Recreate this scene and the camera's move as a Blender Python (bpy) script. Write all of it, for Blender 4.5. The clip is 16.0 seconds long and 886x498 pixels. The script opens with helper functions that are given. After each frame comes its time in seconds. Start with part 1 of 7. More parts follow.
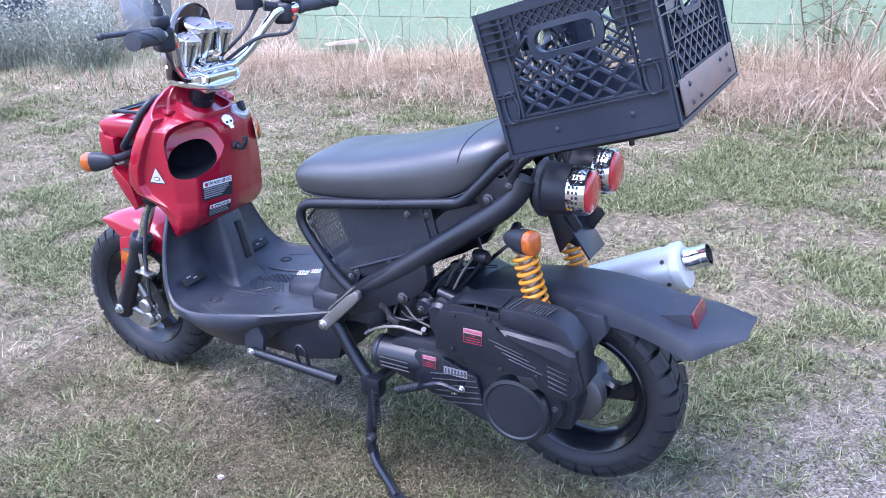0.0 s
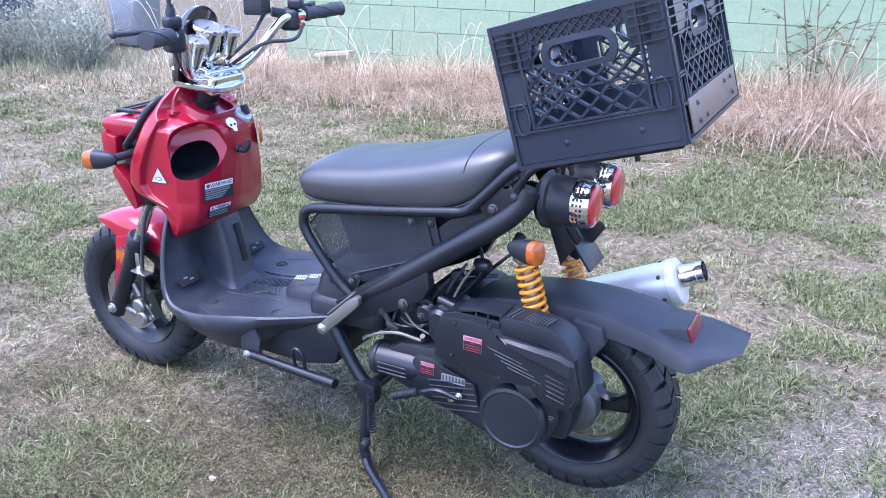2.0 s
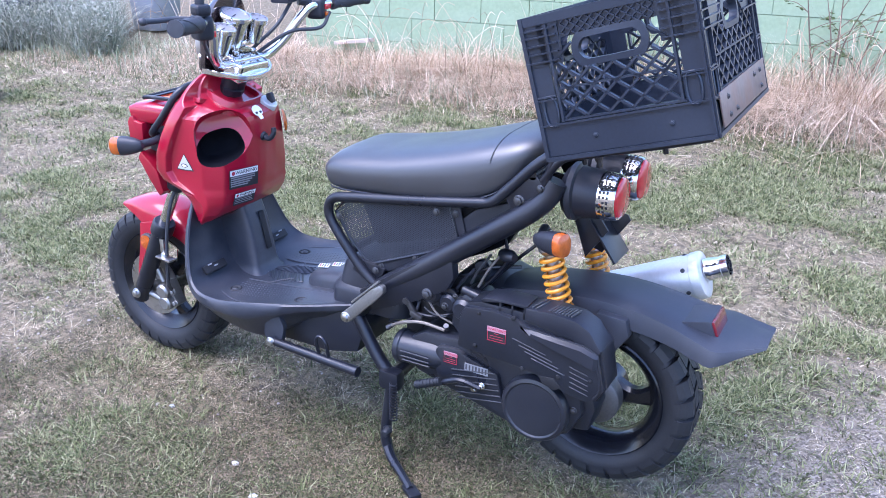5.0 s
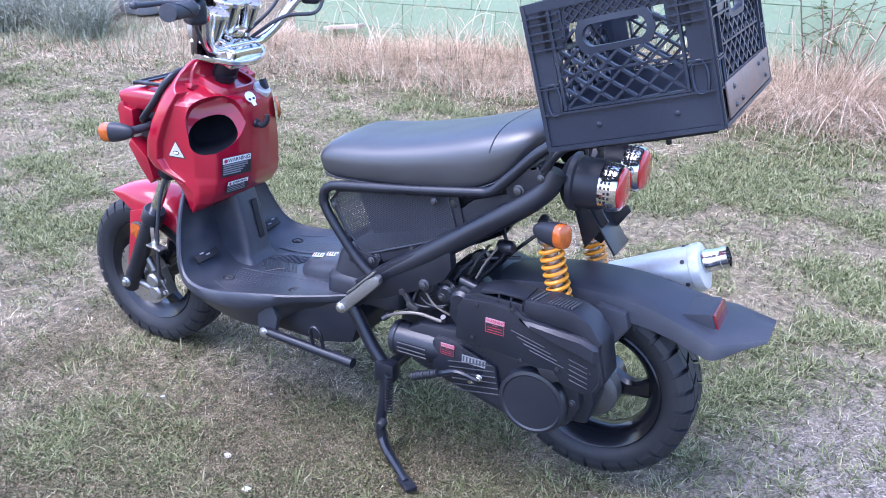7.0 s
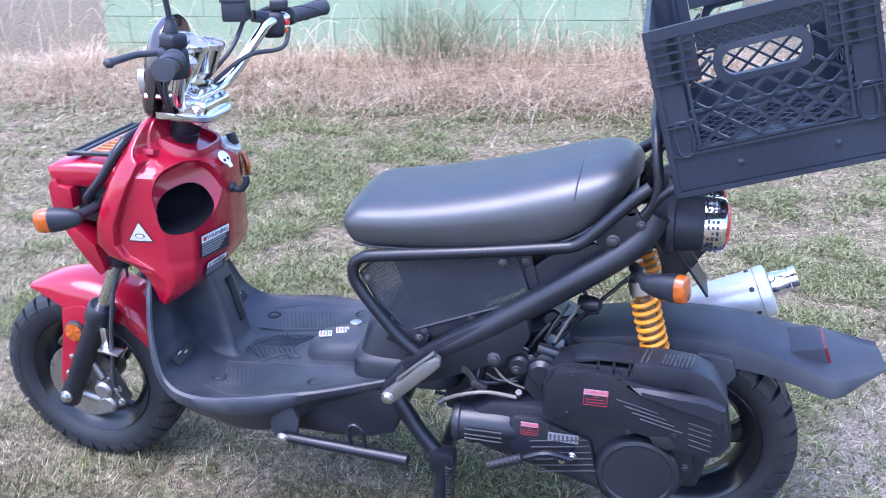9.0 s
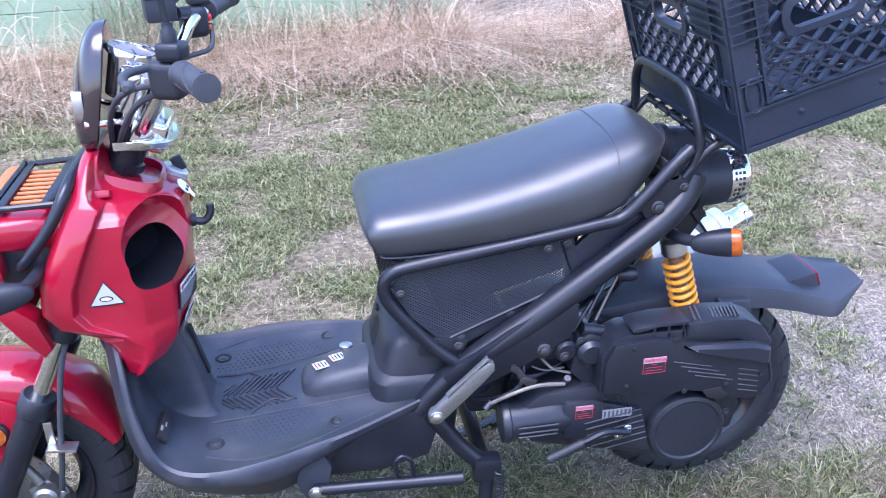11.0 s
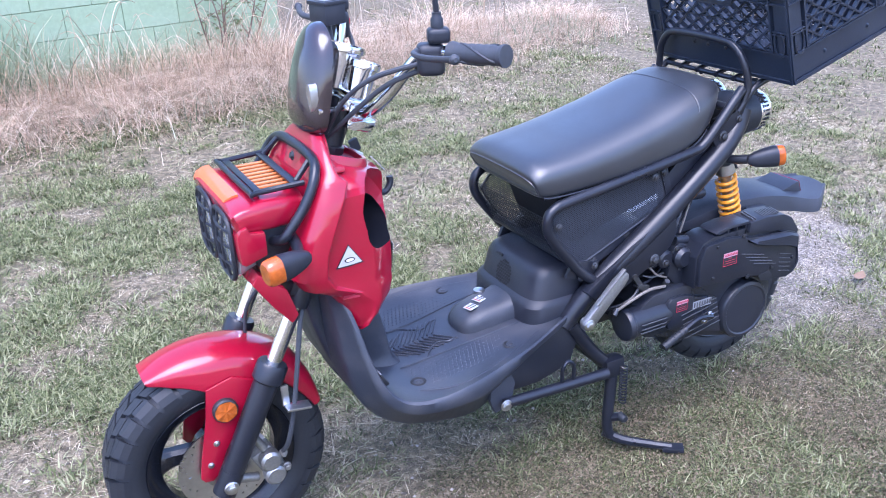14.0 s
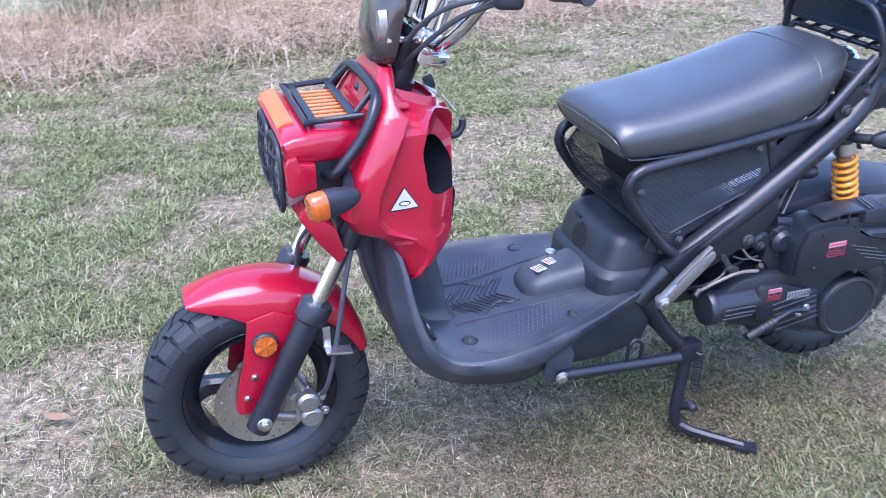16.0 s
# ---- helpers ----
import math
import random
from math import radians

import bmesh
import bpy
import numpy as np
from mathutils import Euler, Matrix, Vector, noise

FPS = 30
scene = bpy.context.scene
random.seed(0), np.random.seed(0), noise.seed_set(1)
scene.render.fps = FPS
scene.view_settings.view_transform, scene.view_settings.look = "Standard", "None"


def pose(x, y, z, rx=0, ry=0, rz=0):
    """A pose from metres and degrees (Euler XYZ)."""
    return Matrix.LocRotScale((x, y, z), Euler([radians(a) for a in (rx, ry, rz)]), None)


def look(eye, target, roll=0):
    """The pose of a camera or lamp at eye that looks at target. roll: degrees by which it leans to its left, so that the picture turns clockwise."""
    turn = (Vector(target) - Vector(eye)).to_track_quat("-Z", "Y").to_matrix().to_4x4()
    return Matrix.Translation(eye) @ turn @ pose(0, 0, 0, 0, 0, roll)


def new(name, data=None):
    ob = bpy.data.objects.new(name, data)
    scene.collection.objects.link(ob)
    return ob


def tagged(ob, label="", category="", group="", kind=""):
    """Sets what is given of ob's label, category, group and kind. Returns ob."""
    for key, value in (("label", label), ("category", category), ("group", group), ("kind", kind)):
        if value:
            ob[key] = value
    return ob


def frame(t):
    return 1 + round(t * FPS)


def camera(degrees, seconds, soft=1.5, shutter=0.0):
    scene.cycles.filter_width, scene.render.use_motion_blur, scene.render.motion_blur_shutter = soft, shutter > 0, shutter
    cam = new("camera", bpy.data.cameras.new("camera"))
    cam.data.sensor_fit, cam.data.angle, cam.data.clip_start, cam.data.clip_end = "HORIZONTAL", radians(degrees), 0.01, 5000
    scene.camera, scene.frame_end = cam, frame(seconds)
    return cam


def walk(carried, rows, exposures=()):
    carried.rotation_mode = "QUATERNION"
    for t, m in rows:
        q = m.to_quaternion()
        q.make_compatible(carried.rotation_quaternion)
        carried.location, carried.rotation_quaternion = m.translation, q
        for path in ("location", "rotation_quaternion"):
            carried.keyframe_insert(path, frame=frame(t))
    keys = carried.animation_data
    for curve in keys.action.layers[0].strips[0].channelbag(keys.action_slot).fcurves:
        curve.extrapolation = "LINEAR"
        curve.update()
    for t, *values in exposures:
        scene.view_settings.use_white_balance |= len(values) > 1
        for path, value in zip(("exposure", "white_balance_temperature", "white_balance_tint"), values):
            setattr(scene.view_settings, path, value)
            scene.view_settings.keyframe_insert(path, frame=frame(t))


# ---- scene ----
cam = camera(53.4, 16.0, soft=0.5, shutter=0.5)
# eye, target, lean of the hand-held camera; metres, scooter's rear axle over the origin, its nose towards +x
PATH = [
    (0, (-0.631, 1.79, 1.44), (0.284, 0.187, 0.67), -2.0),
    (0.5, (-0.625, 1.82, 1.438), (0.28, 0.205, 0.68), -1.1),
    (1, (-0.619, 1.846, 1.439), (0.277, 0.22, 0.695), -0.4),
    (1.5, (-0.608, 1.841, 1.433), (0.276, 0.207, 0.692), 0.2),
    (2, (-0.59, 1.849, 1.434), (0.281, 0.207, 0.697), 0.6),
    (2.5, (-0.583, 1.859, 1.442), (0.295, 0.22, 0.706), 0.8),
    (3, (-0.565, 1.873, 1.438), (0.32, 0.237, 0.703), 1.0),
    (3.5, (-0.565, 1.867, 1.44), (0.324, 0.239, 0.692), 1.2),
    (4, (-0.569, 1.863, 1.438), (0.325, 0.242, 0.681), 1.0),
    (6.5, (-0.559, 1.87, 1.441), (0.325, 0.249, 0.673), 1.3),
    (7, (-0.531, 1.85, 1.434), (0.33, 0.226, 0.646), 1.6),
    (7.5, (-0.446, 1.779, 1.432), (0.375, 0.14, 0.631), 1.4),
    (8, (-0.301, 1.674, 1.447), (0.434, -0.006, 0.649), 0.9),
    (8.5, (-0.113, 1.679, 1.44), (0.485, -0.058, 0.649), 0.4),
    (9, (0.13, 1.737, 1.444), (0.562, -0.049, 0.653), -0.2),
    (9.2, (0.206, 1.734, 1.438), (0.566, -0.071, 0.655), -0.4),
    (11.3, (0.938, 1.595, 1.44), (0.56, -0.171, 0.581), -1.6),
    (11.5, (1.011, 1.591, 1.43), (0.584, -0.168, 0.578), -2.1),
    (12, (1.166, 1.588, 1.428), (0.6, -0.127, 0.569), -2.9),
    (12.5, (1.281, 1.647, 1.421), (0.601, -0.033, 0.576), -2.9),
    (13, (1.451, 1.727, 1.444), (0.685, 0.073, 0.622), -2.9),
    (13.5, (1.672, 1.711, 1.45), (0.844, 0.078, 0.646), -2.8),
    (14, (1.773, 1.7, 1.452), (0.927, 0.079, 0.641), -2.3),
    (14.5, (1.816, 1.715, 1.434), (0.993, 0.09, 0.609), -1.8),
    (15, (1.832, 1.746, 1.435), (1.044, 0.115, 0.588), -1.3),
    (15.5, (1.774, 1.705, 1.419), (1.052, 0.059, 0.542), -0.2),
    (16, (1.618, 1.638, 1.394), (1.036, -0.047, 0.489), 0.4),
]
EXPOSURES = [(0.0, 1.92, 5400, 25), (16.0, 1.92, 5400, 25)]
walk(cam, [(t, look(eye, target, roll)) for t, eye, target, roll in PATH], EXPOSURES)

# ---- daylight: thin overcast, late in the day ----
world = bpy.data.worlds.new("sky")
scene.world = world
world.use_nodes = True
wn = world.node_tree
sky = wn.nodes.new("ShaderNodeTexSky")
sky.sky_type = "NISHITA"
sky.sun_disc = False
SUN_UP, SUN_ROUND = radians(66), radians(35)
sky.sun_elevation, sky.sun_rotation = SUN_UP, SUN_ROUND
sky.air_density, sky.dust_density, sky.ozone_density = 1.2, 2.2, 1.5
wn.links.new(sky.outputs[0], wn.nodes["Background"].inputs[0])
wn.nodes["Background"].inputs[1].default_value = 0.15
sun_data = bpy.data.lights.new("sun", "SUN")
sun_data.energy, sun_data.angle, sun_data.color = 1.15, radians(50), (1.0, 0.97, 0.93)
sun = new("sun", sun_data)
sun.matrix_world = look((20 * math.cos(SUN_UP) * math.sin(SUN_ROUND), 20 * math.cos(SUN_UP) * math.cos(SUN_ROUND), 20 * math.sin(SUN_UP)), (0, 0, 0))


# ---- materials ----
def mat(name, color, rough=0.5, metal=0.0, vary=0.15, grain=60.0, blotch=6.0, bump=0.15, coat=0.0, spec=0.5, rough_vary=0.08, dirt=None, dirt_amount=0.0):
    """A surface with variation at two scales: fine grain and larger blotches, in colour, gloss and relief."""
    m = bpy.data.materials.new(name)
    m.use_nodes = True
    t = m.node_tree
    n, k = t.nodes, t.links
    b = n["Principled BSDF"]
    co = n.new("ShaderNodeTexCoord")
    fine, big = n.new("ShaderNodeTexNoise"), n.new("ShaderNodeTexNoise")
    fine.inputs["Scale"].default_value, fine.inputs["Detail"].default_value = grain, 4
    big.inputs["Scale"].default_value, big.inputs["Detail"].default_value = blotch, 5
    for tex in (fine, big):
        k.new(co.outputs["Object"], tex.inputs["Vector"])
    mix = n.new("ShaderNodeMath")
    mix.operation = "ADD"
    k.new(fine.outputs["Fac"], mix.inputs[0])
    k.new(big.outputs["Fac"], mix.inputs[1])
    ramp = n.new("ShaderNodeMapRange")
    ramp.inputs["From Min"].default_value, ramp.inputs["From Max"].default_value = 0.6, 1.4
    ramp.inputs["To Min"].default_value, ramp.inputs["To Max"].default_value = 1 - vary, 1 + vary
    k.new(mix.outputs[0], ramp.inputs["Value"])
    tint = n.new("ShaderNodeMix")
    tint.data_type, tint.blend_type = "RGBA", "MULTIPLY"
    tint.inputs["Factor"].default_value = 1
    tint.inputs["A"].default_value = (*color, 1)
    k.new(ramp.outputs[0], tint.inputs["B"])
    last = tint.outputs["Result"]
    if dirt:
        dm = n.new("ShaderNodeMapRange")
        dm.inputs["From Min"].default_value, dm.inputs["From Max"].default_value = 0.45, 0.75
        dm.inputs["To Max"].default_value = dirt_amount
        k.new(big.outputs["Fac"], dm.inputs["Value"])
        d = n.new("ShaderNodeMix")
        d.data_type = "RGBA"
        d.inputs["B"].default_value = (*dirt, 1)
        k.new(dm.outputs[0], d.inputs["Factor"])
        k.new(last, d.inputs["A"])
        last = d.outputs["Result"]
    k.new(last, b.inputs["Base Color"])
    rr = n.new("ShaderNodeMapRange")
    rr.inputs["From Min"].default_value, rr.inputs["From Max"].default_value = 0.3, 0.7
    rr.inputs["To Min"].default_value, rr.inputs["To Max"].default_value = max(0.02, rough - rough_vary), min(1, rough + rough_vary)
    k.new(big.outputs["Fac"], rr.inputs["Value"])
    k.new(rr.outputs[0], b.inputs["Roughness"])
    b.inputs["Metallic"].default_value = metal
    b.inputs["Coat Weight"].default_value = coat
    b.inputs["Coat Roughness"].default_value = 0.05
    b.inputs["Specular IOR Level"].default_value = spec
    if bump:
        bp = n.new("ShaderNodeBump")
        bp.inputs["Strength"].default_value, bp.inputs["Distance"].default_value = bump, 0.001
        k.new(fine.outputs["Fac"], bp.inputs["Height"])
        k.new(bp.outputs[0], b.inputs["Normal"])
    return m


def blade_mat(name, colors, rough=0.7):
    """Grass: each blade takes its own tint; light passes through a little."""
    m = bpy.data.materials.new(name)
    m.use_nodes = True
    t = m.node_tree
    n, k = t.nodes, t.links
    b = n["Principled BSDF"]
    geo = n.new("ShaderNodeNewGeometry")
    ramp = n.new("ShaderNodeValToRGB")
    e = ramp.color_ramp.elements
    while len(e) < len(colors):
        e.new(0.5)
    for i, c in enumerate(colors):
        e[i].position, e[i].color = i / (len(colors) - 1), (*c, 1)
    k.new(geo.outputs["Random Per Island"], ramp.inputs[0])
    k.new(ramp.outputs[0], b.inputs["Base Color"])
    b.inputs["Roughness"].default_value = rough
    b.inputs["Specular IOR Level"].default_value = 0.25
    tr = n.new("ShaderNodeBsdfTranslucent")
    k.new(ramp.outputs[0], tr.inputs["Color"])
    mx = n.new("ShaderNodeMixShader")
    mx.inputs[0].default_value = 0.25
    k.new(b.outputs[0], mx.inputs[1])
    k.new(tr.outputs[0], mx.inputs[2])
    k.new(mx.outputs[0], n["Material Output"].inputs[0])
    return m


RED = mat("red_paint", (0.30, 0.0032, 0.022), 0.42, coat=0.9, spec=0.2, vary=0.06, bump=0.03, grain=200)
RED.node_tree.nodes["Principled BSDF"].inputs["Coat IOR"].default_value = 1.55
RED.node_tree.nodes["Principled BSDF"].inputs["Coat Roughness"].default_value = 0.02
BLACK_PLASTIC = mat("black_plastic", (0.013, 0.0155, 0.024), 0.46, vary=0.2, grain=420, blotch=9, bump=0.35, dirt=(0.11, 0.105, 0.10), dirt_amount=0.10)
FLOOR_PLASTIC = mat("floor_plastic", (0.027, 0.032, 0.045), 0.44, vary=0.25, grain=300, blotch=12, bump=0.4, dirt=(0.16, 0.15, 0.14), dirt_amount=0.22)
FRAME_BLACK = mat("frame_enamel", (0.010, 0.012, 0.019), 0.34, vary=0.2, grain=150, bump=0.08, dirt=(0.09, 0.085, 0.08), dirt_amount=0.08)
ENGINE_BLACK = mat("engine_casting", (0.014, 0.0165, 0.024), 0.34, vary=0.25, grain=260, bump=0.25, dirt=(0.06, 0.058, 0.056), dirt_amount=0.08)
VINYL = mat("seat_vinyl", (0.011, 0.0135, 0.019), 0.44, vary=0.2, grain=700, blotch=7, bump=0.16, spec=1.0, coat=0.45)
VINYL.node_tree.nodes["Principled BSDF"].inputs["Coat Roughness"].default_value = 0.42
VINYL.node_tree.nodes["Principled BSDF"].inputs["Sheen Weight"].default_value = 0.05
RUBBER = mat("tyre_rubber", (0.014, 0.0165, 0.022), 0.58, vary=0.25, grain=200, bump=0.3, dirt=(0.09, 0.085, 0.078), dirt_amount=0.15)
GRIP_RUBBER = mat("grip_rubber", (0.040, 0.044, 0.053), 0.6, vary=0.2, bump=0.3)
CHROME = mat("chrome", (0.76, 0.76, 0.77), 0.14, metal=1.0, vary=0.04, bump=0.0, rough_vary=0.03)
DULL = mat("dull_bolt_steel", (0.085, 0.087, 0.094), 0.45, metal=0.8, vary=0.3, bump=0.2)
STEEL = mat("zinc_steel", (0.55, 0.55, 0.56), 0.32, metal=1.0, vary=0.2, bump=0.1)
ALUMINIUM = mat("brushed_aluminium", (0.78, 0.775, 0.76), 0.40, metal=0.45, vary=0.08, grain=120, bump=0.08)
BRAID = mat("braided_hose_sleeve", (0.19, 0.17, 0.15), 0.5, metal=0.3, vary=0.3, grain=500, bump=0.6)
WORN_EDGE = mat("worn_raised_edge", (0.055, 0.058, 0.066), 0.4, vary=0.25, grain=200, bump=0.1)
PINKISH = mat("pink_label_header", (0.45, 0.24, 0.29), 0.45, vary=0.05, bump=0)
# near-black colour standing in for the shade inside the glove pocket
POCKET_SHADE = mat("pocket_shade_black", (0.0035, 0.004, 0.007), 0.9, vary=0.1, bump=0.1, spec=0.15)
CAST_DARK = mat("grey_hub_casting", (0.13, 0.13, 0.135), 0.5, metal=0.6, vary=0.25, grain=200, bump=0.3)
CAST_ALU = mat("cast_aluminium", (0.33, 0.33, 0.325), 0.48, metal=0.9, vary=0.2, grain=220, bump=0.3)
SPRING = mat("yellow_spring_enamel", (0.78, 0.31, 0.018), 0.32, vary=0.1, coat=0.4, bump=0.05)
AMBER = mat("amber_lens", (0.40, 0.088, 0.010), 0.2, vary=0.35, coat=0.6, bump=0.6, grain=110, blotch=40)
RED_LENS = mat("red_lens", (0.55, 0.02, 0.03), 0.22, vary=0.1, coat=0.8, bump=0.1, grain=180)
REFLECTOR = mat("dark_red_reflector", (0.16, 0.008, 0.018), 0.2, vary=0.2, coat=0.6, bump=0.3, grain=400)
ORANGE = mat("orange_plastic", (0.80, 0.13, 0.03), 0.35, vary=0.12, coat=0.5, bump=0.05)
TAN_ORANGE = mat("faded_orange_slat", (0.62, 0.19, 0.055), 0.4, vary=0.15, coat=0.3, bump=0.05)
RIM_BLACK = mat("gloss_black_wheel", (0.007, 0.008, 0.012), 0.2, vary=0.15, grain=120, bump=0.05, dirt=(0.08, 0.075, 0.07), dirt_amount=0.06)
LENS_GREY = mat("clear_lens_over_reflector", (0.55, 0.57, 0.58), 0.18, metal=0.6, vary=0.25, grain=90, bump=0.4, coat=1.0)
WHITE = mat("white_vinyl_sticker", (0.78, 0.78, 0.78), 0.4, vary=0.05, bump=0)
INK = mat("black_ink", (0.02, 0.02, 0.025), 0.45, vary=0.05, bump=0)
RED_INK = mat("red_ink", (0.38, 0.025, 0.055), 0.45, vary=0.05, bump=0)
GREY_INK = mat("grey_ink", (0.24, 0.245, 0.26), 0.5, vary=0.1, bump=0)
SILVER_STICKER = mat("silver_sticker", (0.6, 0.61, 0.6), 0.35, metal=0.3, vary=0.1, bump=0)
CRATE = mat("black_crate_plastic", (0.018, 0.025, 0.041), 0.36, vary=0.2, grain=180, bump=0.15, dirt=(0.12, 0.115, 0.11), dirt_amount=0.08)
MUDGUARD_GREY = mat("faded_mudguard_plastic", (0.032, 0.037, 0.050), 0.5, vary=0.2, grain=350, blotch=9, bump=0.3, dirt=(0.14, 0.13, 0.12), dirt_amount=0.12)
PLATE = mat("weathered_plate", (0.20, 0.15, 0.135), 0.42, metal=0.35, vary=0.25, grain=80, blotch=14, bump=0.1, dirt=(0.28, 0.15, 0.09), dirt_amount=0.6)
SMOKED = mat("smoked_screen", (0.020, 0.012, 0.014), 0.22, vary=0.1, coat=1.0, bump=0)
GLASS_DIAL = mat("dial_glass", (0.20, 0.19, 0.22), 0.35, vary=0.12, coat=0.25, bump=0)
DARK = mat("shadowed_inner_plastic", (0.008, 0.009, 0.012), 0.7, vary=0.2, bump=0.2)


# ---- mesh helpers ----
V = Vector


def part(name, bm, material, parent=None, label="", sharp=38, flat=False):
    """Links a bmesh as one mesh object, as a part of its parent."""
    bmesh.ops.recalc_face_normals(bm, faces=bm.faces)
    if not flat:
        for f in bm.faces:
            f.smooth = True
        lim = radians(sharp)
        for e in bm.edges:
            if len(e.link_faces) == 2 and e.calc_face_angle(0) > lim:
                e.smooth = False
    me = bpy.data.meshes.new(name)
    bm.to_mesh(me)
    bm.free()
    for m in material if isinstance(material, (list, tuple)) else [material]:
        me.materials.append(m)
    ob = new(name, me)
    if parent:
        ob.parent = parent
        ob.matrix_parent_inverse = Matrix.Translation(-parent.location)
    if label:
        tagged(ob, label)
    return ob


def thing(name, base, label, category, group="", kind=""):
    ob = new(name)
    ob.location = base
    ob.empty_display_size = 0.1
    return tagged(ob, label, category, group, kind)


def spline(pts, n=6, closed=False):
    """A smooth line through points."""
    pts = [V(p) for p in pts]
    if n <= 1:
        return pts
    out, m = [], len(pts)
    for i in range(m if closed else m - 1):
        if closed:
            a, b, c, d = (pts[(i + j) % m] for j in (-1, 0, 1, 2))
        else:
            b, c = pts[i], pts[i + 1]
            a = pts[i - 1] if i else b * 2 - c
            d = pts[i + 2] if i + 2 < m else c * 2 - b
        for j in range(n):
            t = j / n
            out.append(0.5 * (2 * b + (c - a) * t + (2 * a - 5 * b + 4 * c - d) * t * t + (3 * b - a - 3 * c + d) * t ** 3))
    if not closed:
        out.append(pts[-1])
    return out


def ring_skin(bm, rings, closed_path=False, caps=True):
    """Quads between rings of equal size; each ring is closed."""
    vr = [[bm.verts.new(p) for p in r] for r in rings]
    m = len(vr[0])
    for i in range(len(vr) if closed_path else len(vr) - 1):
        a, b = vr[i], vr[(i + 1) % len(vr)]
        for j in range(m):
            bm.faces.new((a[j], a[(j + 1) % m], b[(j + 1) % m], b[j]))
    if caps and not closed_path:
        bm.faces.new(vr[0])
        bm.faces.new(vr[-1][::-1])
    return vr


def add_tube(bm, pts, r, seg=10, n=6, closed=False, flatten=1.0):
    path = spline(pts, n, closed)
    radii = r if callable(r) else (lambda s: r)
    rings, up = [], None
    for i, p in enumerate(path):
        a = path[i - 1] if i or closed else path[0]
        b = path[(i + 1) % len(path)] if closed or i + 1 < len(path) else path[-1]
        d = (b - a).normalized()
        if up is None:
            up = d.cross(V((0.31, 0.87, 0.4))).normalized()
        up = (up - d * up.dot(d)).normalized()
        side = d.cross(up)
        rr = radii(i / max(1, len(path) - 1))
        rings.append([p + (up * math.cos(2 * math.pi * j / seg) + side * math.sin(2 * math.pi * j / seg) * flatten) * rr for j in range(seg)])
    ring_skin(bm, rings, closed)


def frame_of(axis):
    z = V(axis).normalized()
    x = z.cross(V((0, 0, 1)) if abs(z.z) < 0.9 else V((1, 0, 0))).normalized()
    return x, z.cross(x), z


def add_lathe(bm, profile, origin, axis, seg=32, caps=True):
    """profile: (radius, way along the axis)."""
    x, y, z = frame_of(axis)
    o = V(origin)
    rings = [[o + z * h + (x * math.cos(2 * math.pi * j / seg) + y * math.sin(2 * math.pi * j / seg)) * r for j in range(seg)] for r, h in profile]
    ring_skin(bm, rings, False, caps)


def add_ringlathe(bm, profile, origin, axis, seg=48):
    """A closed profile turned round an axis."""
    x, y, z = frame_of(axis)
    o = V(origin)
    rings = []
    for j in range(seg):
        c = x * math.cos(2 * math.pi * j / seg) + y * math.sin(2 * math.pi * j / seg)
        rings.append([o + z * h + c * r for r, h in profile])
    ring_skin(bm, rings, True)


def bevel_new(bm, first, offset, seg=2, lim=30):
    if offset <= 0:
        return
    bm.normal_update()
    edges = [e for e in list(bm.edges)[first:] if len(e.link_faces) == 2 and e.calc_face_angle(0) > radians(lim)]
    bmesh.ops.bevel(bm, geom=edges, offset=offset, segments=seg, profile=0.6, affect="EDGES", clamp_overlap=True)


def add_box(bm, c, size, m=None, bevel=0.0, seg=2):
    sub = bmesh.new()
    bmesh.ops.create_cube(sub, size=1)
    for v in sub.verts:
        v.co = V((v.co.x * size[0], v.co.y * size[1], v.co.z * size[2]))
    bevel_new(sub, 0, bevel, seg)
    mm = Matrix.Translation(c) @ (m.to_4x4() if m else Matrix())
    merge(bm, sub, mm)


def merge(bm, sub, m=None):
    sub.verts.index_update()
    vs = [bm.verts.new(m @ v.co if m else v.co) for v in sub.verts]
    for f in sub.faces:
        g = bm.faces.new([vs[v.index] for v in f.verts])
        g.material_index = f.material_index
    sub.free()


def add_prism(bm, poly, y0, y1, bevel=0.0, seg=2, m=None, taper=1.0):
    """A polygon in x, z, given depth from y0 to y1; taper shrinks the y1 side."""
    sub = bmesh.new()
    cx, cz = sum(p[0] for p in poly) / len(poly), sum(p[1] for p in poly) / len(poly)
    a = [sub.verts.new((p[0], y0, p[1])) for p in poly]
    b = [sub.verts.new((cx + (p[0] - cx) * taper, y1, cz + (p[1] - cz) * taper)) for p in poly]
    sub.faces.new(a)
    sub.faces.new(b[::-1])
    for i in range(len(poly)):
        j = (i + 1) % len(poly)
        sub.faces.new((a[j], a[i], b[i], b[j]))
    bmesh.ops.recalc_face_normals(sub, faces=sub.faces)
    bevel_new(sub, 0, bevel, seg)
    merge(bm, sub, m)


def add_bolt(bm, c, axis, r=0.008, h=0.007):
    a = V(axis).normalized()
    add_lathe(bm, [(r * 1.45, 0), (r * 1.45, h * 0.25), (r * 1.3, h * 0.35)], c, a, 14)
    add_lathe(bm, [(r, h * 0.3), (r, h * 0.9), (r * 0.8, h)], c, a, 6)


def bolts(name, rows, material, parent):
    """Bolt heads, each a part of its own: place, axis, radius, height."""
    for row in rows:
        bm = bmesh.new()
        add_bolt(bm, *row)
        part(name, bm, material, parent)


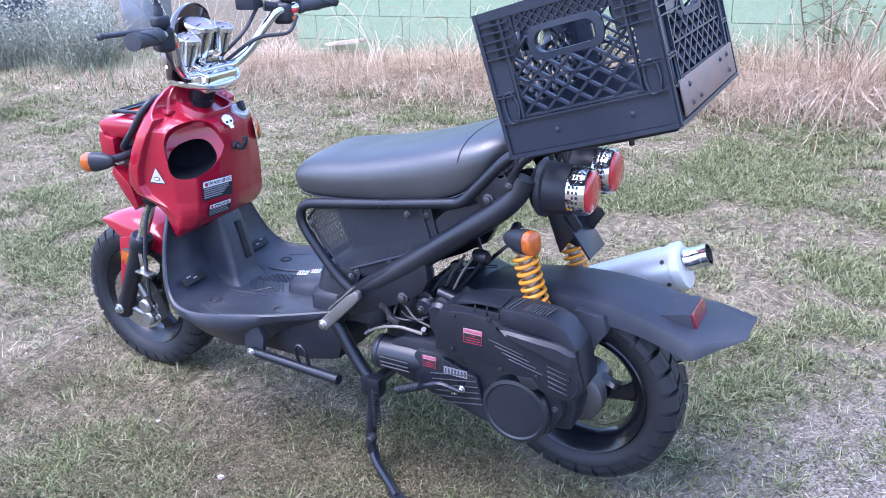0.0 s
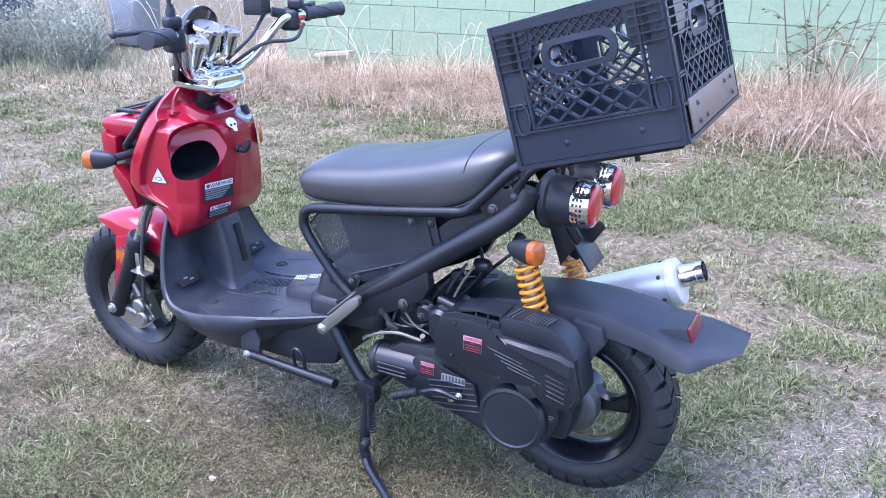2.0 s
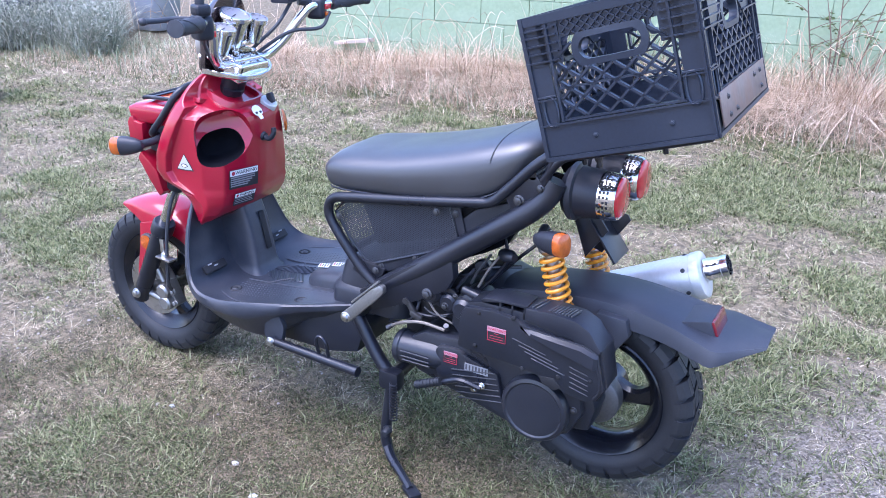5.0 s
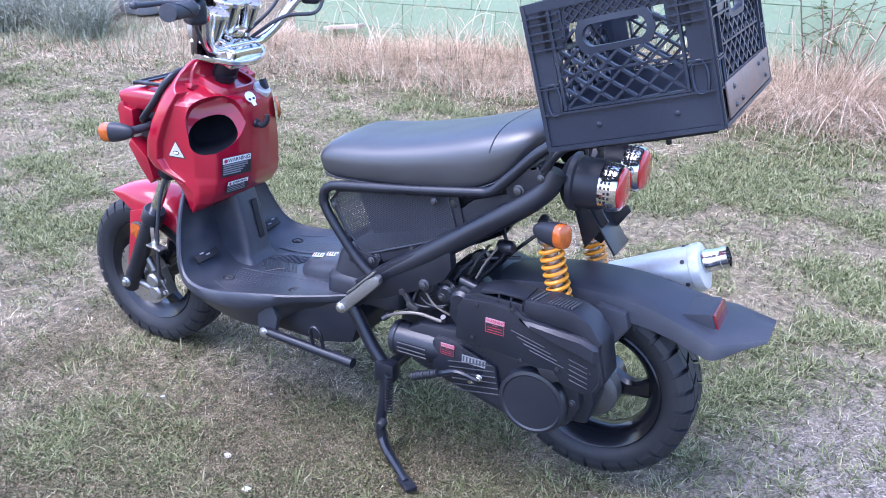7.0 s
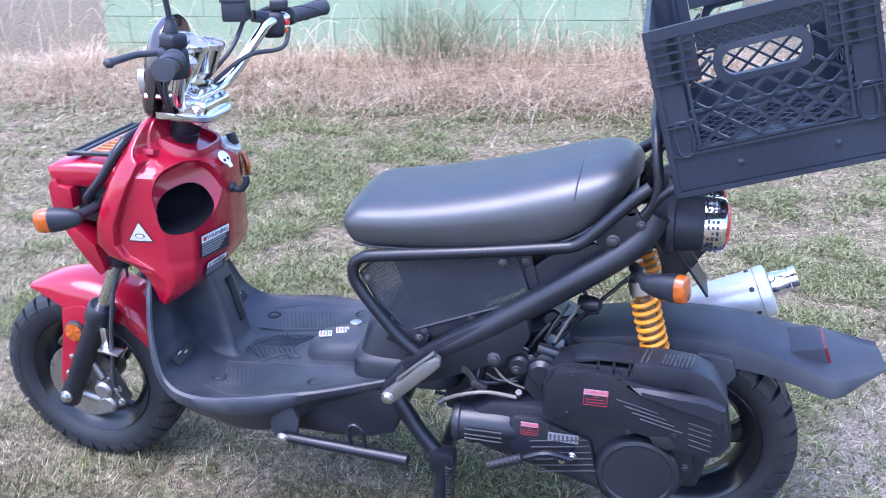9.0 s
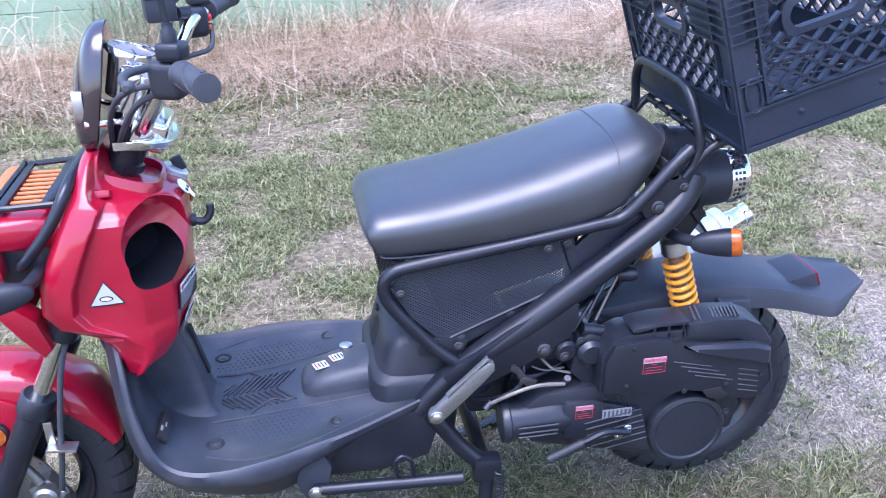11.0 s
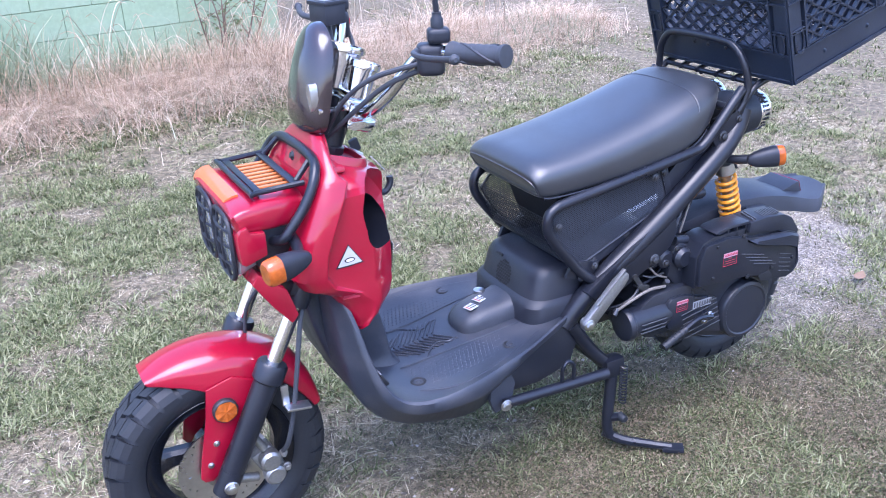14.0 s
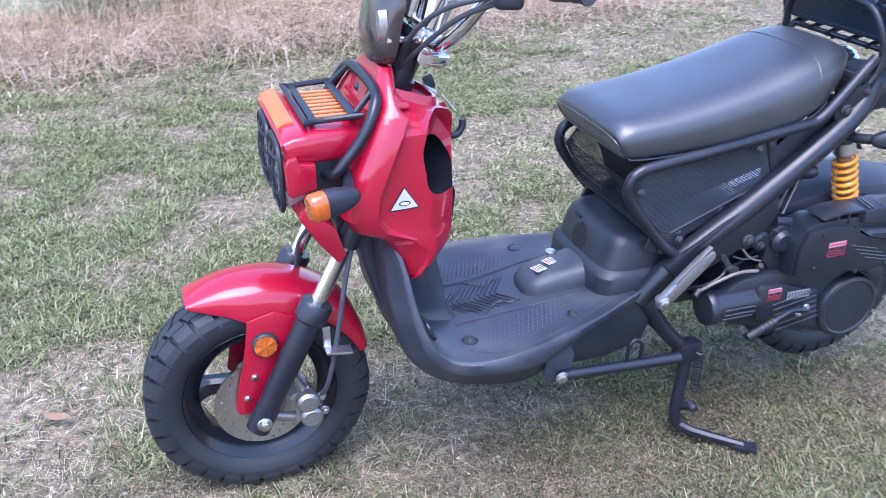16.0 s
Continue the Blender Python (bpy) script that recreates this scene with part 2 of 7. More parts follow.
def oval(cx, cy, a, b, n=24, power=1.0):
    out = []
    for i in range(n):
        t = 2 * math.pi * i / n
        c, s = math.cos(t), math.sin(t)
        out.append((cx + a * math.copysign(abs(c) ** power, c), cy + b * math.copysign(abs(s) ** power, s)))
    return out


def carve(bm, cutter, mats):
    """The first mesh with the second cut out of it; the cut takes the second material."""
    obs = []
    for b, slot in ((bm, 0), (cutter, 1)):
        bmesh.ops.recalc_face_normals(b, faces=b.faces)
        me = bpy.data.meshes.new("carve")
        for f in b.faces:
            f.material_index = slot
        b.to_mesh(me)
        b.free()
        for m in mats:
            me.materials.append(m)
        obs.append(new("carve", me))
    mod = obs[0].modifiers.new("cut", "BOOLEAN")
    mod.operation, mod.object, mod.solver = "DIFFERENCE", obs[1], "EXACT"
    dg = bpy.context.evaluated_depsgraph_get()
    me = bpy.data.meshes.new_from_object(obs[0].evaluated_get(dg))
    out = bmesh.new()
    out.from_mesh(me)
    for o in obs:
        old = o.data
        bpy.data.objects.remove(o)
        bpy.data.meshes.remove(old)
    bpy.data.meshes.remove(me)
    return out


def lettering(text, size, m, material, parent, depth=0.0003):
    cu = bpy.data.curves.new("lettering", "FONT")
    cu.body, cu.size, cu.extrude = text, size, depth
    cu.align_x, cu.align_y = "CENTER", "CENTER"
    cu.materials.append(material)
    ob = new("lettering", cu)
    ob.parent = parent
    ob.matrix_parent_inverse = Matrix.Translation(-parent.location)
    ob.matrix_basis = m
    return ob


def face_frame(c, right, up):
    """A pose whose x runs right and y up on a surface."""
    x = V(right).normalized()
    y = (V(up) - x * V(up).dot(x)).normalized()
    z = x.cross(y)
    return Matrix.Translation(c) @ Matrix((x, y, z)).transposed().to_4x4()


def label_plate(bm, m, w, h, t=0.0006, cx=0.0, cy=0.0):
    add_box(bm, m @ V((cx, cy, 0)), (w, h, t), m.to_3x3(), 0.0)


# ---- the scooter ----
scooter = thing("motor_scooter", (0.7, 0, 0), "red and black fat-tyred scooter on its centre stand in grass", "motor scooter")
FA, RA, TYRE_R, REAR_R = V((1.479, -0.008, 0.244)), V((0.0, -0.002, 0.292)), 0.243, 0.241


def tyre_mesh(c, radius, half, bead):
    """Carcass with a rounded crown and rings on the sidewalls."""
    bm = bmesh.new()
    prof = [(bead, -half * 0.62), (bead + 0.012, -half * 0.86), (radius * 0.80, -half), (radius * 0.88, -half * 0.97), (radius * 0.925, -half * 0.82),
            (radius * 0.952, -half * 0.45), (radius * 0.957, 0), (radius * 0.952, half * 0.45), (radius * 0.925, half * 0.82), (radius * 0.88, half * 0.97),
            (radius * 0.80, half), (bead + 0.012, half * 0.86), (bead, half * 0.62), (bead + 0.004, 0)]
    add_ringlathe(bm, prof, c, (0, 1, 0), 72)
    return bm


def tread_mesh(c, radius, half, count, lug):
    """Raised lugs: a staggered pair on the crown and long shoulder blocks wrapping over the edge."""
    bm = bmesh.new()

    def crown(w):
        a = abs(w)
        return radius * (1 - 0.020 * a ** 2.4) if a < 0.85 else radius * (0.9865 - (a - 0.85) * 0.62)

    def lug_block(t0, t1, ws, skew):
        rows = []
        for w in ws:
            y = max(-1.02, min(1.02, w)) * half
            row = []
            for t in (t0, t1):
                for dr in (-0.014, 0.0):
                    r, ang = crown(w) + dr, t + skew * abs(w)
                    row.append(bm.verts.new(c + V((math.cos(ang) * r, y, math.sin(ang) * r))))
            rows.append((row[0], row[1], row[3], row[2]))
        for a, b in zip(rows, rows[1:]):
            for i in range(4):
                bm.faces.new((a[i], a[(i + 1) % 4], b[(i + 1) % 4], b[i]))
        bm.faces.new(rows[0])
        bm.faces.new(rows[-1][::-1])

    step = 2 * math.pi / count
    for i in range(count):
        for side in (-1, 1):
            o = i * step + (0.5 * step if side > 0 else 0)
            lug_block(o, o + step * lug, (side * 0.02, side * 0.25, side * 0.47), 0.12)
            lug_block(o + step * 0.30, o + step * (lug + 0.26), (side * 0.52, side * 0.75, side * 0.92, side * 1.02), 0.05)
    return bm


def rim_mesh(c, r, half):
    bm = bmesh.new()
    prof = [(r, -half), (r + 0.006, -half - 0.004), (r + 0.010, -half), (r - 0.010, -half * 0.7), (r - 0.022, -half * 0.3), (r - 0.022, half * 0.3),
            (r - 0.010, half * 0.7), (r + 0.010, half), (r + 0.006, half + 0.004), (r, half), (r - 0.016, half * 0.72), (r - 0.030, half * 0.35), (r - 0.030, -half * 0.35), (r - 0.016, -half * 0.72)]
    add_ringlathe(bm, prof, c, (0, 1, 0), 64)
    return bm


def spoke_mesh(c, r, a, hub_r=0.05):
    bm = bmesh.new()
    u, s = V((math.cos(a), 0, math.sin(a))), V((-math.sin(a), 0, math.cos(a)))
    rings = []
    for t in range(7):
        f = t / 6
        d = hub_r * 0.8 + (r - 0.024 - hub_r * 0.8) * f
        w, th = 0.032 - 0.012 * math.sin(f * math.pi), 0.020 - 0.004 * f
        bend = s * 0.012 * math.sin(f * math.pi)
        rings.append([c + u * d + bend + s * w * x + V((0, th * y, 0)) for x, y in ((-1, -0.5), (-0.6, -1), (0.6, -1), (1, -0.5), (1, 0.5), (0.6, 1), (-0.6, 1), (-1, 0.5))])
    ring_skin(bm, rings)
    return bm


def hub_mesh(c, half, hub_r):
    bm = bmesh.new()
    add_lathe(bm, [(hub_r * 0.5, -half * 0.9), (hub_r, -half * 0.8), (hub_r, half * 0.8), (hub_r * 0.5, half * 0.9)], c, (0, 1, 0), 28)
    return bm


front_wheel = part("front_wheel", rim_mesh(FA, 0.158, 0.045), RIM_BLACK, scooter, "gloss black three-spoke alloy wheel")
part("hub", hub_mesh(FA, 0.045, 0.05), RIM_BLACK, front_wheel)
for k in range(3):
    part("spoke", spoke_mesh(FA, 0.158, radians(5 + 120 * k)), RIM_BLACK, front_wheel)
part("tyre", tyre_mesh(FA, TYRE_R, 0.062, 0.160), RUBBER, front_wheel, "black rubber tyre, dusty")
tagged(part("tread", tread_mesh(FA, TYRE_R, 0.062, 30, 0.84), RUBBER, front_wheel, flat=True), "knobbly block tread", kind="stuff")
bm = bmesh.new()                                       # drilled brake disc: a flat ring with holes left out of its grid
NA, NR = 144, 12
grid = {}


def disc_vert(i, j, side):
    key = (i % NA, j, side)
    if key not in grid:
        a, r = 2 * math.pi * key[0] / NA, 0.050 + j * 0.0044
        grid[key] = bm.verts.new(FA + V((math.cos(a) * r, 0.0665 + 0.004 * side, math.sin(a) * r)))
    return grid[key]


solid = lambda i, j: 0 <= j < NR and (j, i % 12) not in ((6, 0), (8, 4), (10, 8))
for i in range(NA):
    for j in range(NR):
        if not solid(i, j):
            continue
        bm.faces.new([disc_vert(*q, 1) for q in ((i, j), (i, j + 1), (i + 1, j + 1), (i + 1, j))])
        bm.faces.new([disc_vert(*q, 0) for q in ((i + 1, j), (i + 1, j + 1), (i, j + 1), (i, j))])
        for (di, dj), (p, q) in (((0, -1), ((i, j), (i + 1, j))), ((0, 1), ((i + 1, j + 1), (i, j + 1))), ((-1, 0), ((i, j + 1), (i, j))), ((1, 0), ((i + 1, j), (i + 1, j + 1)))):
            if not solid(i + di, j + dj):
                bm.faces.new((disc_vert(*p, 0), disc_vert(*p, 1), disc_vert(*q, 1), disc_vert(*q, 0)))
part("brake_disc", bm, STEEL, front_wheel, "drilled steel brake disc", flat=True)
bm = bmesh.new()
add_lathe(bm, [(0.045, 0.05), (0.050, 0.062), (0.050, 0.072), (0.022, 0.075), (0.018, 0.09)], FA, (0, 1, 0), 24)
part("hub_flange", bm, CAST_ALU, front_wheel)

# fork: sliders, polished stanchions, yokes
AX = V((-0.455, 0, 0.89))
for s in (1, -1):
    foot = FA + V((0.008, s * 0.116, -0.006))
    fork = bmesh.new()
    add_tube(fork, [foot, foot + AX * 0.10, foot + AX * 0.255], lambda f: 0.024 + 0.003 * f, 16, 3)
    add_lathe(fork, [(0.029, 0.245), (0.034, 0.250), (0.034, 0.284), (0.030, 0.290)], foot, AX, 20)
    add_tube(fork, [foot - AX * 0.028, foot + AX * 0.03], 0.026, 14, 2)
    leg = part("fork_leg", fork, FRAME_BLACK, scooter)
    b2 = bmesh.new()
    add_tube(b2, [foot + AX * 0.27, foot + AX * 0.47], 0.0165, 16, 2)
    part("stanchion", b2, CHROME, leg, "polished chrome fork tube")
    b2 = bmesh.new()
    add_bolt(b2, foot + V((0, s * 0.024, 0)), (0, s, 0), 0.011, 0.013)
    part("axle_nut", b2, STEEL, leg)
bm = bmesh.new()
top = FA + V((0.008, 0, -0.006)) + AX * 0.47
add_box(bm, top, (0.062, 0.275, 0.05), Matrix.Rotation(radians(-27), 3, "Y"), 0.012)
for s in (1, -1):
    add_tube(bm, [top + V((0, s * 0.116, 0)) - AX * 0.045, top + V((0, s * 0.116, 0)) + AX * 0.05], 0.027, 14, 2)
add_tube(bm, [top, top + AX * 0.36], 0.027, 16, 2)
part("fork_yoke", bm, FRAME_BLACK, scooter)
bm = bmesh.new()                                       # red guard on the lower yoke, folded at the ends
for s in (1, -1):
    add_prism(bm, [(1.350, 0.640), (1.388, 0.700), (1.374, 0.722), (1.318, 0.672), (1.300, 0.612), (1.316, 0.596)], s * 0.152, s * 0.100, 0.005)
add_prism(bm, [(1.356, 0.646), (1.392, 0.704), (1.380, 0.724), (1.332, 0.670)], -0.110, 0.110, 0.004)
part("yoke_guard", bm, RED, scooter, "folded red painted guard plate")
for y in (-0.03, 0.03, 0.09):
    bm = bmesh.new()
    add_lathe(bm, [(0.006, 0), (0.006, 0.002)], (1.375, y, 0.683), (0.86, 0, -0.5), 12)
    part("guard_hole_plug", bm, DARK, scooter)

# front mudguard
bm = bmesh.new()
rings = []
for i in range(25):
    f = i / 24
    a = radians(62 + 97 * f)
    r = 0.288 - 0.030 * max(0, f - 0.72) / 0.28 - 0.006 * (1 - f)
    hw = 0.078 * (0.62 + 0.38 * math.sin(min(1, f * 3.0) * math.pi / 2)) * (1 - 0.12 * max(0, f - 0.8) / 0.2)
    drop = float(np.interp(f, (0, 0.08, 0.25, 0.45, 0.63, 0.80, 1.0), (0.012, 0.040, 0.082, 0.086, 0.062, 0.048, 0.022)))
    u, k = V((math.cos(a), 0, math.sin(a))), []
    for th in range(13):
        q = math.pi * th / 12
        k.append((hw * math.copysign(abs(math.cos(q)) ** 0.8, math.cos(q)), (1 - math.sin(q) ** 0.55) * drop))
    outer = [FA + u * (r - d) + V((0, y, 0)) for y, d in k]
    inner = [FA + u * (r - d - 0.004) + V((0, y * 0.95, 0)) for y, d in reversed(k)]
    rings.append(outer + inner)
ring_skin(bm, rings)
fender = part("front_mudguard", bm, RED, scooter, "glossy red painted front mudguard")
for s in (1, -1):
    bm = bmesh.new()
    add_prism(bm, [(1.395, 0.450), (1.440, 0.470), (1.497, 0.455), (1.508, 0.380), (1.528, 0.297), (1.538, 0.245), (1.530, 0.232), (1.512, 0.230), (1.498, 0.243), (1.474, 0.297), (1.440, 0.352), (1.405, 0.405)],
              s * 0.080 + FA.y, s * 0.087 + FA.y, 0.003)
    stay = part("mudguard_stay", bm, RED, fender)
    bolts("screw", [((p[0], FA.y + s * 0.087, p[1]), (0, s, 0), 0.005, 0.005) for p in ((1.512, 0.272), (1.493, 0.322))], STEEL, stay)
    bm = bmesh.new()
    rc = V((1.465, FA.y + s * 0.090, 0.400))
    add_lathe(bm, [(0.0275, -0.004), (0.0275, 0.006), (0.024, 0.009)], rc, (0, s, 0), 28)
    back = part("reflector_rim", bm, INK, fender)
    bm = bmesh.new()
    hub = bm.verts.new(rc + V((0, s * 0.0125, 0)))
    rim = [bm.verts.new(rc + V((math.cos(i * math.pi / 6) * 0.024, s * (0.0095 + 0.0022 * (i % 2)), math.sin(i * math.pi / 6) * 0.024))) for i in range(12)]
    for i in range(12):
        bm.faces.new((hub, rim[i], rim[(i + 1) % 12]))
    part("side_reflector", bm, AMBER, fender, "round amber reflector", flat=True)

# brake caliper and its hose
bm = bmesh.new()
cc = FA + V((-0.090, 0.085, -0.004))
tilt = Matrix.Rotation(radians(25), 3, "Y")
add_box(bm, cc, (0.050, 0.040, 0.085), tilt, 0.008)
add_lathe(bm, [(0.024, 0), (0.024, 0.022), (0.018, 0.028)], cc + V((0.002, 0.018, 0.018)), (0, 1, 0), 20)
add_lathe(bm, [(0.024, 0), (0.024, 0.022), (0.018, 0.028)], cc + V((-0.004, 0.018, -0.020)), (0, 1, 0), 20)
add_tube(bm, [cc + V((0.01, 0.02, 0.045)), cc + V((0.03, 0.022, 0.085))], 0.010, 12, 2)
add_tube(bm, [cc + V((0.03, 0.01, -0.03)), cc + V((0.075, 0.02, -0.01))], 0.011, 12, 2)
add_bolt(bm, cc + V((-0.03, 0.022, 0.02)), (0, 1, 0), 0.007, 0.012)
add_bolt(bm, cc + V((-0.035, 0.022, -0.018)), (0, 1, 0), 0.007, 0.012)
part("brake_caliper", bm, CAST_ALU, scooter, "cast aluminium two-piston brake caliper")
bm = bmesh.new()
add_tube(bm, [cc + V((-0.03, 0.03, 0.03)), (1.350, 0.125, 0.30), (1.335, 0.135, 0.37), (1.318, 0.14, 0.47), (1.295, 0.13, 0.58), (1.262, 0.10, 0.66)], 0.0055, 8, 6)
part("brake_hose", bm, GRIP_RUBBER, scooter)
bm = bmesh.new()
add_tube(bm, [(1.375, -0.03, 0.50), (1.365, -0.02, 0.57), (1.33, 0.0, 0.63)], 0.004, 8, 6)
part("cable", bm, GRIP_RUBBER, scooter)
bm = bmesh.new()
add_box(bm, (1.347, 0.135, 0.425), (0.016, 0.006, 0.050), None, 0.002)
add_box(bm, (1.326, 0.147, 0.398), (0.055, 0.030, 0.006), Matrix.Rotation(radians(-8), 3, "Y"), 0.002)
part("hose_bracket", bm, STEEL, scooter)

# ---- rear wheel ----
rear_wheel = part("rear_wheel", rim_mesh(RA, 0.158, 0.052), RIM_BLACK, scooter, "black three-spoke alloy wheel")
part("hub", hub_mesh(RA, 0.052, 0.055), RIM_BLACK, rear_wheel)
for k in range(3):
    part("spoke", spoke_mesh(RA, 0.158, radians(172 + 120 * k), 0.055), RIM_BLACK, rear_wheel)
part("tyre", tyre_mesh(RA, REAR_R, 0.064, 0.160), RUBBER, rear_wheel, "black rubber tyre, dusty")
tagged(part("tread", tread_mesh(RA, REAR_R, 0.064, 28, 0.82), RUBBER, rear_wheel, flat=True), "knobbly block tread", kind="stuff")
bm = bmesh.new()
add_lathe(bm, [(0.050, 0.02), (0.066, 0.034), (0.066, 0.070), (0.060, 0.076), (0.030, 0.080), (0.026, 0.100), (0.012, 0.102)], RA, (0, 1, 0), 32)
part("hub_drum", bm, CAST_DARK, rear_wheel, "bare cast aluminium rear hub")

# ---- red front shield with an open glove pocket ----
SHIELD = [  # height, rear x on the middle line, front x, half width of the flanks, half width of the raised front rim, chamfer at the rear corner
    (0.538, 1.160, 1.186, 0.150, 0.140, 0.012), (0.548, 1.136, 1.192, 0.160, 0.152, 0.024), (0.572, 1.100, 1.196, 0.164, 0.160, 0.020), (0.605, 1.072, 1.206, 0.165, 0.164, 0.026), (0.634, 1.061, 1.230, 0.166, 0.170, 0.028), (0.662, 1.056, 1.286, 0.166, 0.183, 0.030), (0.690, 1.053, 1.304, 0.166, 0.187, 0.034),
    (0.738, 1.050, 1.298, 0.166, 0.187, 0.046), (0.790, 1.046, 1.276, 0.165, 0.184, 0.062), (0.828, 1.046, 1.258, 0.163, 0.178, 0.072), (0.844, 1.049, 1.250, 0.161, 0.174, 0.072), (0.854, 1.057, 1.245, 0.153, 0.170, 0.066), (0.862, 1.074, 1.241, 0.142, 0.167, 0.058), (0.870, 1.098, 1.237, 0.128, 0.164, 0.040), (0.878, 1.124, 1.233, 0.112, 0.160, 0.025),
    (0.888, 1.150, 1.227, 0.100, 0.152, 0.012), (0.902, 1.166, 1.220, 0.094, 0.140, 0.008), (0.922, 1.172, 1.212, 0.088, 0.118, 0.006), (0.940, 1.175, 1.205, 0.074, 0.092, 0.006), (0.950, 1.178, 1.198, 0.060, 0.070, 0.004)]


def round_poly(pts, radii, n=3):
    """A closed polygon with its corners rounded off."""
    out, m = [], len(pts)
    for i in range(m):
        r = radii[i]
        a, b, c = V((*pts[i - 1], 0)), V((*pts[i], 0)), V((*pts[(i + 1) % m], 0))
        ra = min(r, (a - b).length * 0.45)
        rc = min(r, (c - b).length * 0.45)
        p, q = b + (a - b).normalized() * ra, b + (c - b).normalized() * rc
        for k in range(n + 1):
            t = k / n
            w = p * (1 - t) ** 2 + b * 2 * t * (1 - t) + q * t * t
            out.append((w.x, w.y))
    return out


bm = bmesh.new()
rings = []
for lo, hi in zip(SHIELD, SHIELD[1:]):
    for f in ((0.0, 0.35, 0.7) if hi is not SHIELD[-1] else (0.0, 0.5, 1.0)):
        z, xr, xf, hw, rim, ch = (p + (q - p) * f for p, q in zip(lo, hi))
        dp = xf - xr
        edge = xf - min(0.060, dp * 0.5)
        slant = min(1.0, dp / 0.20)
        half = [(xr, 0.012, 0.01), (xr + 0.008 * slant, hw * 0.40, 0.01), (xr + (0.014 + 0.32 * ch) * slant, max(0.03, hw - 0.026 - 0.2 * ch), 0.007), (min(xr + (0.060 + 0.5 * ch) * slant, edge - 0.012), hw * 0.99, 0.006), (edge - 0.006, hw * 1.005, 0.004), (edge, rim, 0.005), (xf - min(0.014, dp * 0.2), rim * 0.975, 0.020), (xf + 0.004, rim * 0.78, 0.03)]
        poly = half + [(x, -y, r) for x, y, r in reversed(half)]
        rings.append([V((x, y, z)) for x, y in round_poly([q[:2] for q in poly], [q[2] for q in poly], 4)])
ring_skin(bm, rings)
cut = bmesh.new()
pk = Matrix.Translation((1.084, 0.116, 0.800)) @ Matrix.Rotation(radians(-43), 4, "Z") @ Matrix.Rotation(radians(22), 4, "Y") @ Matrix.Rotation(radians(-14), 4, "X")
rr = []
for d, k in ((-0.10, 1.12), (-0.02, 1.02), (0.010, 0.98), (0.030, 0.90), (0.040, 0.5)):       # a shallow red scoop round the opening
    rr.append([pk @ V((d, 0.084 * k * x * (1 - 0.16 * y), 0.072 * k * y)) for x, y in oval(0, 0, 1, 1, 40, 0.72)])
ring_skin(cut, rr)
bm = carve(bm, cut, (RED, RED))
for f in bm.faces:
    f.material_index = 0
cut = bmesh.new()                                      # and the pocket itself, its deep shade painted near-black on the walls
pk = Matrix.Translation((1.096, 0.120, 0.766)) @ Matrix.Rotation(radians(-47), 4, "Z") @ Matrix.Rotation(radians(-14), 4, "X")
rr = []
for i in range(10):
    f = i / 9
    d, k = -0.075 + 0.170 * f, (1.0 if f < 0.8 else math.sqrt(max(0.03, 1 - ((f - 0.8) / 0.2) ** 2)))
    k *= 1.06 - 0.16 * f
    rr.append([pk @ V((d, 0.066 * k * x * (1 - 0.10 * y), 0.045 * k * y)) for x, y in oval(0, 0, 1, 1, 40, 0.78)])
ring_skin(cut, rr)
shield = part("front_shield", carve(bm, cut, (RED, POCKET_SHADE)), (RED, POCKET_SHADE), scooter, "glossy red moulded leg shield with an open glove pocket", sharp=22)

from_shield = bmesh.new()
from_shield.from_mesh(shield.data)
from mathutils.bvhtree import BVHTree
shield_tree = BVHTree.FromBMesh(from_shield)


def on_shield(origin, way):
    hit, normal, _, _ = shield_tree.ray_cast(V(origin), V(way).normalized())
    return (hit, normal) if hit else (V(origin), -V(way))


def decal(name, origin, way, right, up, w, h, material, outline=None, lift=0.0012, parent=None, label=""):
    """A thin sheet that follows the shield's surface."""
    bm = bmesh.new()
    r, u = V(right).normalized(), V(up).normalized()
    pts = outline or [(x / 6 - 0.5, y / 3 - 0.5) for y in (0,) for x in range(7)] + [(0.5, 0.5 / 1)] + [(0.5 - x / 6, 0.5) for x in range(1, 7)]
    vs = []
    for a, b in pts:
        p, nn = on_shield(V(origin) + r * a * w + u * b * h, way)
        vs.append(p + nn * lift)
    mid = sum(vs, V((0, 0, 0))) / len(vs)
    p, nn = on_shield(mid - V(way).normalized() * 0.1, way)
    hub = bm.verts.new(p + nn * lift)
    ring = [bm.verts.new(v) for v in vs]
    for i in range(len(ring)):
        bm.faces.new((hub, ring[i], ring[(i + 1) % len(ring)]))
    return part(name, bm, material, parent or shield, label)


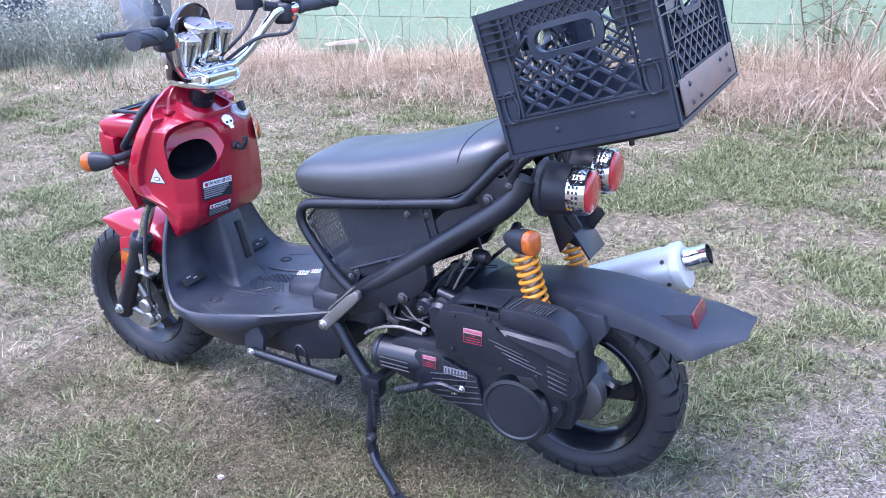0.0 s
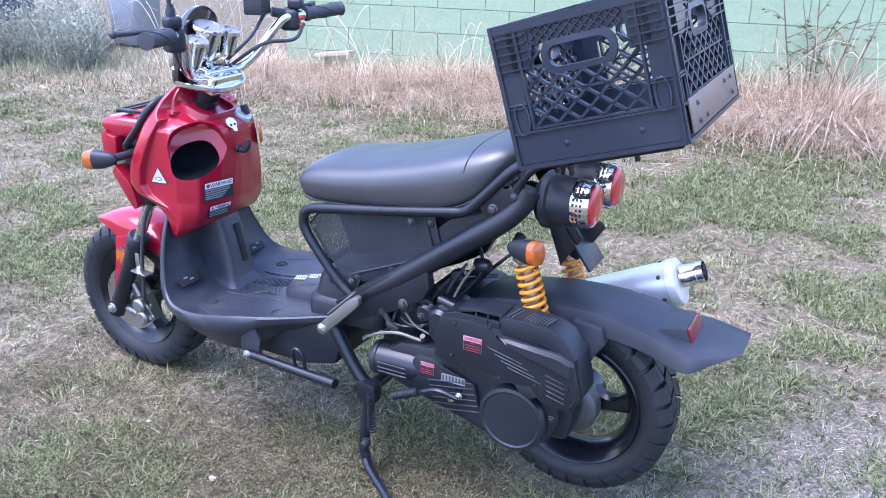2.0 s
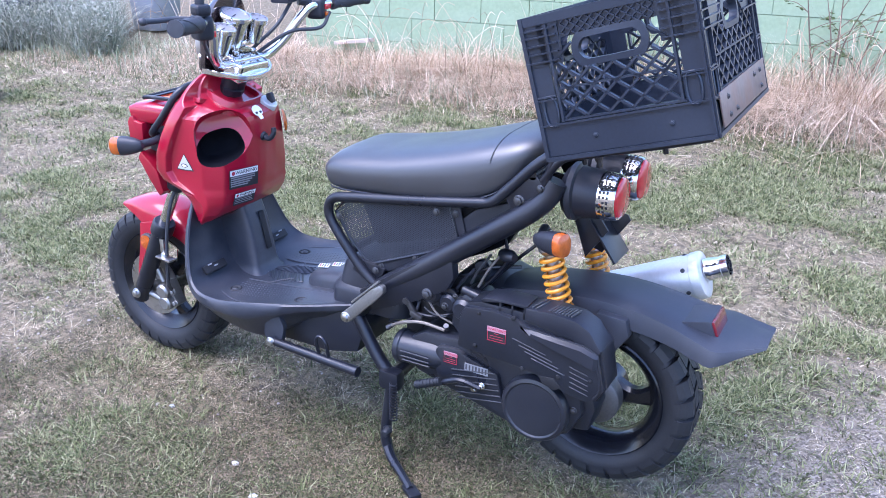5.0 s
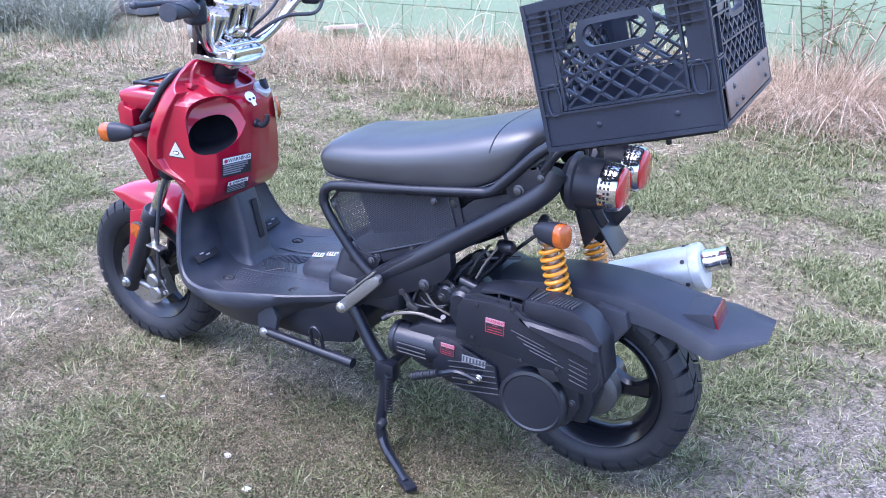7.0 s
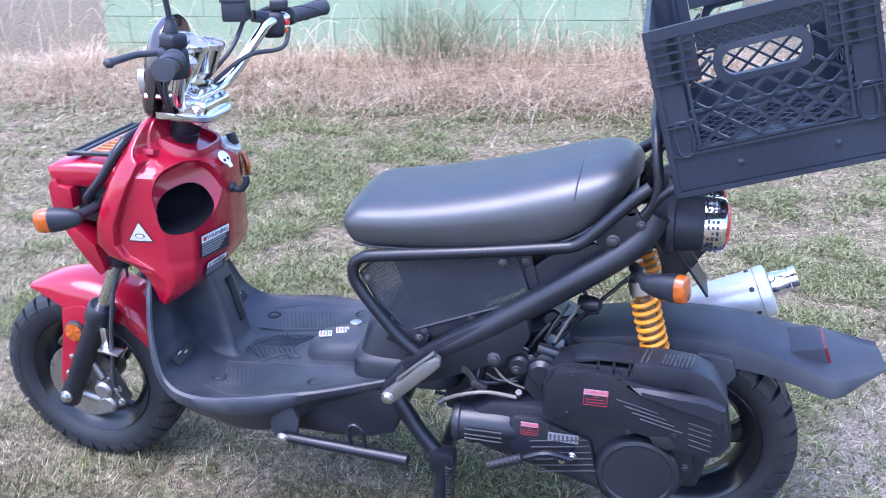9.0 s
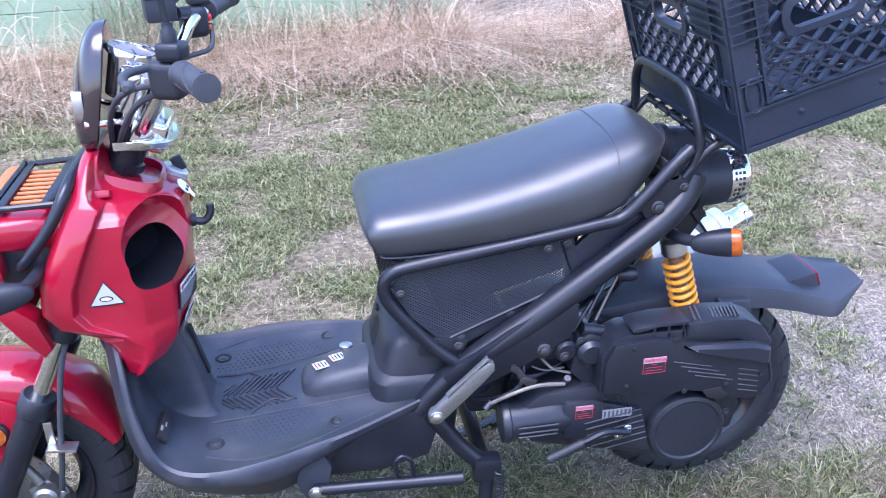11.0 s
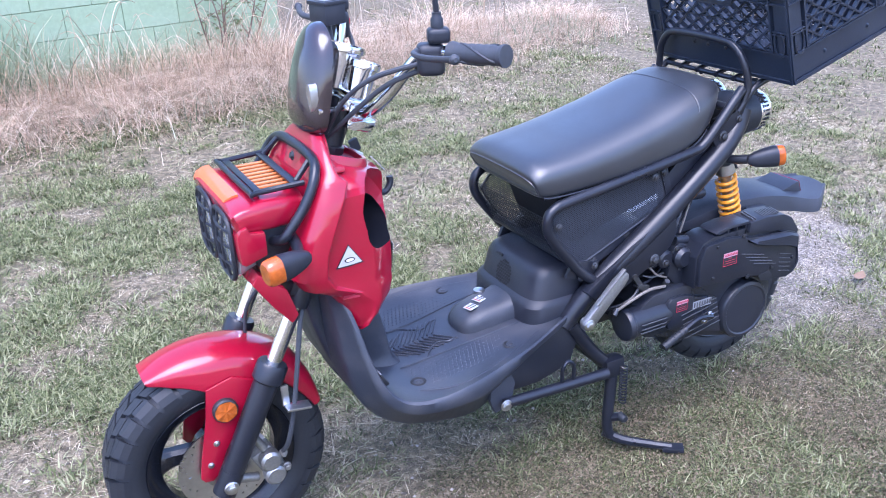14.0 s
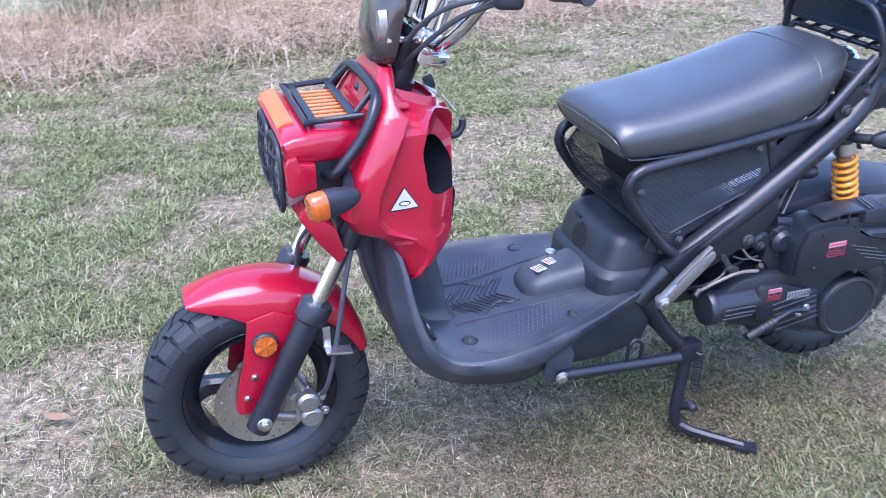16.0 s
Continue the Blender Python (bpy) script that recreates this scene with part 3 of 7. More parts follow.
def warning_label(cy, cz, w, h, big):
    org = (0.9, cy, cz)
    p, nn = on_shield(org, (1, 0, 0))
    right = V((0, -1, 0))
    right = (right - nn * right.dot(nn)).normalized()
    up = nn.cross(right)
    if up.z < 0:
        up = -up
    m = face_frame(p + nn * 0.003, right, up)
    bm = bmesh.new()
    label_plate(bm, m, w, h, 0.0012)
    base = part("warning_label", bm, INK, shield, "black and white printed warning label")
    bm = bmesh.new()
    label_plate(bm, m @ Matrix.Translation((0, 0, 0.0010)), w * 0.96, h * 0.30, 0.0008, 0, h * 0.33)
    part("label_header", bm, WHITE, base)
    lettering("WARNING", h * 0.27, m @ Matrix.Translation((w * 0.07, h * 0.33, 0.0018)), INK, base)
    bm = bmesh.new()
    x, y, _ = m.to_3x3().col
    add_lathe(bm, [(h * 0.10, 0), (h * 0.10, 0.0006)], m @ V((-w * 0.38, h * 0.33, 0.0014)), m.to_3x3().col[2], 14)
    part("warning_mark", bm, RED_INK, base)
    bm = bmesh.new()
    rng = random.Random(5 + big)
    for i in range(5 if big else 4):
        yy = h * (0.10 - i * (0.56 / (5 if big else 4)))
        ww = w * (0.60 + 0.30 * rng.random())
        label_plate(bm, m @ Matrix.Translation((0, 0, 0.0009)), ww, h * (0.065 if big else 0.05), 0.0006, -w * 0.46 + ww / 2, yy)
    part("printed_line", bm, GREY_INK, base)


warning_label(0.073, 0.676, 0.096, 0.056, True)
warning_label(0.066, 0.614, 0.078, 0.040, False)

# triangular emblem on the left flank, pale badge, hook, ignition lock, amber side disc
decal("triangle_sticker", (1.188, 0.4, 0.722), (0, -1, 0), (-1, 0, 0), (0, 0, 1), 0.058, 0.050, INK, [(-0.54, -0.46), (0, -0.46), (0.54, -0.42), (0.27, 0.05), (0.0, 0.52), (-0.27, 0.03)], 0.0010, label="silver triangular sticker with a dark border")
decal("sticker_face", (1.188, 0.4, 0.722), (0, -1, 0), (-1, 0, 0), (0, 0, 1), 0.050, 0.043, SILVER_STICKER, [(-0.54, -0.46), (0, -0.46), (0.54, -0.42), (0.27, 0.05), (0.0, 0.52), (-0.27, 0.03)], 0.0022)
decal("sticker_mark", (1.188, 0.4, 0.714), (0, -1, 0), (-1, 0, 0), (0, 0, 1), 0.024, 0.011, INK, oval(0, 0, 0.5, 0.5, 14), 0.0030)
decal("sticker_mark", (1.188, 0.4, 0.714), (0, -1, 0), (-1, 0, 0), (0, 0, 1), 0.018, 0.007, WHITE, oval(0, 0, 0.5, 0.5, 14), 0.0038)
decal("side_sticker", (1.190, 0.4, 0.632), (0, -1, 0), (-1, 0, 0), (0, 0, 1), 0.035, 0.012, RED_INK, None, 0.0012)
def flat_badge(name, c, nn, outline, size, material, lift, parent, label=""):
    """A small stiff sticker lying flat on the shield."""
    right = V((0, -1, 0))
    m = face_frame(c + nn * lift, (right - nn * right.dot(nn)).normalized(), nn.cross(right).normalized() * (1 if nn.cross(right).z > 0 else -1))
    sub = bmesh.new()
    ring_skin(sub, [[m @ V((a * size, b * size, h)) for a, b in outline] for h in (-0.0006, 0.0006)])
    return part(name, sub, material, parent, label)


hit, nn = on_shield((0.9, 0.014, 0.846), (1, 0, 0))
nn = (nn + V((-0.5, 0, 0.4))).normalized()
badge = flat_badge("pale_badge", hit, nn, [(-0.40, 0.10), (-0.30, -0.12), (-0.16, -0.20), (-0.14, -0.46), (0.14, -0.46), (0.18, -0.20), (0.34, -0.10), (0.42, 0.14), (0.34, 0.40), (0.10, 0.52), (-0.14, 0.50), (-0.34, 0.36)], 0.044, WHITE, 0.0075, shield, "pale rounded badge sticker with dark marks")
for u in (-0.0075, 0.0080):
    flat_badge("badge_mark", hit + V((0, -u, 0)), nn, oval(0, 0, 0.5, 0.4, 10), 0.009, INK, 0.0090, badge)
bm = bmesh.new()
p, nn = on_shield((0.9, -0.002, 0.780), (1, 0, 0))
add_tube(bm, [p, p + V((-0.022, 0, -0.004)), p + V((-0.036, -0.002, 0.012)), p + V((-0.036, -0.003, 0.028))], 0.0075, 10, 5)
add_lathe(bm, [(0.013, 0), (0.011, 0.008)], p, nn, 16)
part("bag_hook", bm, BLACK_PLASTIC, shield)
bm = bmesh.new()
p, nn = on_shield((0.9, -0.062, 0.858), (1, 0, 0))
nn = (nn + V((-0.4, 0, 0.5))).normalized()
add_lathe(bm, [(0.026, -0.012), (0.026, 0.008), (0.023, 0.011), (0.010, 0.0115)], p, nn, 28)
lock = part("ignition_lock", bm, SILVER_STICKER, shield, "silver ignition lock with its key")
bm = bmesh.new()
add_box(bm, p + nn * 0.02, (0.022, 0.012, 0.030), Matrix.Rotation(radians(20), 3, "Y"), 0.004)
part("key", bm, BLACK_PLASTIC, lock)
bm = bmesh.new()
add_lathe(bm, [(0.032, 0), (0.032, 0.006), (0.026, 0.010)], (1.078, -0.128, 0.795), (-0.7, -0.7, 0.1), 24)
part("side_reflector", bm, AMBER, shield)
for s in (1, -1):                                      # raised ledge at each shoulder
    bm = bmesh.new()
    add_box(bm, (1.176, s * 0.100, 0.884), (0.030, 0.034, 0.014), Matrix.Rotation(radians(s * 18), 3, "X"), 0.004)
    part("shoulder_ledge", bm, RED, shield)
bm = bmesh.new()                                       # angular collar round the steering stem
rings = []
for z, k, dz in ((0.862, 1.10, 0), (0.890, 1.03, 0), (0.898, 0.98, 0), (0.897, 0.88, 0), (0.866, 0.80, 0)):
    rings.append([V((1.150 + 0.060 * k * x - (z - 0.862) * 0.25, 0.074 * k * y, z + 0.02 * x * k)) for x, y in oval(0, 0, 1, 1, 28, 0.55)])
ring_skin(bm, rings)
part("steering_collar", bm, RED, shield)
bm = bmesh.new()
add_tube(bm, [(1.178, 0, 0.84), (1.142, 0, 0.93), (1.118, 0, 1.01)], 0.030, 18, 2)
part("steering_stem", bm, FRAME_BLACK, scooter)
bm = bmesh.new()
add_lathe(bm, [(0.032, -0.004), (0.034, 0.0), (0.034, 0.012), (0.031, 0.014)], (1.150, 0, 0.897), (-0.36, 0, 1), 8)
part("stem_nut", bm, FRAME_BLACK, scooter)

# ---- headlamp pod, grille rack, front indicators ----
bm = bmesh.new()
rings = []
for x, z0, z1, hw, pw in ((1.250, 0.790, 0.862, 0.118, 0.5), (1.285, 0.792, 0.866, 0.132, 0.42), (1.335, 0.797, 0.866, 0.144, 0.36), (1.380, 0.803, 0.862, 0.150, 0.34), (1.398, 0.806, 0.856, 0.150, 0.36), (1.403, 0.810, 0.850, 0.146, 0.4)):
    rings.append([V((x + (0.006 if y > 0.5 else 0), hw * yy, (z0 + z1) / 2 + (z1 - z0) / 2 * y)) for yy, y in oval(0, 0, 1, 1, 36, pw)])
ring_skin(bm, rings)
pod = part("headlamp_hood", bm, RED, scooter, "red painted twin headlamp hood")
for s in (1, -1):
    bm = bmesh.new()
    add_prism(bm, [(1.350, 0.760), (1.396, 0.745), (1.404, 0.752), (1.406, 0.806), (1.398, 0.822), (1.384, 0.826), (1.380, 0.812), (1.350, 0.808)], s * 0.118, s * 0.158, 0.005)
    part("hood_cheek", bm, RED, pod)
bm = bmesh.new()
add_prism(bm, [(1.270, 0.815), (1.365, 0.815), (1.365, 0.720), (1.320, 0.715), (1.280, 0.760)], -0.125, 0.125, 0.012)
part("lamp_housing", bm, BLACK_PLASTIC, pod)
for s in (1, -1):
    cy = s * 0.066
    bm = bmesh.new()
    lens = [V((1.398, cy + y, 0.768 + z)) for y, z in oval(0, 0, 0.058, 0.066, 28, 0.5)]
    rings = [[V((p.x - 0.04, cy + (p.y - cy) * 0.8, 0.768 + (p.z - 0.768) * 0.8)) for p in lens], lens, [V((p.x + 0.008, cy + (p.y - cy) * 0.92, 0.768 + (p.z - 0.768) * 0.92)) for p in lens], [V((p.x + 0.014, cy + (p.y - cy) * 0.6, 0.768 + (p.z - 0.768) * 0.6)) for p in lens]]
    ring_skin(bm, rings)
    lamp = part("headlamp_lens", bm, LENS_GREY, pod, "clear headlamp lens behind a black guard")
    bm = bmesh.new()
    edge = [V((1.410, cy + y, 0.768 + z)) for y, z in oval(0, 0, 0.060, 0.068, 28, 0.5)]
    add_tube(bm, edge, 0.0052, 6, 1, True)
    for z in (-0.030, 0.006, 0.040):
        add_tube(bm, [(1.411, cy - 0.058, 0.768 + z), (1.419, cy, 0.768 + z), (1.411, cy + 0.058, 0.768 + z)], 0.0030, 6, 4)
    for y in (-0.020, 0.020):
        add_tube(bm, [(1.411, cy + y, 0.703), (1.420, cy + y, 0.768), (1.411, cy + y, 0.833)], 0.0030, 6, 4)
    part("lamp_guard", bm, BLACK_PLASTIC, lamp)
bm = bmesh.new()                                       # orange band along the hood's brow, and a slatted orange grille on its top
rings = []
for y in (-0.148, -0.140, -0.10, -0.04, 0.02, 0.080):
    e = 0.010 if y in (-0.148,) else 0.0
    rings.append([V((x, y, z - e)) for x, z in ((1.374, 0.8672), (1.388, 0.8655), (1.402, 0.859), (1.4085, 0.848), (1.404, 0.846), (1.396, 0.856), (1.386, 0.8605), (1.374, 0.862))])
ring_skin(bm, rings)
part("brow_strip", bm, ORANGE, pod, "orange translucent brow strip")
bm = bmesh.new()
add_box(bm, (1.296, 0.0, 0.8672), (0.080, 0.180, 0.003), None, 0.001)
grille = part("vent_panel", bm, INK, pod)
for i in range(8):
    bm = bmesh.new()
    add_box(bm, (1.296, -0.078 + i * 0.0222, 0.8715), (0.078, 0.0105, 0.004), None, 0.0012)
    part("slat", bm, TAN_ORANGE, grille)
tr = 0.0058
bm = bmesh.new()
add_tube(bm, [(1.252, 0.122, 0.880), (1.350, 0.118, 0.876), (1.358, 0.110, 0.876), (1.358, -0.110, 0.876), (1.350, -0.118, 0.876), (1.252, -0.122, 0.880)], tr, 8, 2)
rack_flat = part("nose_rack", bm, FRAME_BLACK, scooter, "black tubular rack above the headlamps")
bm = bmesh.new()
add_box(bm, (1.268, 0.0, 0.880), (0.016, 0.238, 0.004), Matrix.Rotation(radians(2), 3, "Y"), 0.001)
part("rack_strip", bm, FRAME_BLACK, rack_flat)
bm = bmesh.new()
add_box(bm, (1.343, 0.0, 0.877), (0.014, 0.228, 0.004), Matrix.Rotation(radians(2), 3, "Y"), 0.001)
part("rack_strip", bm, FRAME_BLACK, rack_flat)
bm = bmesh.new()
side = [(1.335, 0.10, 0.768), (1.318, 0.150, 0.782), (1.298, 0.156, 0.804), (1.270, 0.153, 0.836), (1.248, 0.147, 0.868), (1.234, 0.137, 0.893), (1.224, 0.114, 0.912), (1.220, 0.06, 0.920)]
add_tube(bm, side + [(x, -y, z) for x, y, z in reversed(side)], 0.0105, 10, 5)
part("nose_hoop", bm, FRAME_BLACK, scooter)
for s in (1, -1):
    bm = bmesh.new()
    add_tube(bm, [(1.228, s * 0.096, 0.914), (1.262, s * 0.105, 0.880)], 0.006, 8, 1)
    part("hoop_brace", bm, FRAME_BLACK, rack_flat)
bolts("bolt", [((1.236, 0.020, 0.905), (1, 0, 0.2), 0.007, 0.006)], DULL, rack_flat)


def indicator(name, root, base, tip, lens_end, label, k=1.0):
    """Stalk, black bullet shell and short amber lens of one turn signal."""
    d = (V(tip) - V(base)).normalized()
    ln, le = (V(tip) - V(base)).length, (V(lens_end) - V(tip)).length
    flat = V((0, 0, 1)).cross(d).normalized()
    high = d.cross(flat)

    def shell(rows):
        sub = bmesh.new()
        ring_skin(sub, [[V(base) + d * h + flat * a * r * 0.86 * k + high * b * r * 1.06 * k for a, b in oval(0, 0, 1, 1, 28, 0.78)] for r, h in rows])
        return sub

    bm = shell([(0.007, -0.014), (0.013, -0.010), (0.020, 0.004), (0.0255, ln * 0.45), (0.0285, ln * 0.85), (0.0290, ln)])
    add_tube(bm, [V(root), (V(root) + V(base)) / 2 + V((0, 0, -0.004)), V(base) + d * 0.012], 0.0115, 10, 4)
    ob = part(name, bm, BLACK_PLASTIC, scooter, label)
    part("amber_lens", shell([(0.0282, ln - 0.001), (0.0286, ln + le * 0.55), (0.0270, ln + le * 0.85), (0.0225, ln + le)]), AMBER, ob)


for s in (1, -1):
    indicator("front_indicator", (1.290, s * 0.12, 0.778), (1.300, s * 0.222, 0.766), (1.352, s * 0.232, 0.761), (1.383, s * 0.238, 0.759), "black front turn signal with an amber lens", 0.88)
    indicator("rear_indicator", (0.135, s * 0.11, 0.722), (0.108, s * 0.206, 0.733), (0.054, s * 0.229, 0.740), (0.036, s * 0.236, 0.742), "black rear turn signal with an amber lens", 0.88)

# ---- handlebar, instruments, small screen ----
bm = bmesh.new()
half = [(1.100, 0.0, 0.985), (1.100, 0.05, 0.985), (1.092, 0.100, 0.992), (1.068, 0.142, 1.030), (1.035, 0.178, 1.088), (1.014, 0.212, 1.118), (0.988, 0.282, 1.124), (0.955, 0.366, 1.129)]
add_tube(bm, [V((x, -y, z)) for x, y, z in reversed(half[1:])] + [V(p) for p in half], 0.0125, 12, 6)
bar = part("handlebar", bm, CHROME, scooter, "chrome high-rise handlebar")
for s in (1, -1):
    a, b = V((0.991, s * 0.274, 1.124)), V((0.948, s * 0.388, 1.131))
    bm = bmesh.new()
    d = (b - a).normalized()
    ln = (b - a).length
    prof = []
    for i in range(15):
        f = i / 14
        prof.append((0.0175 + (0.0015 if i % 2 else 0.0), f * ln))
    add_lathe(bm, [(0.021, -0.004), (0.021, 0.004)] + prof[1:-1] + [(0.0205, ln - 0.006), (0.0205, ln), (0.006, ln + 0.001)], a, d, 22)
    rings = []
    for k in range(3):
        add_tube(bm, [a + d * (ln * f) + (frame_of(d)[0] * math.cos(f * 3 + k * 2.1) + frame_of(d)[1] * math.sin(f * 3 + k * 2.1)) * 0.0182 for f in (0.15, 0.3, 0.45, 0.6, 0.75, 0.88)], 0.0024, 6, 3)
    part("grip", bm, GRIP_RUBBER, bar, "ribbed dark rubber grip")
    bm = bmesh.new()
    add_box(bm, a + V((0.026, -s * 0.042, -0.014)), (0.052, 0.046, 0.060), Matrix.Rotation(radians(-s * 22), 3, "Z"), 0.014, 3)
    add_box(bm, a + V((0.014, -s * 0.030, 0.030)), (0.042, 0.038, 0.028), Matrix.Rotation(radians(-s * 22), 3, "Z"), 0.009, 3)
    sw = part("switch_housing", bm, BLACK_PLASTIC, bar)
    if s < 0:
        bm = bmesh.new()
        add_box(bm, a + V((-0.004, 0.030, -0.008)), (0.010, 0.024, 0.015), None, 0.004)
        part("red_switch", bm, RED_LENS, sw)
        bm = bmesh.new()
        add_box(bm, a + V((-0.003, 0.030, -0.028)), (0.010, 0.022, 0.012), None, 0.004)
        part("amber_switch", bm, AMBER, sw)
    else:
        bm = bmesh.new()
        add_box(bm, a + V((0.006, -0.056, -0.030)), (0.012, 0.016, 0.016), None, 0.004)
        part("red_switch", bm, RED_LENS, sw)
    bm = bmesh.new()
    lv = [a + V((0.050, -s * 0.045, 0.004)), a + V((0.078, -s * 0.004, 0.006)), a + V((0.078, s * 0.05, 0.008)), a + V((0.060, s * 0.112, 0.014))]
    add_tube(bm, lv, lambda f: 0.0065 + 0.001 * f, 10, 6, flatten=0.8)
    add_lathe(bm, [(0.004, -0.010), (0.009, -0.004), (0.009, 0.004), (0.004, 0.010)], lv[-1], (0.2, s, 0.1), 14)
    part("brake_lever", bm, GRIP_RUBBER, bar, "dark anodised brake lever with a ball end")
    bm = bmesh.new()
    st = a + V((0.016, -s * 0.030, 0.042))
    add_lathe(bm, [(0.012, 0), (0.012, 0.018), (0.009, 0.022), (0.009, 0.030)], st, (0, 0, 1), 12)
    add_tube(bm, [st + V((0, 0, 0.024)), st + V((0.004, s * 0.004, 0.08)), st + V((-0.004, s * 0.03, 0.14)), st + V((-0.01, s * 0.06, 0.19))], 0.0055, 8, 5)
    stalk = part("mirror_stalk", bm, BLACK_PLASTIC, bar)
bm = bmesh.new()                                       # brake fluid reservoir on the right
add_box(bm, (1.068, -0.150, 1.152), (0.056, 0.062, 0.044), Matrix.Rotation(radians(14), 3, "Z"), 0.006)
add_box(bm, (1.068, -0.150, 1.177), (0.060, 0.066, 0.008), Matrix.Rotation(radians(14), 3, "Z"), 0.002)
add_tube(bm, [(1.045, -0.185, 1.135), (1.02, -0.225, 1.125)], 0.014, 12, 2)
res = part("fluid_reservoir", bm, BLACK_PLASTIC, bar)
bm = bmesh.new()
add_box(bm, (1.068, -0.150, 1.1822), (0.040, 0.042, 0.0012), Matrix.Rotation(radians(14), 3, "Z"))
part("reservoir_label", bm, GREY_INK, res)
bm = bmesh.new()
for k, (p0, p1, p2, p3) in enumerate((((1.060, -0.17, 1.13), (1.075, -0.12, 1.07), (1.12, -0.05, 1.00), (1.15, 0.0, 0.93)), ((1.000, 0.235, 1.10), (1.075, 0.17, 1.06), (1.12, 0.10, 1.00), (1.155, 0.02, 0.93)),
                                      ((1.000, 0.245, 1.11), (1.095, 0.16, 1.075), (1.14, 0.09, 1.02), (1.16, 0.02, 0.94)), ((0.985, -0.25, 1.10), (0.99, -0.21, 1.06), (1.05, -0.14, 1.05), (1.13, -0.06, 0.98)))):
    add_tube(bm, [p0, p1, p2, p3], 0.0052, 8, 6)
part("control_cable", bm, GRIP_RUBBER, scooter)
bm = bmesh.new()                                       # chrome riser block and the smile-shaped top clamp
add_box(bm, (1.104, 0, 0.994), (0.060, 0.105, 0.030), Matrix.Rotation(radians(-20), 3, "Y"), 0.007, 3)
add_box(bm, (1.092, 0, 0.968), (0.064, 0.118, 0.056), Matrix.Rotation(radians(-20), 3, "Y"), 0.010, 3)
for s in (1, -1):
    add_lathe(bm, [(0.008, 0), (0.008, 0.006), (0.005, 0.008)], (1.092, s * 0.035, 1.010), (-0.35, 0, 1), 12)
part("handlebar_clamp", bm, CHROME, bar, "chrome handlebar clamp")
bm = bmesh.new()
path = spline([(1.128, 0.118, 0.972), (1.094, 0.096, 0.962), (1.066, 0.05, 0.951), (1.060, 0.0, 0.948), (1.066, -0.05, 0.951), (1.094, -0.096, 0.962), (1.128, -0.118, 0.972)], 6)
rings = [[p + V((0.013 * a, 0, 0.007 * b)) for a, b in ((-1, -0.6), (-0.7, -1), (1, -1), (1, 1), (-0.7, 1), (-1, 0.6))] for p in path]
ring_skin(bm, rings)
add_box(bm, (1.104, 0, 0.957), (0.050, 0.130, 0.012), None, 0.005)
part("top_clamp", bm, CHROME, scooter, "polished curved fork top clamp")
GA = V((-0.34, 0.0, 0.94)).normalized()
for gx, gy, gz, gr, ln in ((1.100, 0.016, 1.112, 0.041, 0.084), (1.084, 0.080, 1.085, 0.030, 0.068), (1.084, -0.054, 1.096, 0.026, 0.066)):
    o = V((gx, gy, gz))
    bm = bmesh.new()
    add_lathe(bm, [(gr * 0.35, -ln - 0.006), (gr * 0.76, -ln), (gr * 0.84, -ln * 0.6), (gr * 0.93, -0.012), (gr * 1.06, -0.010), (gr * 1.08, -0.002), (gr * 1.02, 0.003), (gr * 0.92, 0.003), (gr * 0.90, -0.003)], o, GA, 32)
    g = part("gauge", bm, CHROME, scooter, "round dial in a chrome cup")
    bm = bmesh.new()
    add_lathe(bm, [(gr * 0.90, -0.003), (gr * 0.90, -0.001)], o, GA, 28)
    part("dial_glass", bm, GLASS_DIAL, g)
    bm = bmesh.new()
    x, y, z = frame_of(GA)
    add_tube(bm, [o + GA * 0.0003, o + x * gr * 0.6 + y * gr * 0.2 + GA * 0.0003], 0.0012, 5, 1)
    for i in range(9):
        a = radians(150 + i * 30)
        q = o + (x * math.cos(a) + y * math.sin(a)) * gr * 0.74 + GA * 0.0001
        add_box(bm, q, (0.003, 0.003, 0.0006))
    part("needle", bm, INK, g)
bm = bmesh.new()
add_box(bm, (1.118, 0.01, 1.030), (0.030, 0.16, 0.014), None, 0.005)
add_tube(bm, [(1.118, 0.01, 1.03), (1.12, 0.0, 0.99)], 0.010, 10, 2)
part("gauge_bracket", bm, CHROME, scooter)
# small smoked screen in front of the dials
outline = [(-0.098, 0.0), (-0.102, 0.05), (-0.098, 0.11), (-0.078, 0.165), (-0.04, 0.192), (0.0, 0.200), (0.04, 0.192), (0.078, 0.165), (0.098, 0.11), (0.102, 0.05), (0.098, 0.0), (0.06, -0.012), (0.0, -0.016), (-0.06, -0.012)]
oo = [(p.x, p.y) for p in spline([V((a, b, 0)) for a, b in outline], 3, True)]
bm = bmesh.new()
rr = []
for dx, k in ((-0.004, 0.93), (0.0, 1.0), (0.014, 1.0), (0.024, 0.94), (0.030, 0.80), (0.033, 0.4)):
    rr.append([V((1.184 + dx - 0.22 * b * k - 0.9 * (a * k) ** 2, a * k * 0.78 - 0.004, 0.962 + 0.09 + (b - 0.09) * k)) for a, b in oo])
ring_skin(bm, rr)
screen = part("fly_screen", bm, SMOKED, scooter, "small dark smoked screen before the dials")
bm = bmesh.new()
pl = [V((1.197, 0.060 + a, 1.028 + b)) for a, b in oval(0, 0, 0.011, 0.028, 20, 0.7)]
ring_skin(bm, [[p + V((-0.01, 0, 0)) for p in pl], [p + V((0.006, 0, 0)) for p in pl]])
part("oval_badge", bm, STEEL, screen)
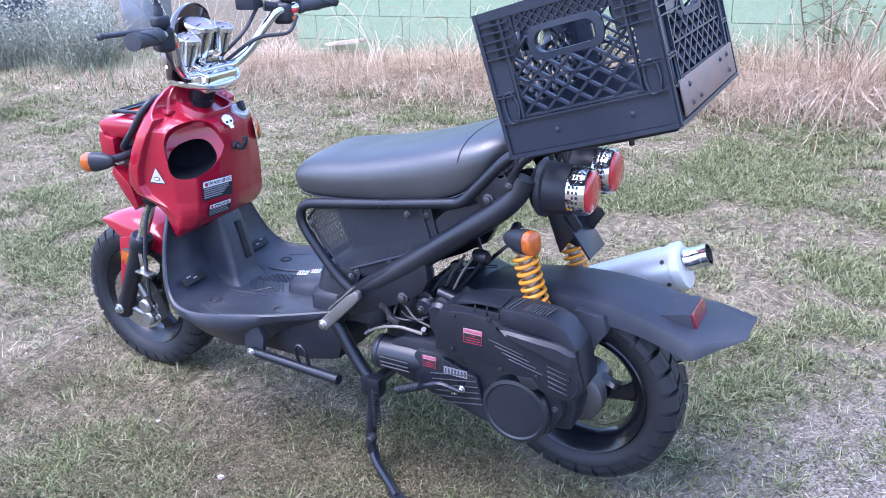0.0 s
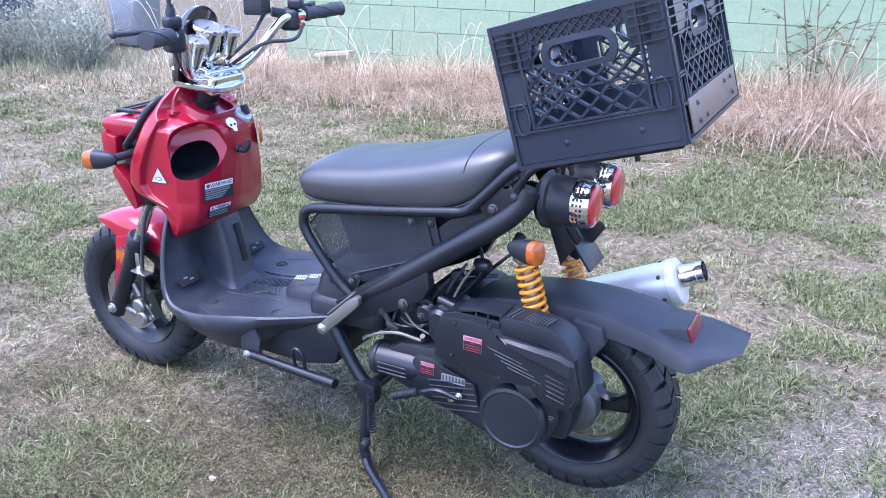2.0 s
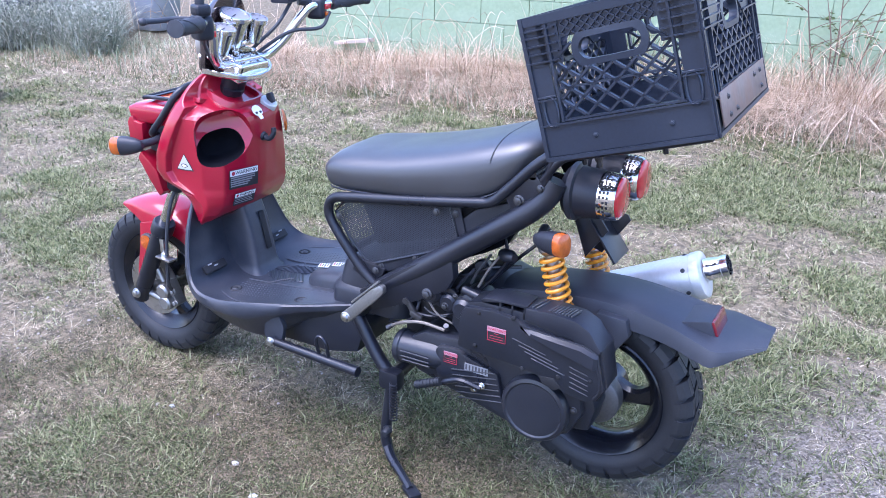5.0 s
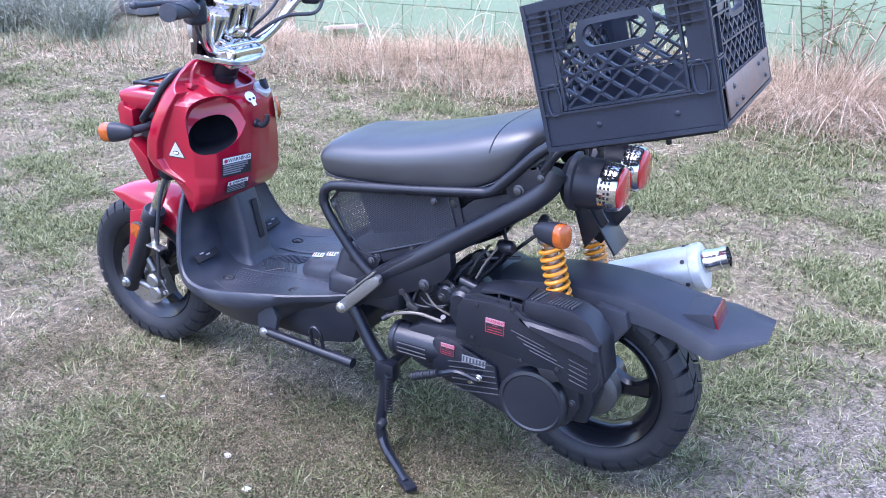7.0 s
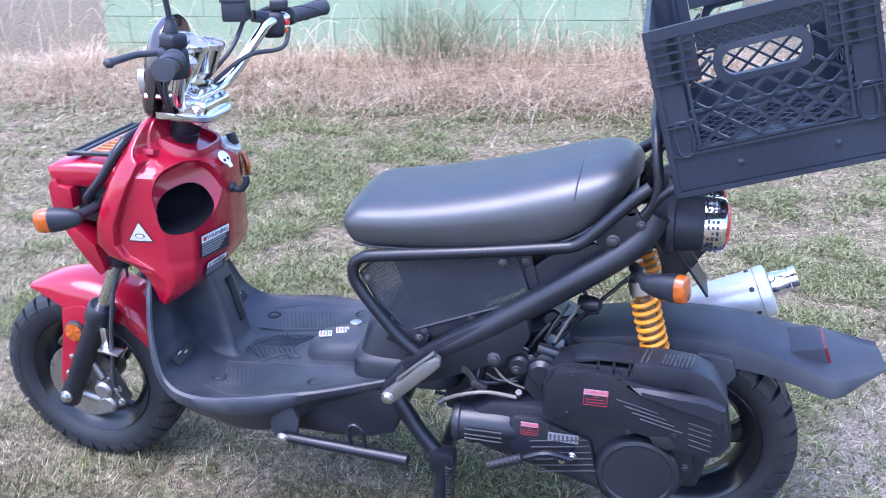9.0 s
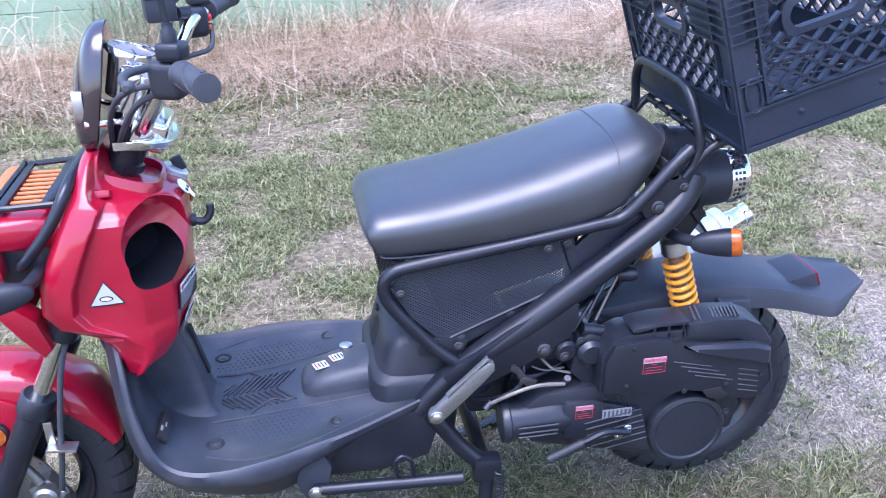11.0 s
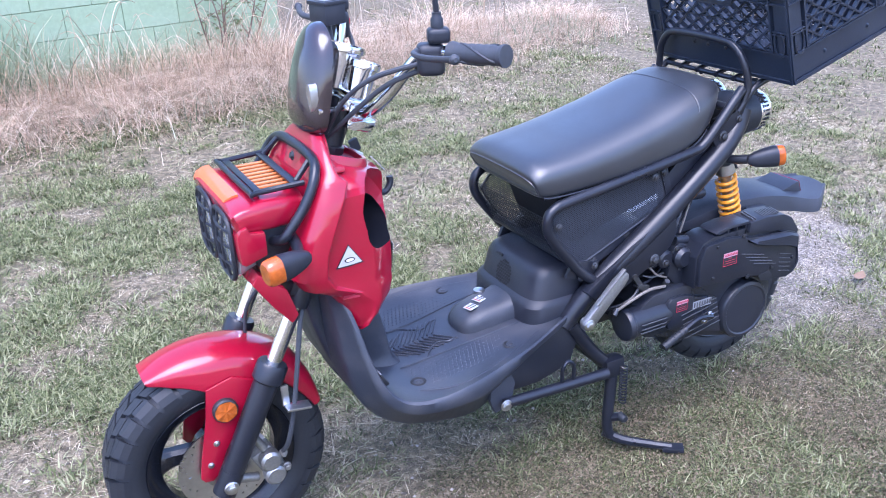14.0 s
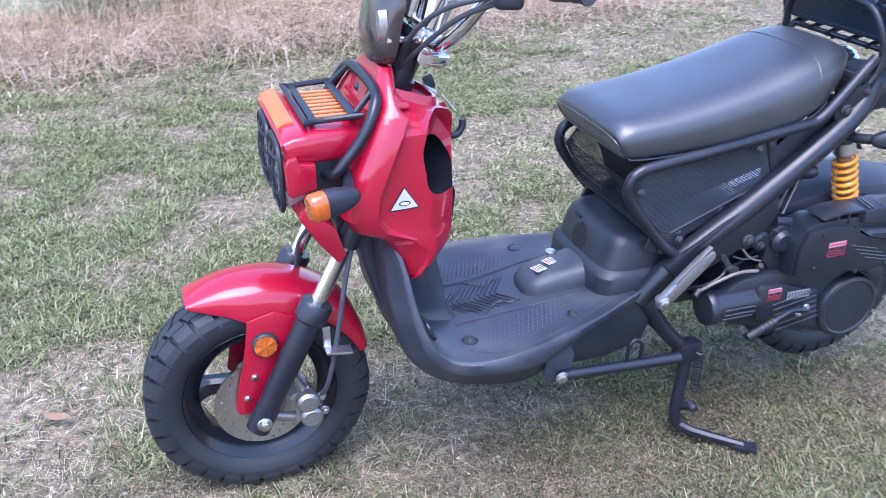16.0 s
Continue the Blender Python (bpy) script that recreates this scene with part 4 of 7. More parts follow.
for s in (1, -1):
    bm = bmesh.new()
    add_tube(bm, [(1.10, s * 0.035, 0.995), (1.15, s * 0.06, 0.998), (1.190, s * 0.072, 1.0)], 0.006, 8, 3)
    part("screen_strut", bm, CHROME, screen)

# ---- floorboard and apron: one black moulding from behind the shield to under the seat ----
FLOOR = [  # top x, top z, underside x, underside z, half width
    (1.198, 0.620, 1.226, 0.624, 0.130), (1.186, 0.560, 1.220, 0.560, 0.172), (1.174, 0.485, 1.214, 0.472, 0.204), (1.150, 0.415, 1.190, 0.370, 0.232), (1.106, 0.380, 1.128, 0.306, 0.254),
    (1.030, 0.373, 1.040, 0.278, 0.266), (0.940, 0.382, 0.930, 0.262, 0.264), (0.860, 0.393, 0.850, 0.300, 0.246), (0.780, 0.403, 0.775, 0.345, 0.222), (0.700, 0.412, 0.695, 0.360, 0.190), (0.620, 0.424, 0.620, 0.375, 0.160), (0.550, 0.445, 0.560, 0.400, 0.142)]
ta, tb, tc = (spline([V(v) for v in vs], 5) for vs in ([(f[0], 0, f[1]) for f in FLOOR], [(f[2], 0, f[3]) for f in FLOOR], [(f[4], 0, 0) for f in FLOOR]))
bm = bmesh.new()
rings = []
for a, b, c in zip(ta, tb, tc):
    hw, d = c.x, b - a
    ring = []
    for y, k in ((-0.93, 0.0), (-0.975, -0.10), (-1.0, -0.04), (-1.0, 0.20), (-0.965, 0.34), (-0.90, 0.42), (-0.80, 0.85), (-0.70, 1.0), (0.70, 1.0), (0.80, 0.85), (0.90, 0.42), (0.965, 0.34), (1.0, 0.20), (1.0, -0.04), (0.975, -0.10), (0.93, 0.0), (0.6, 0.03), (0.0, 0.03), (-0.6, 0.03)):
        lip = V((0, 0, 0))
        ring.append(a + d * k + V((0, hw * y, 0)) + lip)
    rings.append(ring)
ring_skin(bm, rings)
floorboard = part("floorboard", bm, FLOOR_PLASTIC, scooter, "black moulded plastic footboard, lightly scuffed", sharp=50)


def floor_z(x):
    for a, b in zip(ta, ta[1:]):
        if b.x <= x <= a.x:
            return a.z + (b.z - a.z) * (a.x - x) / max(1e-6, a.x - b.x) - 0.003
    return ta[-1].z


# tread: chevron ribs in the middle, long ridges, dimples, bolt wells
bm = bmesh.new()
for i in range(11):
    x = 0.885 + i * 0.013
    for s in (1, -1):
        a, b = V((x + 0.040, s * 0.004, floor_z(min(x + 0.04, 1.06)) + 0.001)), V((x, s * (0.058 - (0.012 if i > 8 else 0)), floor_z(x) + 0.001))
        add_tube(bm, [a, b], 0.0022, 5, 1)
part("chevron_tread", bm, FLOOR_PLASTIC, floorboard)
bm = bmesh.new()
for s in (1, -1):
    add_tube(bm, [(x, s * y, floor_z(x) + 0.0005) for x, y in ((1.055, 0.085), (0.98, 0.083), (0.90, 0.087), (0.82, 0.094), (0.72, 0.098), (0.64, 0.10))], 0.0028, 6, 4)
    add_tube(bm, [(x, s * y, floor_z(x) + 0.0005) for x, y in ((1.060, 0.195), (0.98, 0.225), (0.90, 0.222), (0.82, 0.200), (0.72, 0.162))], 0.0028, 6, 4)
    add_tube(bm, [(x, s * y, floor_z(x) + 0.0005) for x, y in ((0.985, 0.083), (0.955, 0.052), (0.93, 0.040), (0.905, 0.055), (0.888, 0.05))], 0.0024, 6, 5)
part("floor_ridge", bm, FLOOR_PLASTIC, floorboard)
bm = bmesh.new()
for s in (1, -1):
    for i in range(24):
        for j in range(7):
            x, y = 0.80 + i * 0.0108 + (j % 2) * 0.0054, s * (0.105 + j * 0.0125)
            if y * s > 0.205 or (abs(x - 1.045) < 0.025 and abs(y) > 0.13) or (abs(x - 0.805) < 0.025 and abs(y) > 0.14):
                continue
            z = floor_z(x)
            vs = [bm.verts.new((x + dx, y + dy, z + dz)) for dx, dy, dz in ((-0.003, 0, 0), (0, -0.0025, 0), (0.003, 0, 0), (0, 0.0025, 0), (0, 0, 0.0022))]
            for q in range(4):
                bm.faces.new((vs[q], vs[(q + 1) % 4], vs[4]))
tagged(part("dimple_tread", bm, FLOOR_PLASTIC, floorboard), kind="stuff")
for x, y in ((1.045, 0.158), (0.804, 0.168), (1.045, -0.160), (0.804, -0.168)):
    z = floor_z(x)
    bm = bmesh.new()
    add_ringlathe(bm, [(0.015, 0.003), (0.0185, 0.0012), (0.0185, -0.004), (0.011, -0.004), (0.011, 0.0005)], (x, y, z), (0, 0, 1), 20)
    well = part("bolt_well", bm, DARK, floorboard)
    bm = bmesh.new()
    add_lathe(bm, [(0.0075, 0.0), (0.0075, 0.0015), (0.005, 0.003)], (x, y, z), (0, 0, 1), 6)
    part("bolt", bm, DULL, well)
# centre tunnel up to the shield, with a dark slot
bm = bmesh.new()
rings = []
for z, xr, xf, hw in ((0.368, 1.035, 1.19, 0.066), (0.384, 1.050, 1.20, 0.056), (0.400, 1.056, 1.20, 0.053), (0.450, 1.064, 1.22, 0.051), (0.52, 1.080, 1.24, 0.050), (0.60, 1.110, 1.26, 0.048), (0.64, 1.13, 1.27, 0.046)):
    rings.append([V(((xr + xf) / 2 + (xf - xr) / 2 * x, hw * y, z)) for x, y in oval(0, 0, 1, 1, 36, 0.28)])
ring_skin(bm, rings)
tunnel = part("centre_tunnel", bm, FLOOR_PLASTIC, floorboard)
bm = bmesh.new()
sl = Matrix.Rotation(radians(13), 3, "Y")
add_box(bm, (1.0715, -0.012, 0.490), (0.006, 0.020, 0.115), sl, 0.001)
part("slot", bm, DARK, floorboard)
for s in (1, -1):
    bm = bmesh.new()
    add_box(bm, (1.136, s * 0.140, 0.412), (0.010, 0.085, 0.024), Matrix.Rotation(radians(38), 3, "Y"), 0.003)
    part("footwell_clip", bm, DARK, floorboard)
for s in (1, -1):
    bm = bmesh.new()
    for k in range(3):
        add_box(bm, (1.1300 + 0.004 * k, s * (0.118 + 0.020 * k), 0.4075 + 0.008 * k), (0.003, 0.014, 0.004), Matrix.Rotation(radians(38), 3, "Y"))
    part("printed_mark", bm, GREY_INK, floorboard)
# low hump on the floor with stickers and a steel cap
bm = bmesh.new()
rings = []
for x, hw, h in ((0.872, 0.018, 0.014), (0.866, 0.040, 0.032), (0.845, 0.056, 0.044), (0.800, 0.062, 0.050), (0.740, 0.064, 0.054), (0.690, 0.080, 0.060), (0.640, 0.110, 0.07)):
    z = floor_z(x) - 0.004
    rings.append([V((x, 0.012 + hw * y, z + h * max(0, v))) for y, v in oval(0, 0, 1, 1, 26, 0.6)])
ring_skin(bm, rings)
hump = part("floor_hump", bm, FLOOR_PLASTIC, floorboard)
for xc, yc, cols in ((0.829, 0.026, RED_INK), (0.793, 0.008, INK)):
    bm = bmesh.new()
    m = face_frame((xc, yc, floor_z(xc) + 0.0478), (-0.94, -0.34, 0), (0.34, -0.94, 0.0))
    label_plate(bm, m, 0.030, 0.026, 0.0014)
    lb = part("sticker", bm, SILVER_STICKER, hump, "small pale printed label")
    for k in range(4):
        bm = bmesh.new()
        label_plate(bm, m @ Matrix.Translation((0, 0, 0.001)), 0.0026, 0.021 - 0.007 * (k % 2), 0.0008, -0.0105 + k * 0.007, 0)
        part("printed_line", bm, RED_INK if k == 0 else INK, lb)
bm = bmesh.new()
add_lathe(bm, [(0.014, -0.004), (0.014, 0.003), (0.010, 0.005)], (0.772, -0.030, floor_z(0.772) + 0.047), (0, 0, 1), 20)
part("steel_cap", bm, STEEL, hump)
# rounded tower under the seat's nose, with a round vent
bm = bmesh.new()
rings = []
for z, x0, x1, hw in ((0.405, 0.48, 0.736, 0.150), (0.448, 0.48, 0.734, 0.149), (0.458, 0.48, 0.728, 0.144), (0.464, 0.48, 0.718, 0.138), (0.515, 0.47, 0.704, 0.133), (0.532, 0.46, 0.694, 0.128), (0.541, 0.46, 0.680, 0.118), (0.545, 0.45, 0.65, 0.10)):
    rings.append([V(((x0 + x1) / 2 + (x1 - x0) / 2 * x, hw * y, z)) for x, y in oval(0, 0, 1, 1, 44, 0.38)])
ring_skin(bm, rings)
tower = part("seat_tower", bm, BLACK_PLASTIC, scooter, "black plastic cover below the seat", sharp=30)
lean = Matrix.Rotation(radians(-15), 3, "Y")
for row in range(-4, 5):
    for col in range(-4, 5):
        u, v = (col + 0.5 * (row % 2)) * 0.0085, row * 0.0074
        if u * u + v * v > 0.031 ** 2:
            continue
        bm = bmesh.new()
        add_lathe(bm, [(0.0033, -0.003), (0.0033, 0.0012)], V((0.7108, -0.010, 0.490)) + lean @ V((0, u, v)), lean @ V((1, 0, 0)), 6)
        part("vent_hole", bm, DARK, tower)
bm = bmesh.new()
add_box(bm, (0.7000, -0.045, 0.5275), (0.006, 0.026, 0.006), Matrix.Rotation(radians(-30), 3, "Y"), 0.001)
part("vent_slot", bm, DARK, tower)
# belly tray, battery box and side bracket
bm = bmesh.new()
add_prism(bm, [(0.93, 0.335), (0.93, 0.262), (0.72, 0.262), (0.625, 0.285), (0.600, 0.36), (0.62, 0.40), (0.86, 0.385)], -0.165, 0.165, 0.010)
part("belly_tray", bm, BLACK_PLASTIC, scooter)
bm = bmesh.new()
add_prism(bm, [(0.885, 0.365), (0.845, 0.375), (0.825, 0.330), (0.838, 0.270), (0.880, 0.262), (0.895, 0.30)], 0.205, 0.222, 0.003)
add_box(bm, (0.862, 0.19, 0.35), (0.04, 0.05, 0.04), None, 0.004)
bracket = part("stand_bracket", bm, MUDGUARD_GREY, scooter)
bm = bmesh.new()
add_bolt(bm, (0.860, 0.236, 0.286), (0, 1, 0), 0.010, 0.010)
part("pivot_bolt", bm, STEEL, bracket)
bm = bmesh.new()
add_tube(bm, [(0.862, 0.228, 0.286), (0.80, 0.230, 0.284), (0.66, 0.236, 0.281), (0.571, 0.242, 0.281)], lambda f: 0.012 + 0.002 * f, 10, 3)
add_tube(bm, [(0.700, 0.232, 0.288), (0.703, 0.24, 0.335), (0.690, 0.24, 0.350), (0.672, 0.24, 0.335), (0.668, 0.234, 0.288)], 0.005, 8, 5)
part("side_stand", bm, FRAME_BLACK, scooter, "black side stand folded up")
# centre stand: two legs, cross tube, splayed feet, return spring
bm = bmesh.new()
for s in (1, -1):
    add_tube(bm, [(0.625, s * 0.160, 0.395), (0.560, s * 0.168, 0.300), (0.505, s * 0.175, 0.245)], 0.018, 12, 3)
    add_tube(bm, [(0.505, s * 0.178, 0.260), (0.512, s * 0.185, 0.18), (0.522, s * 0.190, 0.085), (0.515, s * 0.195, 0.048)], lambda f: 0.017 - 0.004 * f, 10, 3)
    add_tube(bm, [(0.525, s * 0.180, 0.055), (0.49, s * 0.215, 0.036), (0.43, s * 0.255, 0.024), (0.385, s * 0.288, 0.018)], lambda f: 0.014 - 0.004 * f, 8, 3)
    add_box(bm, (0.380, s * 0.290, 0.014), (0.055, 0.032, 0.012), Matrix.Rotation(radians(s * -35), 3, "Z"), 0.003)
add_tube(bm, [(0.510, -0.175, 0.250), (0.510, 0.19, 0.250)], 0.018, 12, 1)
add_box(bm, (0.508, 0.180, 0.250), (0.060, 0.040, 0.055), None, 0.012)
add_tube(bm, [(0.515, 0.19, 0.10), (0.500, 0.215, 0.112)], 0.012, 10, 1)
stand = part("centre_stand", bm, FRAME_BLACK, scooter, "black centre stand planted in the grass")
bm = bmesh.new()
add_lathe(bm, [(0.011, 0), (0.011, 0.02), (0.008, 0.024)], (0.498, 0.21, 0.112), (0, 1, 0), 14)
part("rubber_stop", bm, RUBBER, stand)
bm = bmesh.new()
coil = [V((0.487 + 0.010 * math.cos(i * 0.9), 0.205 + 0.010 * math.sin(i * 0.9), 0.255 - i * 0.00125)) for i in range(90)]
add_tube(bm, coil, 0.0018, 5, 1)
part("return_spring", bm, FRAME_BLACK, stand)
# fold-out foot peg on each side
for s in (1, -1):
    bm = bmesh.new()
    add_prism(bm, [(0.632, 0.408), (0.610, 0.404), (0.522, 0.490), (0.502, 0.512), (0.503, 0.527), (0.514, 0.533), (0.540, 0.516), (0.590, 0.466), (0.632, 0.425)], s * 0.206, s * 0.226, 0.005)
    add_lathe(bm, [(0.013, -0.010), (0.013, 0.010)], (0.617, s * 0.214, 0.421), (0, s, 0), 16)
    peg = part("foot_peg", bm, CAST_ALU, scooter, "folded bare aluminium passenger foot peg")
    d = Matrix.Rotation(radians(43), 3, "Y")
    bm = bmesh.new()
    add_box(bm, V((0.552, s * 0.222, 0.500)) + d @ V((0, 0, 0.006)), (0.110, 0.012, 0.005), d, 0.0015)
    part("peg_tread", bm, CAST_ALU, peg)
    bm = bmesh.new()
    add_bolt(bm, (0.617, s * 0.224, 0.420), (0, s, 0), 0.010, 0.010)
    part("peg_bolt", bm, STEEL, peg)

# ---- tubular frame ----
for s in (1, -1):
    bm = bmesh.new()
    y = s * 0.166
    add_tube(bm, [(0.555, y, 0.495), (0.604, y, 0.535), (0.655, y, 0.595), (0.697, y, 0.655), (0.700, y, 0.692), (0.682, y, 0.712), (0.640, y, 0.722), (0.460, y, 0.746), (0.290, y, 0.772), (0.245, y, 0.783), (0.205, y, 0.820), (0.150, y * 0.98, 0.878), (0.118, y * 0.95, 0.905)], 0.0125, 12, 5)
    part("seat_rail", bm, FRAME_BLACK, scooter)
    bm = bmesh.new()
    add_tube(bm, [(0.640, s * 0.150, 0.392), (0.590, s * 0.158, 0.452), (0.530, s * 0.165, 0.506), (0.400, s * 0.168, 0.595), (0.262, s * 0.168, 0.695), (0.165, s * 0.160, 0.765), (0.118, s * 0.150, 0.810), (0.100, s * 0.145, 0.850)], lambda f: 0.024 + 0.003 * math.sin(math.pi * f), 14, 5)
    part("main_tube", bm, FRAME_BLACK, scooter)
    bm = bmesh.new()
    add_prism(bm, [(0.185, 0.850), (0.140, 0.862), (0.110, 0.820), (0.150, 0.765), (0.200, 0.775), (0.215, 0.800)], s * 0.150, s * 0.166, 0.004)
    gusset = part("gusset", bm, FRAME_BLACK, scooter)
    bm = bmesh.new()
    add_prism(bm, [(0.620, 0.560), (0.640, 0.520), (0.560, 0.500), (0.540, 0.545)], s * 0.146, s * 0.158, 0.003)
    part("gusset", bm, FRAME_BLACK, scooter)
    bm = bmesh.new()
    add_prism(bm, [(0.600, 0.485), (0.470, 0.572), (0.352, 0.646), (0.332, 0.632), (0.326, 0.580), (0.345, 0.545), (0.420, 0.500), (0.500, 0.462), (0.560, 0.440)], s * 0.160, s * 0.190, 0.006)
    gusset = part("gusset", bm, FRAME_BLACK, scooter)
    bolts("frame_bolt", [((x, s * 0.166, z), (0, s, 0), 0.0065, 0.007) for x, z in ((0.670, 0.665), (0.609, 0.535), (0.562, 0.540), (0.388, 0.730), (0.339, 0.657), (0.129, 0.833))], DULL, gusset)
    bolts("frame_bolt", [((0.178, s * 0.166, 0.797), (0, s, 0), 0.0095, 0.010), ((0.397, s * 0.190, 0.525), (0, s, 0), 0.010, 0.011)], DULL, gusset)
    bm = bmesh.new()
    add_prism(bm, [(0.345, 0.640), (0.350, 0.700), (0.300, 0.745), (0.215, 0.778), (0.165, 0.770), (0.175, 0.745)], s * 0.128, s * 0.144, 0.006)
    cover = part("side_cover", bm, BLACK_PLASTIC, scooter)
    bm = bmesh.new()
    add_box(bm, (0.228, s * 0.1455, 0.713), (0.080, 0.002, 0.007), Matrix.Rotation(radians(27), 3, "Y"))
    part("pale_strip", bm, WHITE, cover)
    # perforated side panel in its folded frame
    bm = bmesh.new()
    poly = [(0.665, 0.700), (0.690, 0.672), (0.650, 0.605), (0.590, 0.545), (0.330, 0.650), (0.365, 0.755), (0.460, 0.742)]
    def clip(o, d):
        ts = []
        for i in range(len(poly)):
            a, b = poly[i], poly[(i + 1) % len(poly)]
            ex, ez = b[0] - a[0], b[1] - a[1]
            den = d[0] * ez - d[1] * ex
            if abs(den) < 1e-9:
                continue
            t = ((a[0] - o[0]) * ez - (a[1] - o[1]) * ex) / den
            u = ((a[0] - o[0]) * d[1] - (a[1] - o[1]) * d[0]) / den
            if 0 <= u < 1:
                ts.append(t)
        return (min(ts), max(ts)) if len(ts) >= 2 else None
    for ang in (32, 148):
        d = (math.cos(radians(ang)), math.sin(radians(ang)))
        nrm = (-d[1], d[0])
        for i in range(-70, 71):
            o = (0.51 + nrm[0] * i * 0.0048, 0.65 + nrm[1] * i * 0.0048)
            c = clip(o, d)
            if not c:
                continue
            w = 0.00125
            q = [(o[0] + d[0] * t + nrm[0] * k * w, s * (0.150 + (0.0006 if ang > 90 else 0)), o[1] + d[1] * t + nrm[1] * k * w) for t, k in ((c[0], -1), (c[1], -1), (c[1], 1), (c[0], 1))]
            vs = [bm.verts.new(p) for p in q]
            bm.faces.new(vs)
    panel = part("mesh_panel", bm, MUDGUARD_GREY, scooter, "black expanded-metal side grille", flat=True)
    bm = bmesh.new()
    add_tube(bm, [V((x, s * 0.150, z)) for x, z in poly], 0.004, 6, 1, True)
    part("panel_edge", bm, FRAME_BLACK, panel)
    bm = bmesh.new()                                   # folded flange along the lower edge, and the upright strip behind
    add_prism(bm, [(0.594, 0.552), (0.334, 0.657), (0.322, 0.632), (0.560, 0.528), (0.585, 0.530)], s * 0.146, s * 0.1495, 0.001)
    part("flange", bm, BLACK_PLASTIC, panel)
    bm = bmesh.new()
    add_prism(bm, [(0.366, 0.757), (0.331, 0.652), (0.312, 0.658), (0.340, 0.764)], s * 0.1452, s * 0.1488, 0.001)
    part("edge_strip", bm, BLACK_PLASTIC, panel)
    bolts("panel_bolt", [((x, s * 0.150, z), (0, s, 0), 0.0065, 0.005) for x, z in ((0.352, 0.640), (0.455, 0.592), (0.556, 0.548), (0.346, 0.728))], DULL, panel)
# tray, battery box and cross tubes behind the grilles
bm = bmesh.new()
add_prism(bm, [(0.650, 0.730), (0.592, 0.585), (0.325, 0.660), (0.300, 0.765)], -0.115, 0.115, 0.012)
part("battery_box", bm, DARK, scooter)
for x, z in ((0.640, 0.575), (0.300, 0.770), (0.150, 0.860), (0.600, 0.52)):
    bm = bmesh.new()
    add_tube(bm, [(x, -0.166, z), (x, 0.166, z)], 0.011, 10, 1)
    part("cross_tube", bm, FRAME_BLACK, scooter)
bm = bmesh.new()                                       # front grille across the frame, thin wires
for i in range(26):
    y = -0.15 + i * 0.012
    add_box(bm, (0.678, y, 0.633), (0.0012, 0.0016, 0.130), Matrix.Rotation(radians(25), 3, "Y"))
for i in range(11):
    add_box(bm, (0.651 + i * 0.0053, 0.0, 0.578 + i * 0.0112), (0.0012, 0.30, 0.0016))
part("mesh_panel", bm, FRAME_BLACK, scooter)

# ---- seat ----
SEAT = [  # under x, z; top x, z; half width
    (0.707, 0.744, 0.733, 0.783, 0.140), (0.706, 0.738, 0.733, 0.790, 0.146), (0.704, 0.734, 0.729, 0.802, 0.151), (0.690, 0.728, 0.704, 0.819, 0.157), (0.640, 0.728, 0.650, 0.828, 0.162), (0.580, 0.731, 0.580, 0.838, 0.165), (0.490, 0.737, 0.490, 0.856, 0.167),
    (0.400, 0.746, 0.390, 0.880, 0.167), (0.320, 0.757, 0.300, 0.907, 0.166), (0.258, 0.778, 0.240, 0.923, 0.161), (0.212, 0.812, 0.195, 0.931, 0.150), (0.176, 0.852, 0.163, 0.927, 0.130), (0.152, 0.886, 0.143, 0.915, 0.102), (0.140, 0.902, 0.134, 0.906, 0.068)]
sa, sb, sc = (spline([V(v) for v in vs], 5) for vs in ([(q[0], 0, q[1]) for q in SEAT], [(q[2], 0, q[3]) for q in SEAT], [(q[4], 0, 0) for q in SEAT]))
bm = bmesh.new()
rings = []
for a, b, c in zip(sa, sb, sc):
    ring = []
    for i in range(40):
        t = 2 * math.pi * i / 40
        cy, sy = math.cos(t), math.sin(t)
        h = 0.5 + 0.5 * math.copysign(abs(sy) ** (0.66 if sy > 0 else 0.35), sy)
        y = math.copysign(abs(cy) ** (0.60 if sy > 0 else 0.35), cy)
        taper = 1 - 0.10 * max(0, h - 0.55)
        ring.append(a + (b - a) * h + V((0, c.x * y * taper, 0)))
    rings.append(ring)
ring_skin(bm, rings)
seat = part("seat", bm, VINYL, scooter, "long black vinyl bench seat", sharp=60)
bm = bmesh.new()                                       # piped edge round the flat front of the pad
add_tube(bm, rings[2], 0.0022, 6, 1, True)
part("piping", bm, VINYL, seat)
bm = bmesh.new()                                       # stitched seam round the pad's rear hump, welt along the lower edge
for k in (44,):
    a, b, c = sa[k], sb[k], sc[k]
    pts = []
    for i in range(1, 20):
        t = math.pi * i / 20
        cy, sy = math.cos(t), math.sin(t)
        h = 0.5 + 0.5 * abs(sy) ** 0.66
        pts.append(a + (b - a) * h + V((0, c.x * math.copysign(abs(cy) ** 0.60, cy) * (1 - 0.10 * max(0, h - 0.55)) * 1.006, 0.0016)))
    add_tube(bm, [p - V((0, 0, 0.0014)) for p in pts], 0.0013, 5, 1)
part("seam", bm, VINYL, seat)
for s in (1, -1):
    bm = bmesh.new()
    add_tube(bm, [V((a.x, s * (c.x * 1.0), a.z + (b.z - a.z) * 0.10)) for a, b, c in list(zip(sa, sb, sc))[11:50]], 0.0022, 6, 1)
    part("welt", bm, BLACK_PLASTIC, seat)
bm = bmesh.new()
